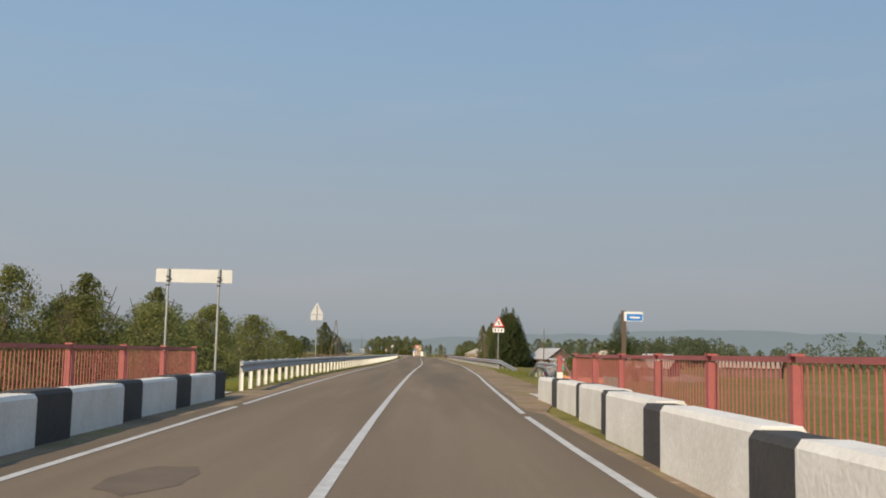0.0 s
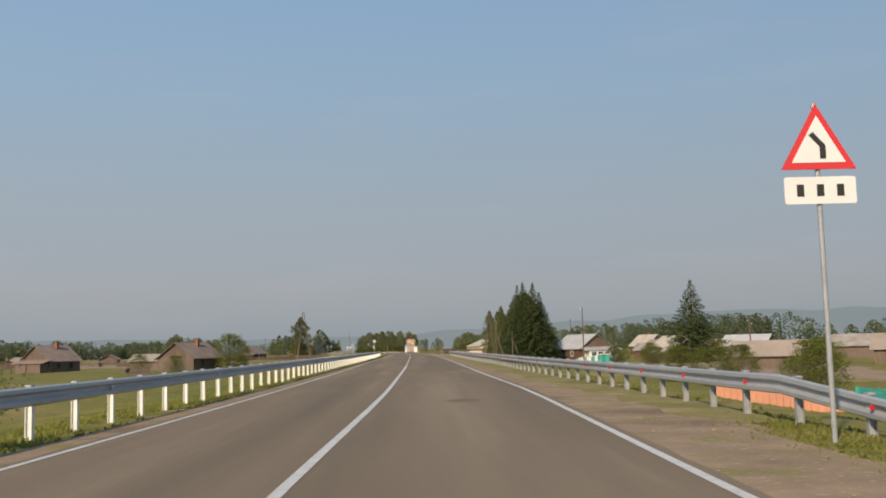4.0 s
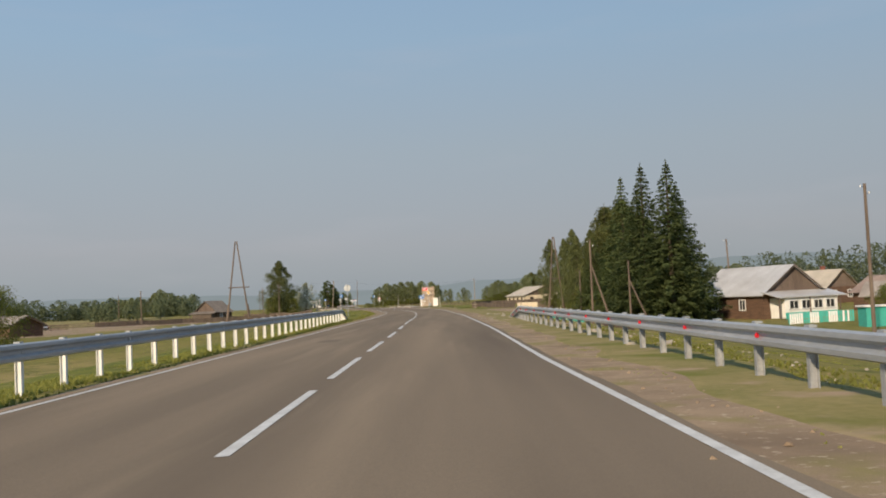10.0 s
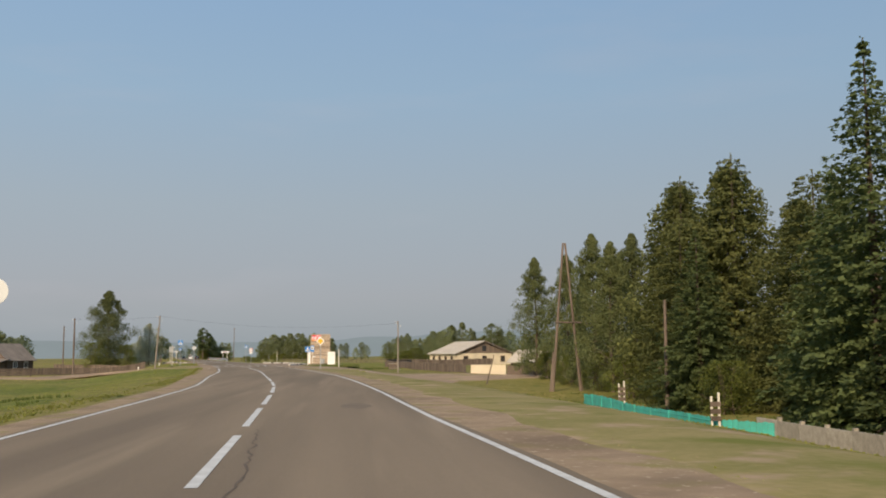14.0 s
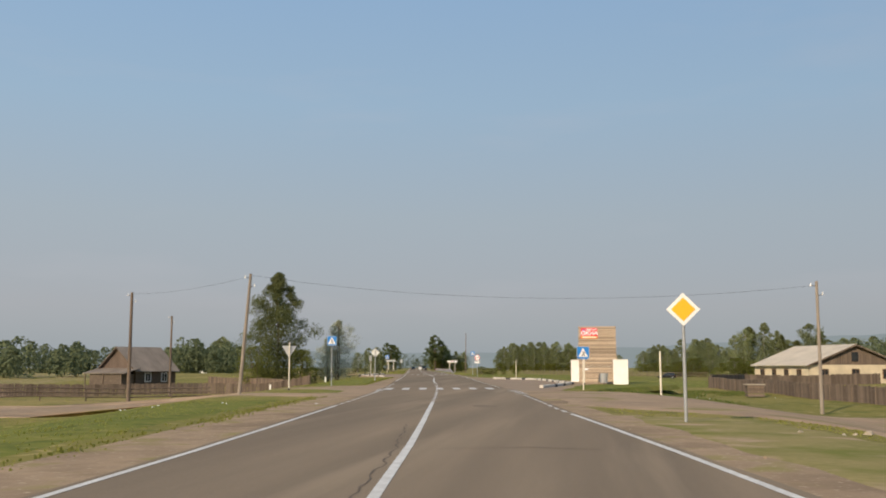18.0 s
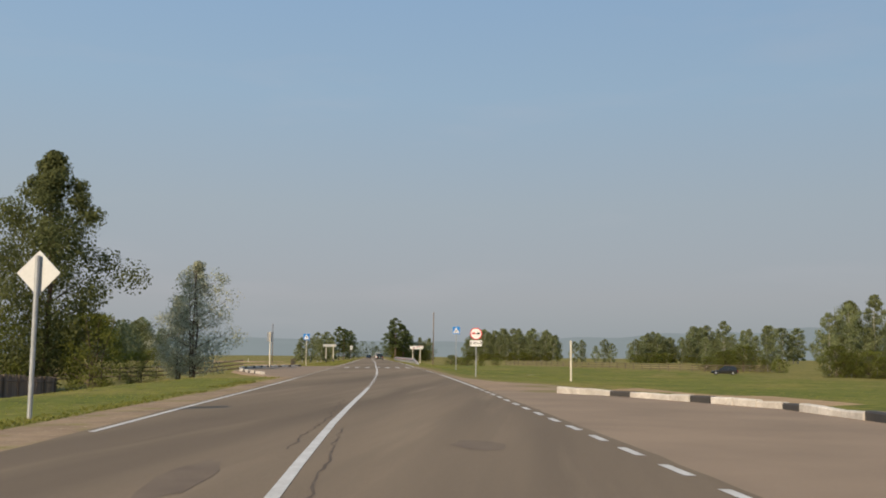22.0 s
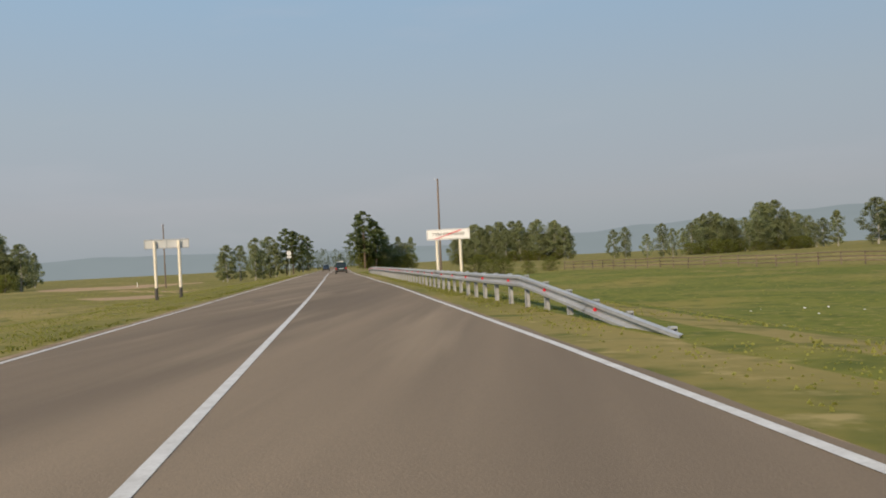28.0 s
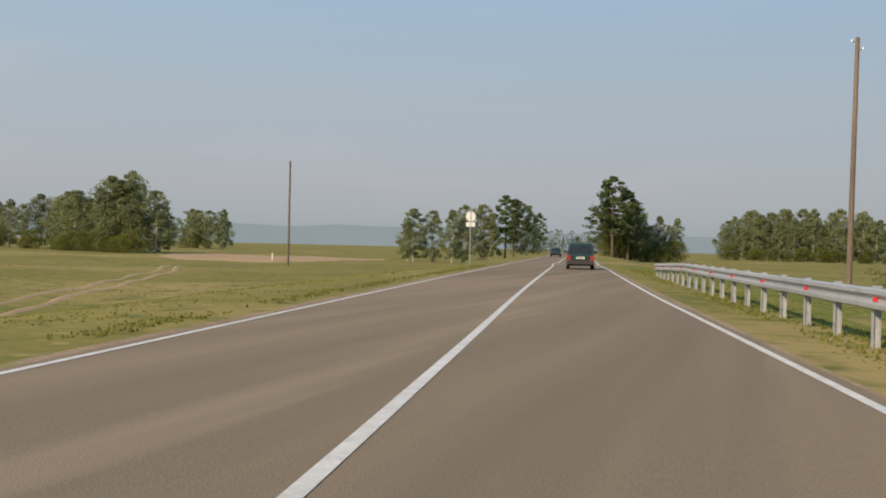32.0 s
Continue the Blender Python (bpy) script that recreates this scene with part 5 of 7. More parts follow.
a_frame("tall dark wooden A-frame power pole in the field", -27.7, 322.3, 11.2, -1.25, 1.75, 0.1)
a_frame("tall wooden A-frame power pole beside the grove", 20.7, 342.2, 10.9, -1.9, 1.4, 0.25)
pole("wooden pole with a slanting brace beside a board fence", 18.3, 284.6, 7.0, None, 0.14, (0.1, 0), (2.1, -0.6))
pole("tall wooden pole among the spruces", 24.9, 294.0, 8.7, None, 0.14)
pole("short wooden pole beside the green fence", 21.6, 318.5, 4.6, None, 0.13, (0.05, 0), None, 0)
pole("wooden pole with a brace behind the guard rail", 21.4, 279.3, 4.4, None, 0.12, (0, 0), (2.2, 0.2), 0)
pole("tall grey wooden pole in the village", 30.7, 243.9, 7.65, None, 0.14)
pole("grey wooden pole behind the house", 36.5, 296.0, 7.0, None, 0.12, (-0.3, 0))
pole("grey wooden pole beside the lane", 47.5, 206.0, 4.0, None, 0.12)
pole("leaning grey wooden pole by the side road", -20.9, 379.3, 6.2, -0.5, 0.11, (0.55, 0), wood=PALE_POLE)
pole("grey wooden pole by the side road", -34.3, 394.6, 6.5, None, 0.14)
pole("grey wooden pole in the field", -43.0, 421.6, 6.3, None, 0.13)
pole("tall grey wooden pole by the dirt lane", 8.2, 378.7, 5.4, -0.6, 0.095, wood=PALE_POLE)
pole("tall wooden pole behind the guard rail", -42.85, 668.0, 12.95, None, 0.165, (0.15, 0))
pole("thin wooden pole in the open field", -101.4, 719.0, 11.15, None, 0.16)
pole("grey wooden pole far off in the fields", -95, 470.0, 7.0, None, 0.13)
pole("grey wooden pole far off in the fields", -60, 380.0, 6.0, None, 0.13)
pole("old wooden pole leaning beside the grove", 15.0, 352.0, 1.2, None, 0.07, (0.9, 0), None, 0)


def wire(label, a, b, sag):
    a, b = Vector(a), Vector(b)
    along = (b - a).normalized()
    side = Vector((along.y, -along.x, 0)).normalized()
    pts = [a.lerp(b, i / 24) - Vector((0, 0, sag * 4 * (i / 24) * (1 - i / 24))) for i in range(25)]
    ring = [(0.006 * math.cos(q), 0.006 * math.sin(q)) for q in (0, 1.257, 2.513, 3.77, 5.027)]
    g = Geo().sweep(ring, [lambda u, v, p=p: p + side * u + Vector((0, 0, v)) for p in pts], closed=True)
    return tagged(part("overhead_wire", g, WIRE), label, "wire")


wire("thin dark wire slung across the road between poles", (-20.2, 379.3, 6.1), (8.2, 378.7, 5.2), 0.9)
wire("thin dark wire slung from pole to pole", (-34.3, 394.6, 6.4), (-20.2, 379.3, 6.1), 0.25)

# ---------------- fences ----------------
def board_fence(name, label, pts, height, mat, board=0.16, gap=0.02, rails=True, post_mat=None, lean=0.0, alternate=None):
    """Upright boards along a line on the ground; boards share meshes."""
    f = thing(name, label, "fence", Matrix.Translation((pts[0][0], pts[0][1], 0)))
    r = random.Random(int(pts[0][1] * 10))
    kinds = [Geo().prism([(-board / 2, -0.1), (board / 2, -0.1), (board / 2, height * k - 0.03), (0, height * k), (-board / 2, height * k - 0.04)], -0.012, 0.012, "y").mesh("board", mat) for k in (1.0, 0.97, 1.03)]
    if alternate:
        kinds[1:] = [Geo().box((0, 0, height * 0.45), (board, 0.024, height)).mesh("board", alternate)]
    for (x0, y0), (x1, y1) in zip(pts, pts[1:]):
        n = max(1, int(math.hypot(x1 - x0, y1 - y0) / (board + gap)))
        turn = math.atan2(y1 - y0, x1 - x0)
        for i in range(n):
            u = (i + 0.5) / n
            x, y = x0 + (x1 - x0) * u, y0 + (y1 - y0) * u
            part("board", r.choice(kinds), None, f, at=Matrix.Translation((x - pts[0][0], y - pts[0][1], ground(x, y))) @ Matrix.Rotation(turn, 4, "Z") @ Matrix.Rotation(r.uniform(-lean, lean), 4, "Y"))
        m = max(1, int(math.hypot(x1 - x0, y1 - y0) / 2.6))
        for i in range(m):
            ends = [(x0 + (x1 - x0) * k / m, y0 + (y1 - y0) * k / m) for k in (i, i + 1)]
            p3 = [Vector((x - pts[0][0], y - pts[0][1] + 0.05, ground(x, y))) for x, y in ends]
            part("post", Geo().box(p3[0] + Vector((0, 0.05, height * 0.45)), (0.11, 0.11, height * 1.1)), post_mat or mat, f)
            for k in (0.25, 0.8):
                part("rail", Geo().tube(p3[0] + Vector((0, 0, height * k)), p3[1] + Vector((0, 0, height * k)), 0.035, 0.035, 4), post_mat or mat, f)
    return f


def rail_fence(label, pts, height, mat, rows=3):
    """Posts and long horizontal poles."""
    f = thing("pole_fence", label, "fence", Matrix.Translation((pts[0][0], pts[0][1], 0)))
    for (x0, y0), (x1, y1) in zip(pts, pts[1:]):
        m = max(1, int(math.hypot(x1 - x0, y1 - y0) / 3.0))
        for i in range(m):
            p3 = [Vector((x - pts[0][0], y - pts[0][1], ground(x, y))) for x, y in ((x0 + (x1 - x0) * k / m, y0 + (y1 - y0) * k / m) for k in (i, i + 1))]
            part("post", Geo().tube(p3[0] - Vector((0, 0, 0.3)), p3[0] + Vector((0, 0, height)), 0.07, 0.06, 6), mat, f)
            for k in range(rows):
                z = height * (0.3 + 0.62 * k / max(1, rows - 1))
                part("rail", Geo().tube(p3[0] + Vector((0, -0.08, z)), p3[1] + Vector((0, -0.08, z + 0.03)), 0.07, 0.06, 6), mat, f)
    return f


board_fence("board_fence", "turquoise painted board fence before the grove", [(17.3, 299.6), (17.6, 312), (18.2, 326)], 0.75, TEAL, 0.24, 0.008)
board_fence("board_fence", "turquoise painted board fence of a yard", [(17.3, 299.4), (20.2, 296.6)], 0.75, TEAL, 0.24, 0.008)
board_fence("board_fence", "weathered grey board fence below the spruces", [(18.4, 262), (18.6, 280)], 0.8, OLD_WOOD, 0.3, 0.01, lean=0.06)
w = thing("garden_wall", "low wall of weathered concrete slabs below the spruces", "wall", Matrix.Translation((18.7, 280.5, 0)))
for k in range(9):
    part("slab", Geo().box((0.06 * k, 1.05 + 2.1 * k, ground(18.7, 281 + 2.1 * k) + 0.35), (0.12, 2.06, 1.0)), STONE, w)
    part("post", Geo().box((0.06 * k + 0.02, 2.1 * k, ground(18.7, 281 + 2.1 * k) + 0.4), (0.16, 0.14, 1.15)), STONE, w)
board_fence("board_fence", "dark brown board fence along the dirt lane", [(8.6, 424), (10, 412), (11.5, 396), (15.8, 373)], 1.0, OLD_WOOD, 0.22, 0.01)
board_fence("board_fence", "weathered brown board fence before the cream building", [(8.8, 424), (14, 438), (30, 446)], 1.2, OLD_WOOD, 0.22, 0.01)
board_fence("board_fence", "salmon painted board fence of a garden below the road", [(17.4, 121.6), (20, 119.8), (23, 118)], 0.95, ORANGE, 0.3, 0.004)
board_fence("board_fence", "green painted board gate beside the salmon fence", [(23.1, 117.8), (23.6, 112.5)], 1.15, TEAL, 0.2, 0.01)
board_fence("board_fence", "white and turquoise picket fence before a house", [(33.5, 268), (38.5, 266)], 1.0, TEAL, 0.14, 0.05, alternate=SIGN_WHITE)
board_fence("board_fence", "dark board fence of the old village", [(-75, 395), (-62, 418), (-44, 432), (-33, 436)], 1.2, OLD_WOOD, 0.24, 0.02, lean=0.05)
board_fence("board_fence", "dark board fence beside the yard", [(-33, 436), (-38, 452), (-58, 470)], 1.2, OLD_WOOD, 0.24, 0.02, lean=0.05)
rail_fence("grey pole fence in the old village field", [(-95, 385), (-70, 386), (-48, 400), (-35, 412)], 1.1, OLD_WOOD)
rail_fence("grey pole fence beside the poplar", [(-54, 474), (-44, 488), (-40.5, 492)], 1.1, OLD_WOOD)
rail_fence("dark pole fence in the grass", [(-48.8, 541), (-50.7, 549.5), (-52.4, 558)], 1.0, OLD_WOOD)
rail_fence("long grey pole fence across the meadow", [(-24, 690), (-11.2, 660.8), (1.9, 634), (13, 616), (30, 598)], 1.4, OLD_WOOD)
rail_fence("grey pole fence across the fields", [(-120, 310), (-90, 330), (-64, 352)], 1.1, OLD_WOOD)
w = thing("garden_wall", "low cream block wall beside the lane", "wall", Matrix.Translation((16.3, 372.4, -1.05)) @ Matrix.Rotation(-0.6, 4, "Z"))
for k in range(4):
    part("panel", Geo().box((0.6 + 1.12 * k, 0, 0.45), (1.11, 0.16, 1.4)), CREAM_WALL, w)
board_fence("board_fence", "weathered pale board fence beyond the cream wall", [(20.2, 369.7), (26, 366.5), (34, 365)], 1.1, OLD_WOOD, 0.22, 0.02)

# ---------------- houses ----------------
def window(g_parent, x, y, z, w, h, trim, axis="y", sgn=-1):
    """A window set in a wall that faces sgn along the axis: frame, sill, panes."""
    def put(a, b, c, sa, sb, sc):
        return ((a, b, c), (sa, sb, sc)) if axis == "y" else ((b, a, c), (sb, sa, sc))
    base = x if axis == "y" else y
    wall = y if axis == "y" else x
    win = part("window", Geo().box(*put(base, wall + sgn * 0.02, z, w, 0.06, h)), DARK_GLASS, g_parent, "dark window with a painted frame")
    for q, sz in (((-w / 2 - 0.05, 0), (0.1, h + 0.2)), ((w / 2 + 0.05, 0), (0.1, h + 0.2)), ((0, h / 2 + 0.05), (w, 0.1)), ((0, -h / 2 - 0.05), (w + 0.2, 0.09)), ((0, 0), (0.05, h))):
        part("frame", Geo().box(*put(base + q[0], wall + sgn * 0.05, z + q[1], sz[0], 0.08, sz[1])), trim, win)
    return win


def house(name, label, x, y, rz, w, l, wall_h, rise, wall_mat, roof_mat, foot=None, gable_mat=None, windows=3, trim=POST_WHITE, chimney=True, lean_to=False, side_windows=2, group="village houses", porch_mat=None):
    """Gable end at local -y, ridge along y."""
    foot = ground(x, y) if foot is None else foot
    hs = thing(name, label, "house" if name == "house" else "shed", Matrix.Translation((x, y, foot)) @ Matrix.Rotation(rz, 4, "Z"), group)
    part("wall", Geo().box((0, 0, wall_h / 2 - 0.2), (w, l, wall_h + 0.4)), wall_mat, hs)
    if name == "house":
        n = max(3, int(wall_h / 0.26))
        for k in range(n):
            part("log_course", Geo().box((0, 0, 0.13 + k * wall_h / n), (w + 0.07, l + 0.07, wall_h / n * 0.62)), wall_mat, hs)
    part("gable", Geo().prism([(-w / 2, wall_h), (w / 2, wall_h), (0, wall_h + rise)], -l / 2 + 0.02, l / 2 - 0.02, "y"), gable_mat or wall_mat, hs)
    n = int(w / 0.24)
    for k in range(1, n):
        q = -w / 2 + w * k / n
        hh = rise * (1 - abs(q) / (w / 2))
        if hh > 0.3:
            part("gable_batten", Geo().box((q, -l / 2 - 0.01, wall_h + hh / 2), (0.05, 0.04, hh - 0.05)), gable_mat or wall_mat, hs)
    slope = math.atan2(rise, w / 2)
    for k in (-1, 1):
        over = 0.45
        poly = [(k * 0.0, wall_h + rise + 0.04), (k * (w / 2 + over), wall_h - over * math.tan(slope) + 0.04), (k * (w / 2 + over), wall_h - over * math.tan(slope) + 0.12), (0, wall_h + rise + 0.13)]
        rf = part("roof", Geo().prism(poly, -l / 2 - over, l / 2 + over, "y"), roof_mat, hs)
        m = int(l / 1.1)
        for i in range(m + 1):
            yy = -l / 2 - over + (l + 2 * over) * i / m
            part("roof_seam", Geo().prism([(a, b + 0.02) for a, b in poly], yy - 0.03, yy + 0.03, "y"), roof_mat, rf)
        part("bargeboard", Geo().prism([(a, b - 0.1) for a, b in poly[:2]] + [(a, b + 0.0) for a, b in poly[2:]], -l / 2 - over - 0.03, -l / 2 - over + 0.02, "y"), OLD_WOOD, hs)
    for k in range(windows):
        window(hs, -w / 2 + w * (k + 0.5) / windows, -l / 2 - 0.02, wall_h * 0.56, 0.85, 1.05, trim)
    for k in range(side_windows):
        for sgn in (-1, 1):
            window(hs, sgn * w / 2, -l / 2 + l * (k + 0.7) / (side_windows + 0.4), wall_h * 0.56, 0.85, 1.05, trim, "x", sgn)
    if chimney:
        c = part("chimney", Geo().box((w * 0.12, l * 0.08, wall_h + rise), (0.55, 0.55, 1.3)), BRICK, hs, "red brick chimney")
        part("chimney_cap", Geo().box((w * 0.12, l * 0.08, wall_h + rise + 0.68), (0.68, 0.68, 0.1)), BRICK, c)
    if lean_to:
        part("lean_to_roof", Geo().prism([(-l / 2 - 2.6, wall_h - 0.55), (-l / 2, wall_h + 0.1), (-l / 2, wall_h + 0.2), (-l / 2 - 2.6, wall_h - 0.45)], -w / 2 - 0.3, w / 2 + 0.9, "x"), roof_mat, hs)
        part("porch_wall", Geo().box((0.3, -l / 2 - 1.2, (wall_h - 0.6) / 2), (w * 0.86, 2.2, wall_h - 0.6)), porch_mat or wall_mat, hs)
        if porch_mat:
            for k in range(4):
                window(hs, 0.3 + w * 0.2 * (k - 1.5), -l / 2 - 2.32, wall_h * 0.52, 1.1, 0.8, trim)
            part("porch_base", Geo().box((0.3, -l / 2 - 2.34, 0.25), (w * 0.87, 0.06, 0.7)), TEAL, hs, "turquoise painted porch base")
        for q in (-w / 2, 0, w / 2):
            part("porch_post", Geo().box((q, -l / 2 - 2.4, (wall_h - 0.55) / 2), (0.12, 0.12, wall_h - 0.55)), OLD_WOOD, hs)
    return hs


house("house", "log house with a bright zinc roof and brown gable", 38.0, 291.0, 0.42, 8.4, 11, 2.7, 2.9, LOG, TIN, None, BROWN_WALL, 3, SIGN_WHITE, False, True, porch_mat=WHITE_WALL)
house("house", "log house with a cream roof and turquoise wall", 52.6, 265.0, 0.35, 7.0, 9, 2.2, 2.5, TEAL, CREAM_TIN, None, BROWN_WALL, 2, SIGN_WHITE)
house("house", "small log house with a cream roof", 64.0, 340.0, 0.4, 6.5, 8, 2.5, 2.7, LOG, CREAM_TIN, None, BROWN_WALL, 2)
house("barn", "low dark board barn behind the houses", 54.0, 289.0, 0.9, 5, 8, 1.9, 1.4, LOG, SLATE, None, None, 0, side_windows=0, chimney=False)
house("barn", "long brown log barn with a grey roof", 56.5, 234.0, 0.9, 6.0, 7, 2.6, 1.7, BROWN_WALL, TIN, None, BROWN_WALL, 0, side_windows=0, chimney=False)
house("shed", "low brown shed with a weathered tan roof", 45.5, 192.0, 0.9, 5.5, 9, 1.7, 1.6, BROWN_WALL, TAN_ROOF, None, BROWN_WALL, 0, side_windows=0, chimney=False)
house("shed", "low shed with a tan roof in the village", 66.0, 196.0, 1.1, 6, 11, 2.0, 1.7, OLD_WOOD, TAN_ROOF, None, BROWN_WALL, 0, side_windows=0, chimney=False)
house("shed", "brown board shed with a rusty roof", 61.0, 262.0, 1.3, 6, 9, 2.2, 1.5, BROWN_WALL, SLATE_PINK, None, None, 0, side_windows=0, chimney=False)
house("shed", "dark board shed in the village", 58.0, 300.0, 0.3, 6, 9, 2.3, 1.8, LOG, SLATE_PINK, None, None, 1, side_windows=0, chimney=False)
house("shed", "low board shed with a cream lean-to roof", 50.5, 262.0, 1.2, 4, 7, 1.6, 0.8, BROWN_WALL, CREAM_TIN, None, None, 0, side_windows=0, chimney=False)
house("shed", "low brown shed near the lane", 78.0, 240.0, 0.9, 7, 10, 2.2, 1.8, BROWN_WALL, SLATE, None, None, 0, side_windows=0, chimney=False)
house("house", "brown log house with a red brick chimney", -40.0, 254.0, -0.35, 7.4, 9.5, 2.2, 2.6, BROWN_WALL, SLATE_PINK, None, BROWN_WALL, 1, OLD_WOOD)
house("house", "old brown house with a grey slate roof", -70.0, 266.0, -0.4, 7.0, 8.0, 2.4, 2.8, BROWN_WALL, SLATE_PINK, None, BROWN_WALL, 1, OLD_WOOD, True, True)
house("house", "small dark house with a pale porch in the fields", -64.6, 460.5, -0.45, 7.6, 6.8, 2.4, 3.0, GREY_LOG, GREY_ROOF, None, BROWN_WALL, 2, SIGN_WHITE, False, True)
for x, y, a, m, q in ((-95, 300, 0.6, BROWN_WALL, SLATE), (-104, 338, 1.2, LOG, SLATE_PINK), (-86, 352, 0.2, BROWN_WALL, SLATE_PINK), (-58, 316, 1.0, LOG, SLATE), (-112, 282, 0.3, BROWN_WALL, SLATE_PINK), (-52, 272, 1.4, BROWN_WALL, SLATE)):
    house("shed", "low weathered shed in the old village", x, y, a, 5, 7, 1.7, 1.2, m, q, None, None, 0, side_windows=0, chimney=False, group="sheds of the old village")
cream = house("house", "long cream block building with a pale roof", 27.85, 462.1, 0.33, 12.5, 13, 2.5, 2.4, CREAM_WALL, CREAM_TIN, -0.95, OLD_WOOD, 3, LATH_DARK, False, False, 4)
part("loft_hatch", Geo().box((0, 0, 0), (0.9, 0.05, 1.1)), DARK_GLASS, cream, "dark open loft hatch", at=Matrix.Translation((0, -6.55, 3.5)))
house("shed", "dark board shed behind the cream wall", 27.6, 394.0, 0.6, 3.6, 4.4, 1.5, 1.4, LOG, CREAM_TIN, -1.1, None, 0, side_windows=0, chimney=False)
house("shed", "pale shed behind the cream wall", 34.5, 388.0, 0.7, 4.5, 6, 1.6, 1.3, OLD_WOOD, CREAM_TIN, -1.1, None, 0, side_windows=0, chimney=False)
for x, y, n, turn in ((-41.5, 227, 7, 0.3), (-47, 240, 5, 1.2), (-66, 300, 6, 0.5), (-80, 322, 6, -0.4)):
    b = thing("board_stack", "low stack of weathered brown boards in a yard", "board stack", Matrix.Translation((x, y, ground(x, y))) @ Matrix.Rotation(turn, 4, "Z"), "board stacks")
    for k in range(n):
        part("board", Geo().box((0.05 * math.sin(k * 2.1), 0, 0.08 + 0.17 * k), (3.2 + 0.2 * math.sin(k), 1.2, 0.15)), BROWN_WALL if k % 2 else OLD_WOOD, b)
b = thing("well_house", "turquoise painted well house with a flat lid", "well house", Matrix.Translation((36.6, 257.5, ground(36.6, 257.5))))
part("body", Geo().box((0, 0, 0.75), (1.9, 1.6, 1.6)), TEAL, b)
part("lid", Geo().box((0, 0, 1.62), (2.2, 1.9, 0.12)), POST_WHITE, b)
b = thing("garden_hut", "small blue painted hut behind the green fence", "hut", Matrix.Translation((26.6, 306.5, ground(26.6, 306.5))))
part("body", Geo().box((0, 0, 0.9), (1.6, 1.6, 2.0)), BLUE_PAINT, b)
part("roof", Geo().box((0, 0, 1.95), (1.9, 1.9, 0.1)), SLATE, b)
for x, y in ((18.4, 317.4), (17.0, 298.6)):
    b = thing("notice_board", "small weathered plank notice board", "notice board", Matrix.Translation((x, y, ground(x, y))), "notice boards")
    for k in (-0.16, 0.16):
        part("post", Geo().box((k, 0, 0.8), (0.08, 0.08, 1.9 + k)), POLE_CREAM, b)
    for k in range(3):
        part("board", Geo().box((0, -0.05, 0.75 + 0.3 * k), (0.46, 0.03, 0.2)), OLD_WOOD, b)
b = thing("wooden_crate", "grey slatted wooden bin beside the dirt lane", "bin", Matrix.Translation((8.6, 399.5, ground(8.6, 399.5))))
for k in range(4):
    part("slat", Geo().box((0, -0.55, 0.16 + 0.2 * k), (1.1, 0.04, 0.16)), OLD_WOOD, b)
    part("slat", Geo().box((-0.55, 0, 0.16 + 0.2 * k), (0.04, 1.1, 0.16)), OLD_WOOD, b)
part("lid", Geo().box((0, 0, 0.88), (1.3, 1.3, 0.06)), STONE, b)


# ---------------- side roads, bus bays and bare ground ----------------
def patch(name, label, mat, ys, inner, outer, lift=0.02, flat=None, cols=7, rag=0.5, seed=1):
    """A strip of ground cover between two laterals given by station, draped on the land, with a ragged outer edge."""
    g = Geo()
    for j, y in enumerate(ys):
        a, b = ramp_of(inner, y), ramp_of(outer, y)
        b += rag * noise.noise(Vector((y * 0.35, seed * 3.1, 0)))
        a += (rag * noise.noise(Vector((y * 0.35, seed * 7.7, 2))) if flat is None else 0)
        for i in range(cols):
            x = mid(y) + a + (b - a) * i / (cols - 1)
            rim = lift + 0.015 if i in (0, cols - 1) or (flat is None and j in (0, len(ys) - 1)) else 0.0
            g.v.append((x, y, min(ground(x, y) + lift, 0.0) - rim if flat is None else flat))
    n = cols
    if flat is not None:
        rows = [g.v[j * n:(j + 1) * n] for j in range(len(ys))]
        g.v = [p for r in rows for p in ([(r[0][0] - 0.35, r[0][1], flat - 0.3)] + r + [(r[-1][0] + 0.35, r[-1][1], flat - 0.3)])]
        n += 2
    g.f = [(j * n + i, j * n + i + 1, (j + 1) * n + i + 1, (j + 1) * n + i) for j in range(len(ys) - 1) for i in range(n - 1)]
    return tagged(part(name, g, mat, smooth=flat is None), label, "ground", kind="structure")


def steps(a, b, n):
    return [a + (b - a) * i / n for i in range(n + 1)]


# lane to the right, towards the cream building
patch("dirt_lane", "packed brown dirt lane leaving the road", DIRT, steps(328, 386, 58), [(328, 10), (340, 9.0), (350, 10.5), (356, 10.5), (360, 7.5), (364, 4.2), (386, 4.2)], [(328, 11.5), (338, 12.3), (345, 15), (352, 17.6), (359, 21), (363, 42), (369, 42), (373, 22), (380, 15), (386, 8.5)], 0.05, None, 40, 0.8, 2)
# dry grass between the bare shoulder and the guard rail
patch("verge", "thin dry grass and gravel along the shoulder", DRY_GRASS, steps(88, 357, 269), [(88, 5.6), (120, 5.0), (230, 5.1), (262, 5.0), (290, 4.6), (320, 5.5), (357, 5.0)], [(88, 7.2), (225, 7.2), (250, 8.5), (300, 9), (328, 9.2), (340, 8.4), (357, 9.0)], 0.052, None, 12, 0.55, 41)
patch("dry_field", "dull tan field of dry grass beyond the old village", DRY_GRASS, steps(440, 640, 50), [(440, -230), (640, -230)], [(440, -62), (500, -60), (560, -66), (640, -78)], 0.05, None, 40, 5.0, 42)
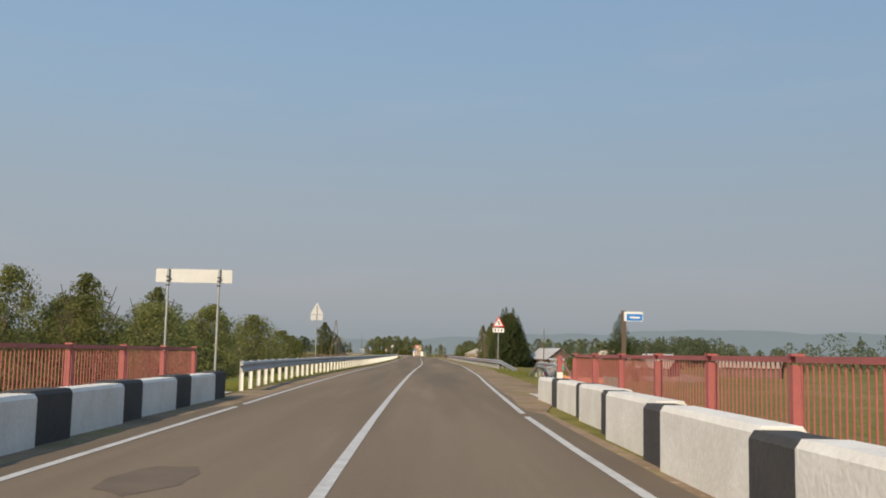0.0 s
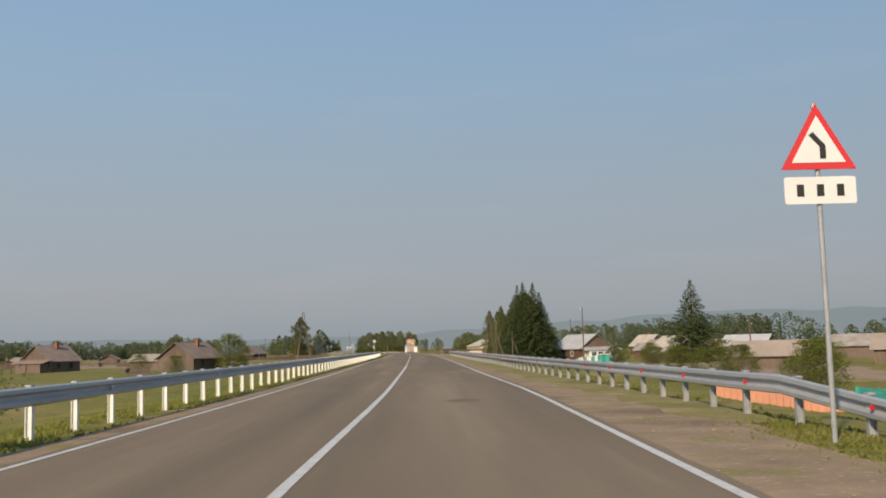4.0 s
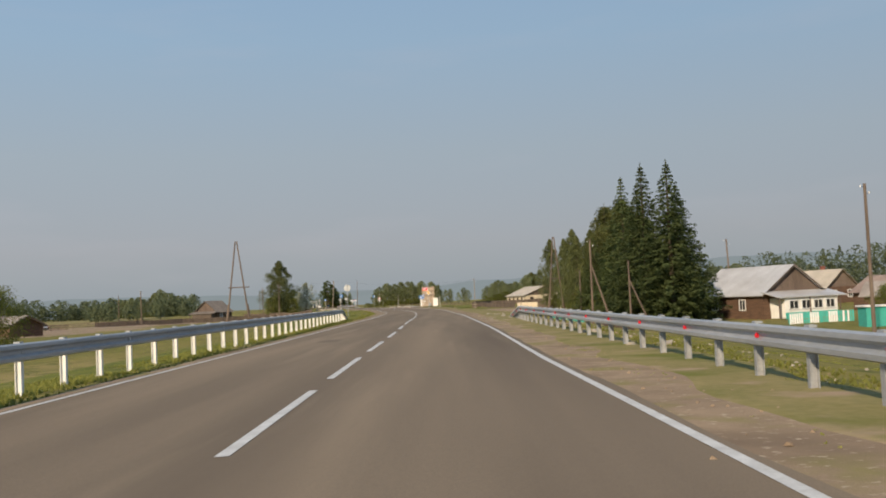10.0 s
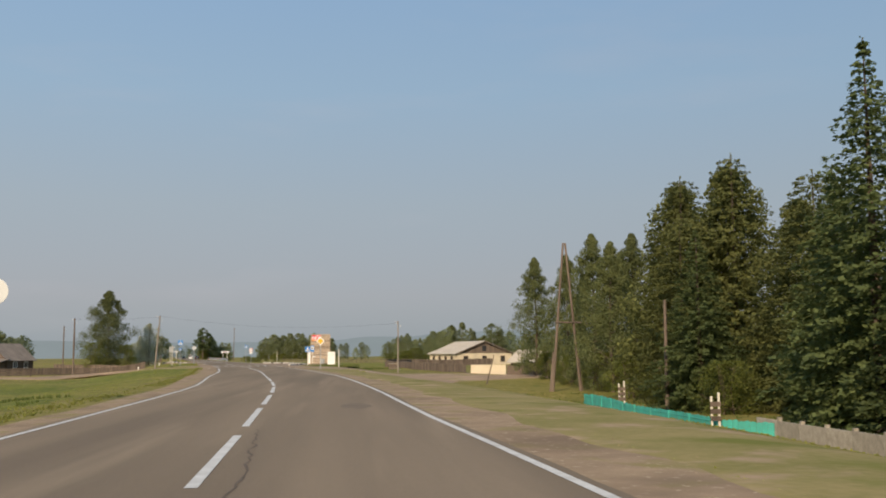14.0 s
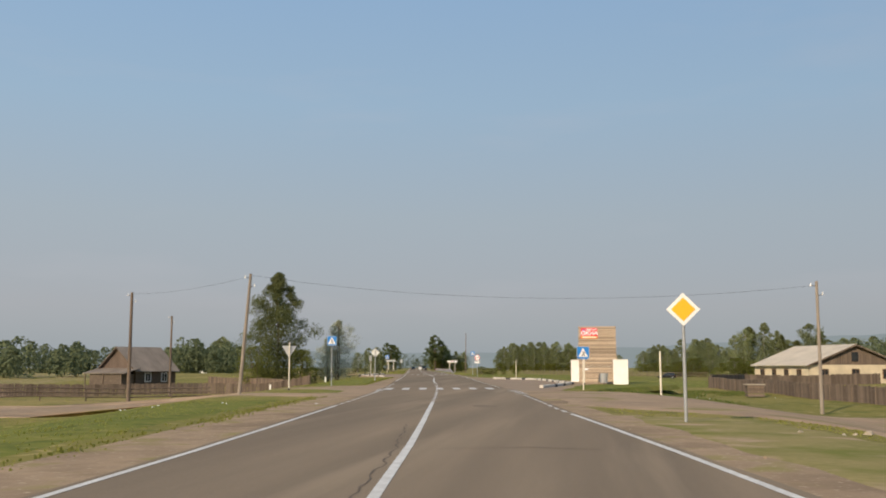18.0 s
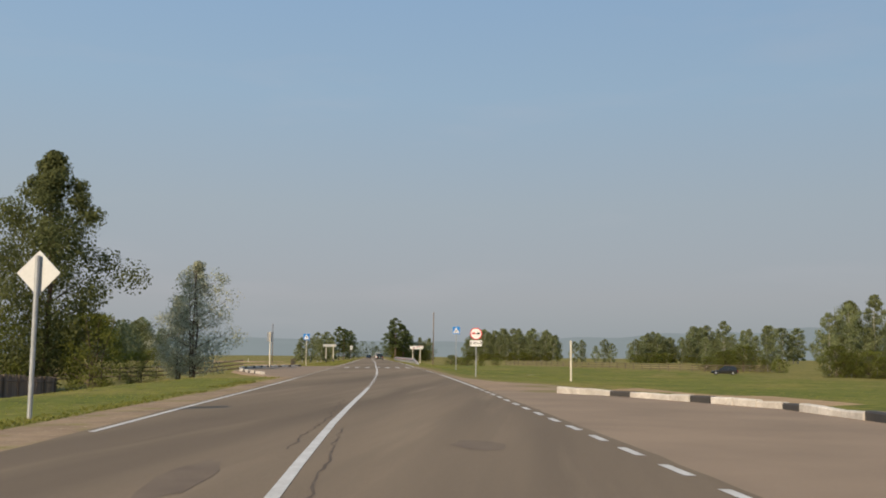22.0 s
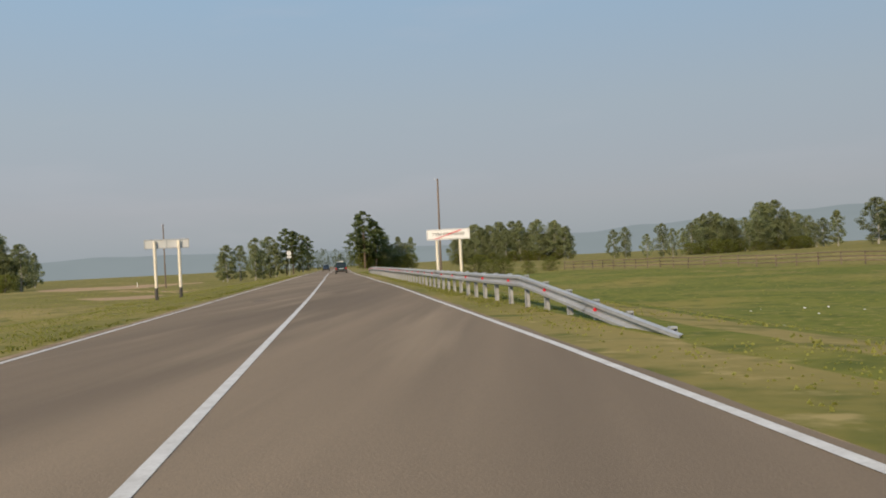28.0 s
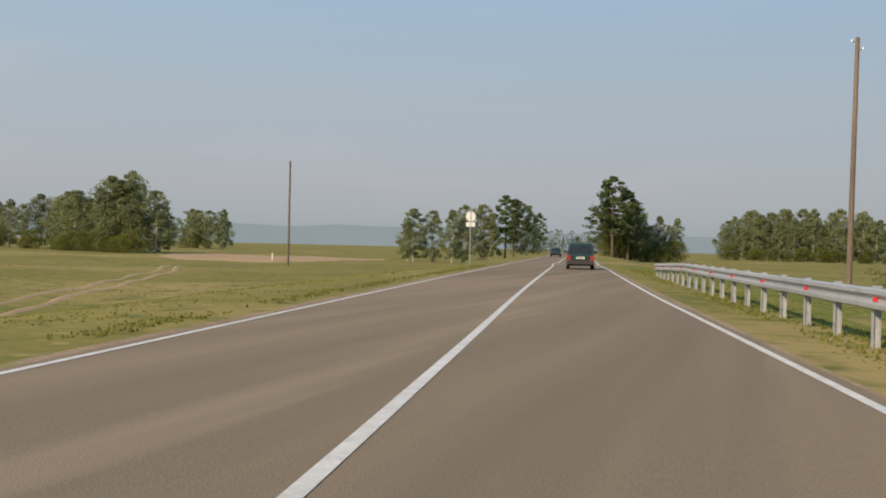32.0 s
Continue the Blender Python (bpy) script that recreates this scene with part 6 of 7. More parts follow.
# lane to the left
patch("dirt_lane", "packed brown dirt lane leaving the road", DIRT, steps(372, 399, 27), [(372, -5), (376, -9), (380, -60), (388, -60), (391, -14), (399, -5)], [(372, -1.6), (399, -1.6)], 0.03, None, 60, 0.0, 3)
patch("grass_island", "oval of short green grass between the dirt lanes", GREEN_GRASS, steps(378, 388.5, 21), [(378, -5.6), (380, -8.6), (383, -11.5), (386, -12), (388.5, -9.6)], [(378, -5.2), (380, -4.7), (382.5, -4.5), (385, -5.8), (388.5, -9.0)], 0.06, None, 12, 0.25, 31)
# bus bay on the right
patch("bus_bay", "dusty brown asphalt bus bay beside the road", BAY, steps(384, 438, 54), [(384, 4.2), (438, 4.2)], [(384, 5.5), (390, 7.4), (404, 10.2), (428, 10.4), (434, 8.4), (438, 5.0)], 0, 0.005, 3, 0.0, 4)
patch("footpath", "grey-brown trodden ground around the bus shelter", DIRT, steps(383, 428, 45), [(383, 4.4), (390, 5.6), (396, 7.6), (404, 9.8), (428, 10.0)], [(383, 6.6), (386, 7.2), (391, 8.2), (400, 10.4), (406, 12.2), (413, 13.6), (420, 14.8), (428, 12.4)], 0, -0.002, 3, 0.25, 5)
patch("verge", "short green grass round the bus shelter", GREEN_GRASS, steps(384, 428, 44), [(384, 6.2), (386, 6.8), (391, 7.8), (400, 10.0), (406, 11.8), (413, 13.2), (420, 14.4), (428, 12.0)], [(384, 7.6), (392, 11.5), (404, 18), (416, 19), (428, 14)], 0, -0.008, 6, 0.3, 35)
# second bus bay and gravel yard
patch("bus_bay", "dusty brown asphalt bus bay beside the road", BAY, steps(455, 510, 55), [(455, -5.0), (463, -8.2), (474, -10.6), (487, -11.6), (500, -9.8), (510, -4.6)], [(455, -3.6), (510, -3.8)], 0, 0.005, 3, 0.0, 6)
patch("gravel_apron", "brown gravel apron beside the road", DIRT, steps(436, 459.5, 24), [(436, 4.1), (459.5, 4.1)], [(438, 8.8), (445, 9.6), (449, 8.4), (451, 6.2), (459.5, 4.6)], 0.03, None, 16, 0.3, 7)
patch("sandy_track", "bare sandy track in the meadow", SOIL, steps(443, 455, 12), [(443, 9.6), (455, 14)], [(443, 12), (449, 22), (455, 20)], 0.06, None, 12, 1.2, 8)
for k, off in enumerate((-0.75, 0.75)):
    patch("sandy_track", "pale wheel tracks across the field", SOIL, steps(630, 700, 70), [(q, v + off - 0.3) for q, v in ((630, -14), (644, -18.7), (652, -21.5), (664, -26), (683, -32.8), (700, -40))], [(q, v + off + 0.3) for q, v in ((630, -14), (644, -18.7), (652, -21.5), (664, -26), (683, -32.8), (700, -40))], 0.05, None, 4, 0.25, 9 + k)
patch("sandy_track", "bare sandy patch in the field", SOIL, steps(603, 617, 16), [(603, -16), (610, -22), (617, -19)], [(603, -14.6), (610, -14), (617, -15.5)], 0.06, None, 10, 1.2, 11)
patch("sandy_track", "bare sandy patch in the field", SOIL, steps(548, 562, 12), [(548, -17), (555, -24), (562, -20)], [(548, -15), (555, -12), (562, -15)], 0.06, None, 10, 1.5, 12)
patch("ploughed_field", "brown ploughed strip in the fields", SOIL, steps(735, 800, 30), [(735, -56), (760, -72), (800, -86)], [(735, -44), (760, -38), (800, -36)], 0.1, None, 20, 5.0, 13)
patch("ploughed_field", "brown bare yards of the old village", DIRT, steps(290, 440, 40), [(290, -70), (306, -96), (330, -122), (380, -128), (420, -104), (440, -62)], [(290, -60), (310, -48), (340, -42), (372, -47), (400, -44), (425, -42), (440, -50)], 0.08, None, 24, 6.0, 14)
patch("ploughed_field", "brown yards between the village houses", DIRT, steps(150, 250, 40), [(150, 30), (200, 34), (250, 34)], [(150, 42), (200, 56), (250, 60)], 0.06, None, 20, 3.0, 15)
patch("meadow", "short green meadow grass", GREEN_GRASS, steps(428, 700, 136), [(428, 11), (440, 10.6), (446, 10.2), (451, 7.0), (460, 5.2), (700, 5.2)], [(428, 20), (440, 44), (520, 62), (620, 60), (700, 30)], 0.014, None, 30, 0.6, 21)
patch("meadow", "short green verge grass", GREEN_GRASS, steps(276, 374, 60), [(276, -9), (300, -18), (340, -24), (366, -22), (374, -12)], [(276, -6.4), (300, -5.8), (340, -5.6), (366, -5.6), (374, -7)], 0.014, None, 16, 0.8, 22)
patch("meadow", "short green verge grass", GREEN_GRASS, steps(40, 262, 110), [(40, -16), (262, -16)], [(40, -4.7), (262, -5.0)], 0.02, None, 18, 0.5, 23)
patch("meadow", "short green verge grass", GREEN_GRASS, steps(402, 456, 40), [(402, -9.5), (430, -12), (456, -10)], [(402, -7.2), (408, -4.9), (456, -5.3)], 0.014, None, 10, 0.5, 24)
patch("gravel_bank", "crumbling gravel along the road bank", GRAVEL, steps(86, 268, 180), [(86, 5.6), (268, 5.4)], [(86, 6.8), (200, 7.0), (235, 9.0), (255, 9.6), (268, 7.0)], 0.02, None, 6, 0.6, 16)
patch("gravel_bank", "crumbling gravel along the bend", GRAVEL, steps(266, 358, 90), [(266, 4.4), (358, 4.4)], [(266, 7.6), (285, 5.9), (330, 5.7), (358, 6.4)], 0.02, None, 6, 0.7, 17)


def kerb_line(label, pts, width, height, mat, dark_every=0):
    """Kerb stones set end to end along a line of (station, lateral)."""
    k = thing("kerb", label, "kerb", Matrix.Translation(on_road(pts[0][1], pts[0][0])))
    o = k.matrix_basis.translation
    r = random.Random(int(pts[0][0]))
    stone = Geo().prism([(-width / 2, -0.2), (width / 2, -0.2), (width / 2, height - 0.03), (width / 2 - 0.03, height), (-width / 2 + 0.03, height), (-width / 2, height - 0.03)], -0.49, 0.49, "y").mesh("kerb_stone", mat)
    dark = Geo().prism([(-width / 2, -0.2), (width / 2, -0.2), (width / 2, height - 0.03), (width / 2 - 0.03, height), (-width / 2 + 0.03, height), (-width / 2, height - 0.03)], -0.49, 0.49, "y").mesh("kerb_stone", BLACKWASH)
    n = 0
    for (a, la), (b, lb) in zip(pts, pts[1:]):
        p, q = on_road(la, a), on_road(lb, b)
        m = max(1, round((q - p).length))
        turn = math.atan2(-(q.x - p.x), q.y - p.y)
        for i in range(m):
            c = p.lerp(q, (i + 0.5) / m) - o
            n += 1
            part("kerb_stone", dark if dark_every and n % dark_every == 0 else stone, None, k, at=Matrix.Translation((c.x, c.y, r.uniform(-0.02, 0.015))) @ Matrix.Rotation(turn + r.uniform(-0.05, 0.05), 4, "Z") @ Matrix.Rotation(r.uniform(-0.03, 0.03), 4, "X") @ Matrix.Diagonal((1, (q - p).length / m, 1, 1)))
    return k


kerb_line("worn whitewashed kerb with dark stones round the bus bay", [(391, 6.5), (394.4, 7.7), (398.6, 8.8), (404, 10.3), (416, 10.5), (428, 10.4), (433, 8.6), (437.5, 6.6)], 0.22, 0.18, KERB, 4)
kerb_line("black and white kerb round the far bus bay", [(461, -6.8), (463, -7.4), (471, -9.6), (484, -11.5), (493.7, -10.4), (504, -8.0)], 0.22, 0.16, KERB, 3)

# ---------------- bus shelter ----------------
sh = thing("bus_shelter", "A-shaped bus shelter clad in raw horizontal boards", "bus shelter", Matrix.Translation((-1.85, 408.1, -0.28)))
HALF, DEEP, HIGH = 1.45, 2.5, 4.75
lath = {}
rs = random.Random(5)
# rear slope and inner parts get darker boards, shade put into their colour
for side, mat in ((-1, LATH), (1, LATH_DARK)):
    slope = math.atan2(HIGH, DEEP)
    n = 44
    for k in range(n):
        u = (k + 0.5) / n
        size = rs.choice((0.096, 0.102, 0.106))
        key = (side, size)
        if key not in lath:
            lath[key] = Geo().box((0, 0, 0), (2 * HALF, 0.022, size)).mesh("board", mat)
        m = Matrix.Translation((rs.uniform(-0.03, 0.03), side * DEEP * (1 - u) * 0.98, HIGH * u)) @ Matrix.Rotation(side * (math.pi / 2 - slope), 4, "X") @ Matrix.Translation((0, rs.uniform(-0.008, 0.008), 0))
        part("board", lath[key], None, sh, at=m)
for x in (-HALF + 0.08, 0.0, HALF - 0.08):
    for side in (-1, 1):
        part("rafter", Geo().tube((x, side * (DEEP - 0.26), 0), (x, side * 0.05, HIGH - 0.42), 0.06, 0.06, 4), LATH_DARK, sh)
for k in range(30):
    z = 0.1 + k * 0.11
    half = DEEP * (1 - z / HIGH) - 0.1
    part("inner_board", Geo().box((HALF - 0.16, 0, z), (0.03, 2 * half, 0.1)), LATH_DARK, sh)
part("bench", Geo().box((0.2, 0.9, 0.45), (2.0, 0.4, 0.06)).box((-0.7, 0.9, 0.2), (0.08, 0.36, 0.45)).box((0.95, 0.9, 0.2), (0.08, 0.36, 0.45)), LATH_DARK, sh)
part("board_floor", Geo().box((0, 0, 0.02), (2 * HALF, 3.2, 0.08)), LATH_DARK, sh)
# printed poster on the front slope
slope = math.atan2(HIGH, DEEP)
ps = tagged(new("poster"), "red advertising poster with white lettering on the shelter", "poster")
ps.matrix_basis = Matrix.Translation((-1.85 - 0.62, 408.1 - DEEP * 0.115 - 0.05, -0.28 + HIGH * 0.885)) @ Matrix.Rotation(-(math.pi / 2 - slope), 4, "X")
layer("sheet", rounded(1.3, 0.95, 0.01, 0), -0.012, SIGN_RED, ps, thick=0.01)
layer("yellow_strip", [(-0.6, -0.45), (0.6, -0.45), (0.6, -0.29), (-0.6, -0.29)], -0.020, SIGN_YELLOW, ps)
for k in range(6):
    layer("print_bar", [(-0.5 + 0.18 * k, -0.42), (-0.38 + 0.18 * k, -0.42), (-0.38 + 0.18 * k, -0.32), (-0.5 + 0.18 * k, -0.32)], -0.025, SIGN_WHITE, ps)
lettering("ОКНА", 0.46, 0.03, -0.022, -0.02, SIGN_WHITE, ps, 0.012, 1.0)
lettering("БЕЛЫЕ", 0.22, 0.18, -0.022, 0.31, SIGN_WHITE, ps, 0.004, 1.0)
for q in ([(-0.55, 0.32), (-0.45, 0.2), (-0.4, 0.23), (-0.5, 0.36)], [(-0.45, 0.2), (-0.3, 0.38), (-0.26, 0.36), (-0.42, 0.17)]):
    layer("tick_mark", q, -0.022, SIGN_BLUE, ps)
nb = tagged(new("notice"), "small pale paper notices pinned to the shelter boards", "notice")
nb.matrix_basis = Matrix.Translation((-1.85 - 0.9, 408.1 - DEEP * 0.71 - 0.05, -0.28 + HIGH * 0.29)) @ Matrix.Rotation(-(math.pi / 2 - slope), 4, "X")
layer("sheet", rounded(0.3, 0.14, 0.01, 0.02), -0.012, SIGN_WHITE, nb, thick=0.01)
# added drum in place of a dark spot that is the shelter's shadow
bn = thing("litter_bin", "small grey steel drum added where the shelter's shadow lies", "bin", Matrix.Translation((-1.45, 404.6, -0.02)))
part("drum", Geo().tube((0, 0, 0.15), (0, 0, 0.85), 0.28, 0.3, 12), POST_GREY, bn)
part("leg", Geo().box((0, 0, 0.05), (0.08, 0.3, 0.3)), SIGN_BLACK, bn)
for x0, x1, y, z0 in ((-4.03, -0.4, 418.0, -0.22), (-0.74, 0.36, 405.0, -0.3)):
    w = thing("wing_wall", "whitewashed concrete wing wall beside the shelter", "wall", Matrix.Translation(((x0 + x1) / 2, y, z0)), "wing walls")
    part("slab", Geo().box((0, 0, 0.95), (x1 - x0, 0.22, 2.3)), WHITE_WALL, w)
    part("coping", Geo().box((0, 0, 2.12), (x1 - x0 + 0.06, 0.28, 0.06)), WHITE_WALL, w)

# ---------------- vehicles ----------------
CAR_GREEN = material("dark_green_car_paint", (0.012, 0.035, 0.032), (0.016, 0.042, 0.038), 1, 10, 0.22, 0.2, coat=0.8)
CAR_DARK = material("black_car_paint", (0.012, 0.012, 0.015), (0.02, 0.02, 0.022), 1, 10, 0.22, 0.2, coat=0.8)
CAR_WHITE = material("white_car_paint", (0.72, 0.72, 0.70), (0.62, 0.62, 0.6), 1, 10, 0.3, 0.0, coat=0.6)
RUBBER = material("tyre_rubber", (0.02, 0.02, 0.02), (0.03, 0.03, 0.03), 5, 30, 0.9)
RIM = material("alloy_rim", (0.35, 0.36, 0.37), (0.25, 0.25, 0.26), 5, 30, 0.4, 0.7)
TAIL_RED = material("red_tail_lamp_glass", (0.36, 0.03, 0.03), (0.26, 0.02, 0.02), 5, 30, 0.2)
CAR_GLASS = material("tinted_car_glass", (0.012, 0.016, 0.018), (0.02, 0.024, 0.026), 3, 10, 0.06)
TRIM = material("black_plastic_trim", (0.018, 0.018, 0.019), (0.03, 0.03, 0.03), 5, 30, 0.6)


def car(label, paint, x, y, z, turn, length=4.6, width=1.76, height=1.66, van=False):
    """Tail towards local -y."""
    c = thing("car", label, "car", Matrix.Translation((x, y, z)) @ Matrix.Rotation(turn, 4, "Z"))
    hl, hw = length / 2, width / 2

    def ring(yy, w, z0, z1, r):
        pts = [(-w, z0 + r * 0.5), (-w + r * 0.4, z0), (w - r * 0.4, z0), (w, z0 + r * 0.5), (w, z1 - r), (w - r * 0.45, z1 - r * 0.2), (w - r * 1.3, z1), (-w + r * 1.3, z1), (-w + r * 0.45, z1 - r * 0.2), (-w, z1 - r)]
        return lambda a, b, yy=yy, pts=pts: (pts[int(a)][0], yy, pts[int(a)][1])

    belt = height * 0.60
    rows = [(-hl, 0.86, 0.36, belt - 0.14), (-hl + 0.08, 0.95, 0.28, belt - 0.03), (-hl + 0.4, 1.0, 0.22, belt), (-hl * 0.3, 1.0, 0.2, belt + 0.02), (hl * 0.3, 1.0, 0.2, belt - 0.02), (hl * 0.52, 0.99, 0.2, belt - 0.1), (hl - 0.3, 0.94, 0.24, belt - 0.26), (hl, 0.8, 0.34, belt - 0.42)]
    if van:
        rows = [(-hl, 0.94, 0.3, belt), (-hl + 0.1, 1.0, 0.24, belt), (hl * 0.6, 1.0, 0.22, belt), (hl - 0.3, 0.95, 0.24, belt - 0.2), (hl, 0.85, 0.34, belt - 0.4)]
    body = Geo().sweep([(i, 0) for i in range(10)], [ring(yy, hw * k, z0, z1, 0.16) for yy, k, z0, z1 in rows], closed=True)
    n = len(rows)
    body.f += [tuple(range(9, -1, -1)), tuple(range((n - 1) * 10, n * 10))]
    bd = part("body", body, paint, c, smooth=False)
    # cabin
    back, front = -hl + (0.10 if not van else 0.04), hl * (0.42 if not van else 0.72)
    top = [(back + 0.28, height - 0.03), (front - 0.75, height - 0.02)] if not van else [(back + 0.06, height), (front - 0.4, height - 0.03)]
    tw, bw = hw * 0.78, hw * 0.97
    z0 = belt - 0.06
    cab = Geo()
    cab.add([(-bw, back, z0), (bw, back, z0), (bw, front, z0), (-bw, front, z0), (-tw, top[0][0], top[0][1] - 0.06), (tw, top[0][0], top[0][1] - 0.06), (tw, top[1][0], top[1][1] - 0.06), (-tw, top[1][0], top[1][1] - 0.06),
             (-tw * 0.92, top[0][0] + 0.08, height), (tw * 0.92, top[0][0] + 0.08, height), (tw * 0.92, top[1][0] - 0.1, height), (-tw * 0.92, top[1][0] - 0.1, height)],
            [(0, 1, 5, 4), (1, 2, 6, 5), (2, 3, 7, 6), (3, 0, 4, 7), (4, 5, 9, 8), (5, 6, 10, 9), (6, 7, 11, 10), (7, 4, 8, 11), (8, 9, 10, 11)])
    cb = part("cabin", cab, paint, c)

    def pane(name, q, off):
        q = [Vector(p) for p in q]
        nrm = (q[1] - q[0]).cross(q[3] - q[0]).normalized()
        mid_ = sum(q, Vector()) / 4
        a = [mid_ + (p - mid_) * 0.86 + nrm * off for p in q]
        part(name, Geo().add(a + [p - nrm * (off + 0.01) for p in a], [(0, 1, 2, 3), (4, 7, 6, 5), (0, 4, 5, 1), (1, 5, 6, 2), (2, 6, 7, 3), (3, 7, 4, 0)]), CAR_GLASS, cb, "dark tinted glass")

    V = [Vector(p) for p in cab.v]
    pane("rear_window", (V[0], V[1], V[5], V[4]), 0.012)
    pane("windscreen", (V[2], V[3], V[7], V[6]), 0.012)
    for a, b, e, d in ((V[1], V[2], V[6], V[5]), (V[3], V[0], V[4], V[7])):
        for k in range(2 if not van else 3):
            m = 2 if not van else 3
            pane("side_window", (a.lerp(b, k / m), a.lerp(b, (k + 1) / m), d.lerp(e, (k + 1) / m), d.lerp(e, k / m)), 0.012)
    part("rear_bumper", Geo().box((0, -hl - 0.02, 0.46), (width * 0.94, 0.2, 0.24)), TRIM if not van else paint, c)
    part("front_bumper", Geo().box((0, hl - 0.02, 0.44), (width * 0.86, 0.2, 0.22)), paint, c)
    for sx in (-1, 1):
        part("tail_lamp", Geo().box((sx * hw * 0.82, -hl + 0.015, belt - 0.28), (0.2, 0.09, 0.36)), TAIL_RED, c, "red tail lamp")
        part("headlight", Geo().box((sx * hw * 0.6, hl - 0.06, belt - 0.5), (0.34, 0.1, 0.16)), SIGN_WHITE, c, "clear headlight")
        part("mirror", Geo().box((sx * (hw + 0.1), front - 0.55, belt + 0.1), (0.2, 0.1, 0.15)), TRIM, c)
        for yy in (-hl * 0.62, hl * 0.64):
            wh = part("wheel", Geo().tube((sx * (hw - 0.2), yy, 0.33), (sx * (hw + 0.005), yy, 0.33), 0.33, 0.33, 20), RUBBER, c, "black tyre")
            part("rim", Geo().tube((sx * (hw - 0.02), yy, 0.33), (sx * (hw + 0.015), yy, 0.33), 0.2, 0.18, 14), RIM, wh, "grey alloy rim")
    part("number_plate", Geo().box((0, -hl - 0.005, belt - 0.26), (0.52, 0.02, 0.12)), SIGN_WHITE, c, "white plate with dark print")
    part("plate_bar", Geo().box((0, -hl - 0.018, belt - 0.26), (0.4, 0.006, 0.05)), SIGN_BLACK, c)
    if not van:
        for sx in (-1, 1):
            part("roof_rail", Geo().tube((sx * tw * 0.86, top[0][0] + 0.2, height + 0.03), (sx * tw * 0.86, top[1][0] - 0.2, height + 0.03), 0.02, 0.02, 6), TRIM, c)
    return c


def on_lane(lat, y):
    p = on_road(lat, y, 0.012)
    return p.x, p.y, p.z, heading(y)


car("dark green estate car with tinted rear glass", CAR_GREEN, *on_lane(1.95, 675))
car("black saloon car coming the other way", CAR_DARK, *(on_lane(-1.8, 775)[:3]), heading(775) + math.pi, 4.4, 1.72, 1.45)
car("white van far ahead on the road", CAR_WHITE, *on_lane(1.75, 782), 5.0, 1.9, 2.2, True)
car("black car parked in the meadow", CAR_DARK, 17.3, 575.4, ground(17.3, 575.4), 1.45, 4.4, 1.72, 1.45)
car("white car parked in a village yard", CAR_WHITE, -78, 372, ground(-78, 372) + 0.05, 1.2, 4.2, 1.68, 1.45)
car("white car far off in the fields", CAR_WHITE, -150, 700, ground(-150, 700) + 0.05, 1.5, 4.2, 1.68, 1.45)

# ---------------- stones, litter and grass ----------------
def rubble(name, label, mat, spots, seed, low, high):
    r, g = random.Random(seed), Geo()
    for x, y, spread_, count in spots:
        for k in range(count):
            px, py = x + r.gauss(0, spread_), y + r.gauss(0, spread_)
            q = r.uniform(low, high)
            pts = [Vector((r.uniform(-1, 1), r.uniform(-1, 1), 0)) * q * 0.3 + Vector(d) * q * r.uniform(0.7, 1.1) for d in ((-1, -0.6, 0), (0.4, -1, 0), (1, 0.3, 0), (-0.2, 0.9, 0), (-0.3, -0.4, 0.7), (0.5, 0.1, 0.6))]
            z = ground(px, py)
            g.add([p + Vector((px, py, z + 0.02)) for p in pts], [(0, 1, 4), (1, 2, 5), (1, 5, 4), (2, 3, 5), (3, 0, 4), (3, 4, 5), (0, 3, 2, 1)])
    return tagged(part(name, g, mat), label, "rubble", kind="stuff")


spots = [(on_road(7.6, y).x, y, 0.7, 16) for y in range(100, 262, 4)] + [(on_road(8.8, y).x, y, 0.9, 14) for y in range(228, 258, 4)] + [(on_road(6.3, y).x, y, 0.7, 26) for y in range(224, 250)]
rubble("gravel_stones", "loose pale stones along the crumbling road bank", STONE, spots, 3, 0.012, 0.05)
rubble("broken_blocks", "pale broken concrete lumps in the grass", STONE, [(-15.6, 552.4, 0.7, 16), (13.0, 274, 0.8, 5), (15, 322, 0.5, 5), (3.6, 351, 1.2, 10), (5, 349, 1.2, 6)], 4, 0.05, 0.16)
rubble("boulders", "pile of pale yellowish lumps past the rail end", STONE, [(6.8, 254.8, 0.3, 6), (7.6, 254.0, 0.4, 4), (6.2, 256.2, 0.3, 3)] + [(on_road(6.9, y).x, y, 0.45, 3) for y in (150, 154, 158, 168, 173, 176, 179.5, 186, 203, 212, 234, 240, 246)], 14, 0.08, 0.22)
rubble("gravel_clods", "coarse tan clods scattered along the shoulder", GRAVEL, [(on_road(6.0, y).x, y, 0.75, 22) for y in range(88, 264, 2)] + [(on_road(6.4, y).x, y, 0.6, 10) for y in range(264, 356, 2)] + [(on_road(5.4, y).x, y, 0.5, 8) for y in range(34, 88, 2)], 15, 0.012, 0.045)
rubble("litter", "scattered white litter in the grass", SIGN_WHITE, [(16, 300, 3, 12), (11, 332, 2.5, 6), (-19, 362, 3, 8), (9, 396, 2, 6), (-18, 545, 3, 4), (-20, 570, 3, 6), (-22, 552, 3, 4)], 5, 0.03, 0.07)


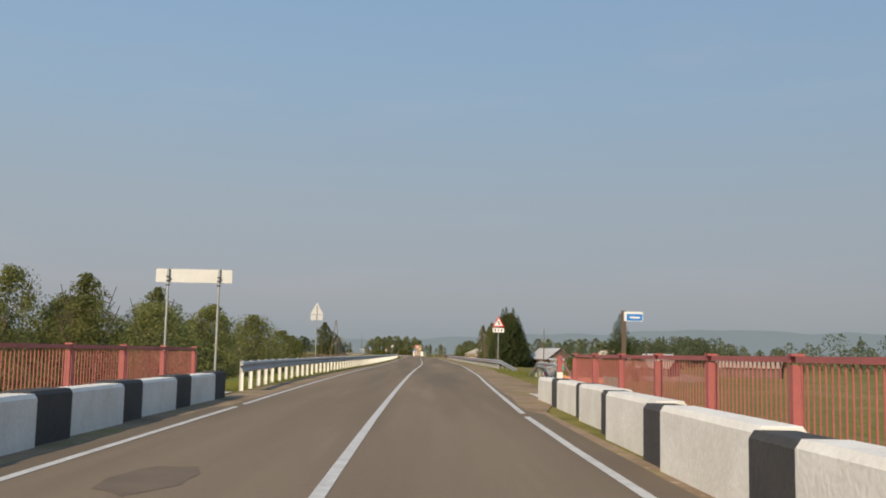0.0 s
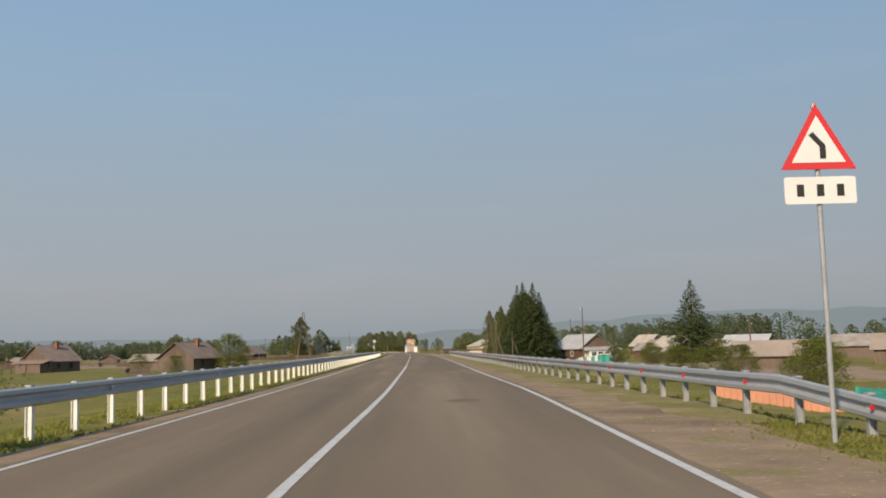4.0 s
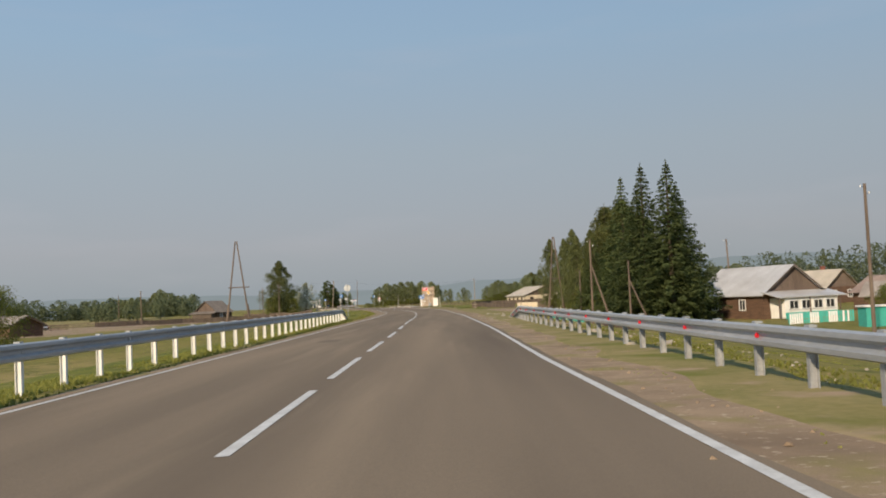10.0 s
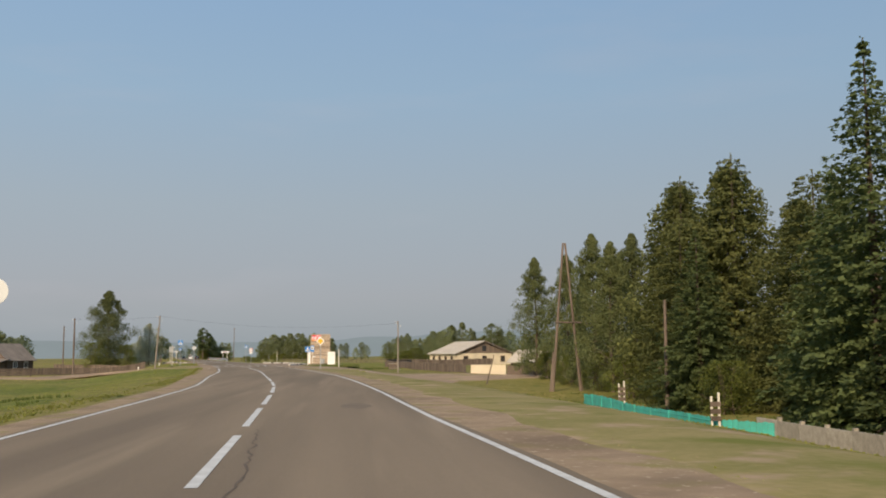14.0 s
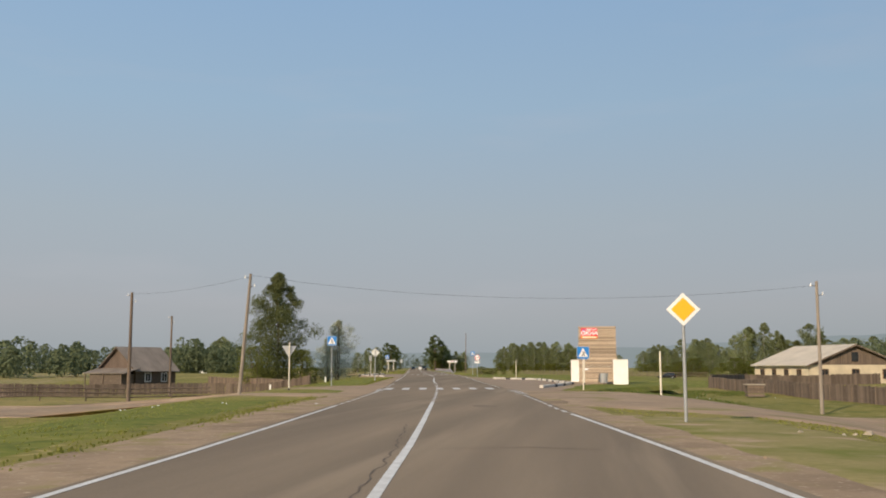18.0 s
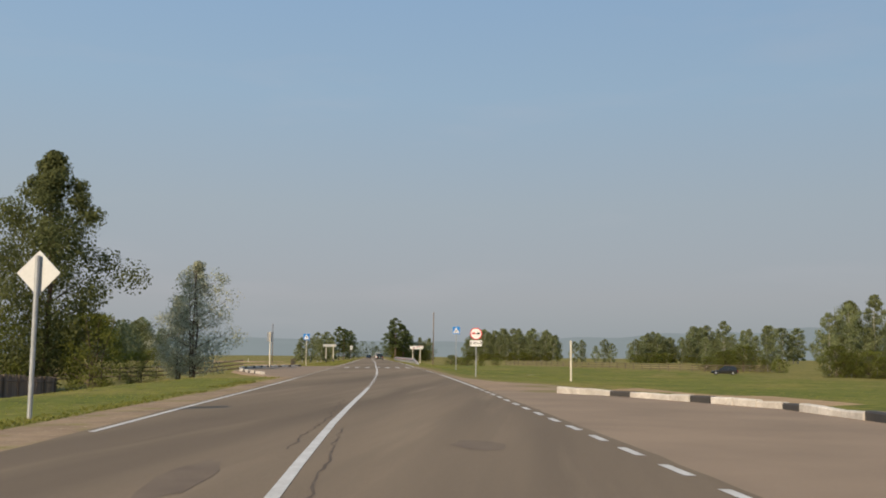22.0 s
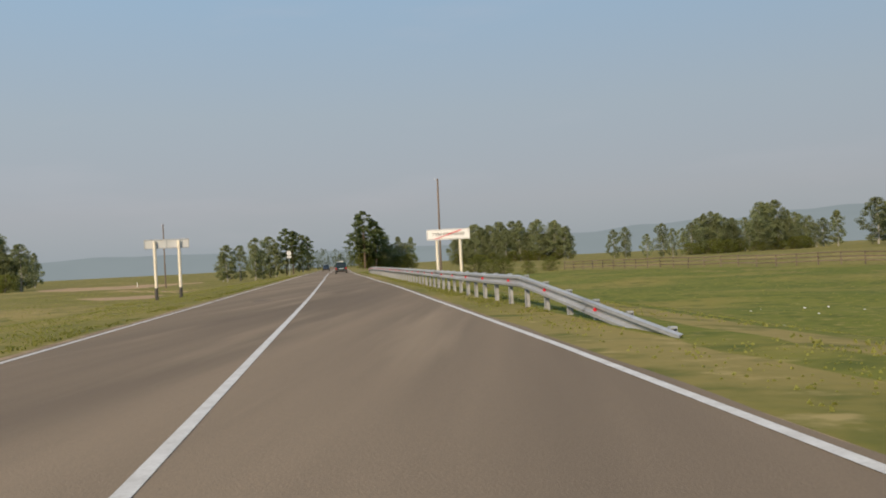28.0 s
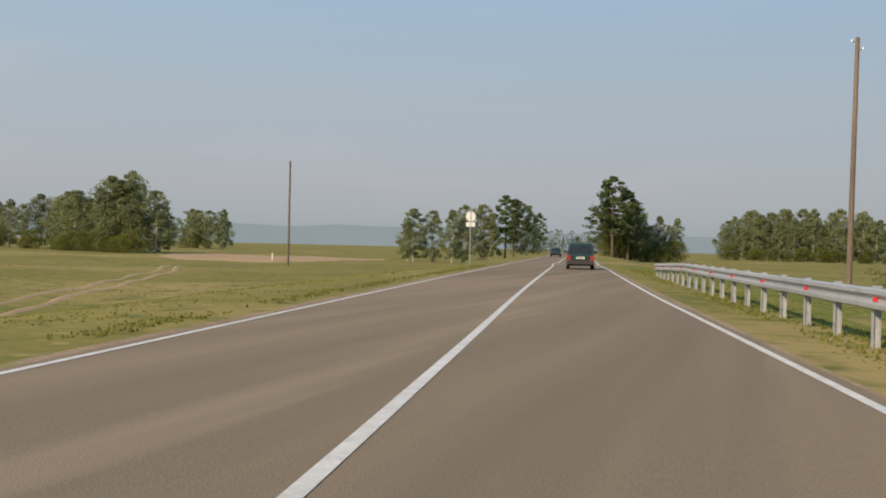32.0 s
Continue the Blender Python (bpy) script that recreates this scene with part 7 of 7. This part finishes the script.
def tufts(name, label, mat, areas, seed, low, high):
    """Grass tufts: three thin bent blades each."""
    r, g = random.Random(seed), Geo()
    vs, fs = g.v, g.f
    for (y0, y1, l0, l1, count) in areas:
        for k in range(int(count * 2.2)):
            y = r.uniform(y0, y1)
            u = r.random()
            x = mid(y) + l0 + (l1 - l0) * u
            bare = noise.noise(Vector((x * 0.55, y * 0.22, 7))) + 0.5 * noise.noise(Vector((x * 1.7, y * 1.1, 2)))
            if bare < r.uniform(-0.35, 0.25):
                continue
            z = ground(x, y) - 0.01
            h = r.uniform(low, high) * (0.7 + 0.6 * abs(noise.noise(Vector((x * 0.3, y * 0.3, 3)))))
            for b in range(4):
                a = r.uniform(0, 6.283)
                c, s_ = math.cos(a), math.sin(a)
                w, q = 0.018 + 0.02 * r.random(), h * r.uniform(0.25, 0.7)
                n = len(vs)
                vs += [(x - s_ * w, y + c * w, z), (x + s_ * w, y - c * w, z), (x + c * q, y + s_ * q, z + h * r.uniform(0.7, 1.1))]
                fs.append((n, n + 1, n + 2))
    return tagged(part(name, g, mat), label, "grass", kind="stuff")


tufts("verge_grass", "short green and dry grass along the road verges", BLADE,
      [(34, 270, -9, -4.9, 9000), (34, 90, 5.4, 10, 3200), (88, 262, 4.9, 6.9, 3600), (262, 330, 5.2, 7.5, 1500), (60, 250, 7.0, 11, 5200), (262, 356, 6.2, 14, 5200), (268, 372, -13, -4.8, 6500), (400, 455, -11, -5.2, 4200), (440, 545, 6.5, 18, 6000), (510, 680, -12, -4.9, 12000), (510, 690, 4.9, 13, 12000), (352, 372, 5.6, 14, 1800), (386, 404, 9.5, 16, 1600)], 8, 0.02, 0.065)
tufts("tall_verge_grass", "ragged taller grass at the edge of the shoulder and under the guard rails", BLADE,
      [(32, 266, -6.4, -4.55, 14000), (64, 88, 5.6, 8.0, 1500), (86, 262, 6.5, 8.2, 7000), (268, 372, -5.6, -4.8, 1500), (406, 455, -5.9, -5.1, 1000), (512, 680, -5.4, -4.7, 3500), (550, 680, 5.2, 6.8, 4500)], 18, 0.03, 0.11)
tufts("bank_grass", "thick grass round the feet of the white rail posts", BLADE,
      [(32, 262, -6.1, -5.0, 11000)], 28, 0.07, 0.16)
tufts("meadow_tufts", "uneven taller grass in the meadows", BLADE,
      [(60, 270, -24, -9, 5000), (262, 380, -34, -13, 5000), (430, 560, 14, 50, 7000), (520, 690, -46, -12, 9000), (540, 700, 13, 40, 5000), (60, 260, 11, 20, 4000), (400, 500, -30, -11, 4000)], 9, 0.03, 0.09)
tufts("ragged_weeds", "dark ragged weeds at the foot of the fence and shelter", WEED,
      [(402, 412, 17.5, 24, 900), (384, 402, 10, 17, 900), (300, 340, 20.5, 27, 900), (286, 292, -9.5, -6.5, 300)], 10, 0.08, 0.24)

# trees that were modelled but stand nowhere in this place
for src in FIRS + CONES + BIRCHES + LARCHES + POPLARS + SILVERS + WILLOWS + SCRUB + PINES:
    if src.name not in USED:
        for o in (*src.children, src):
            bpy.data.objects.remove(o)
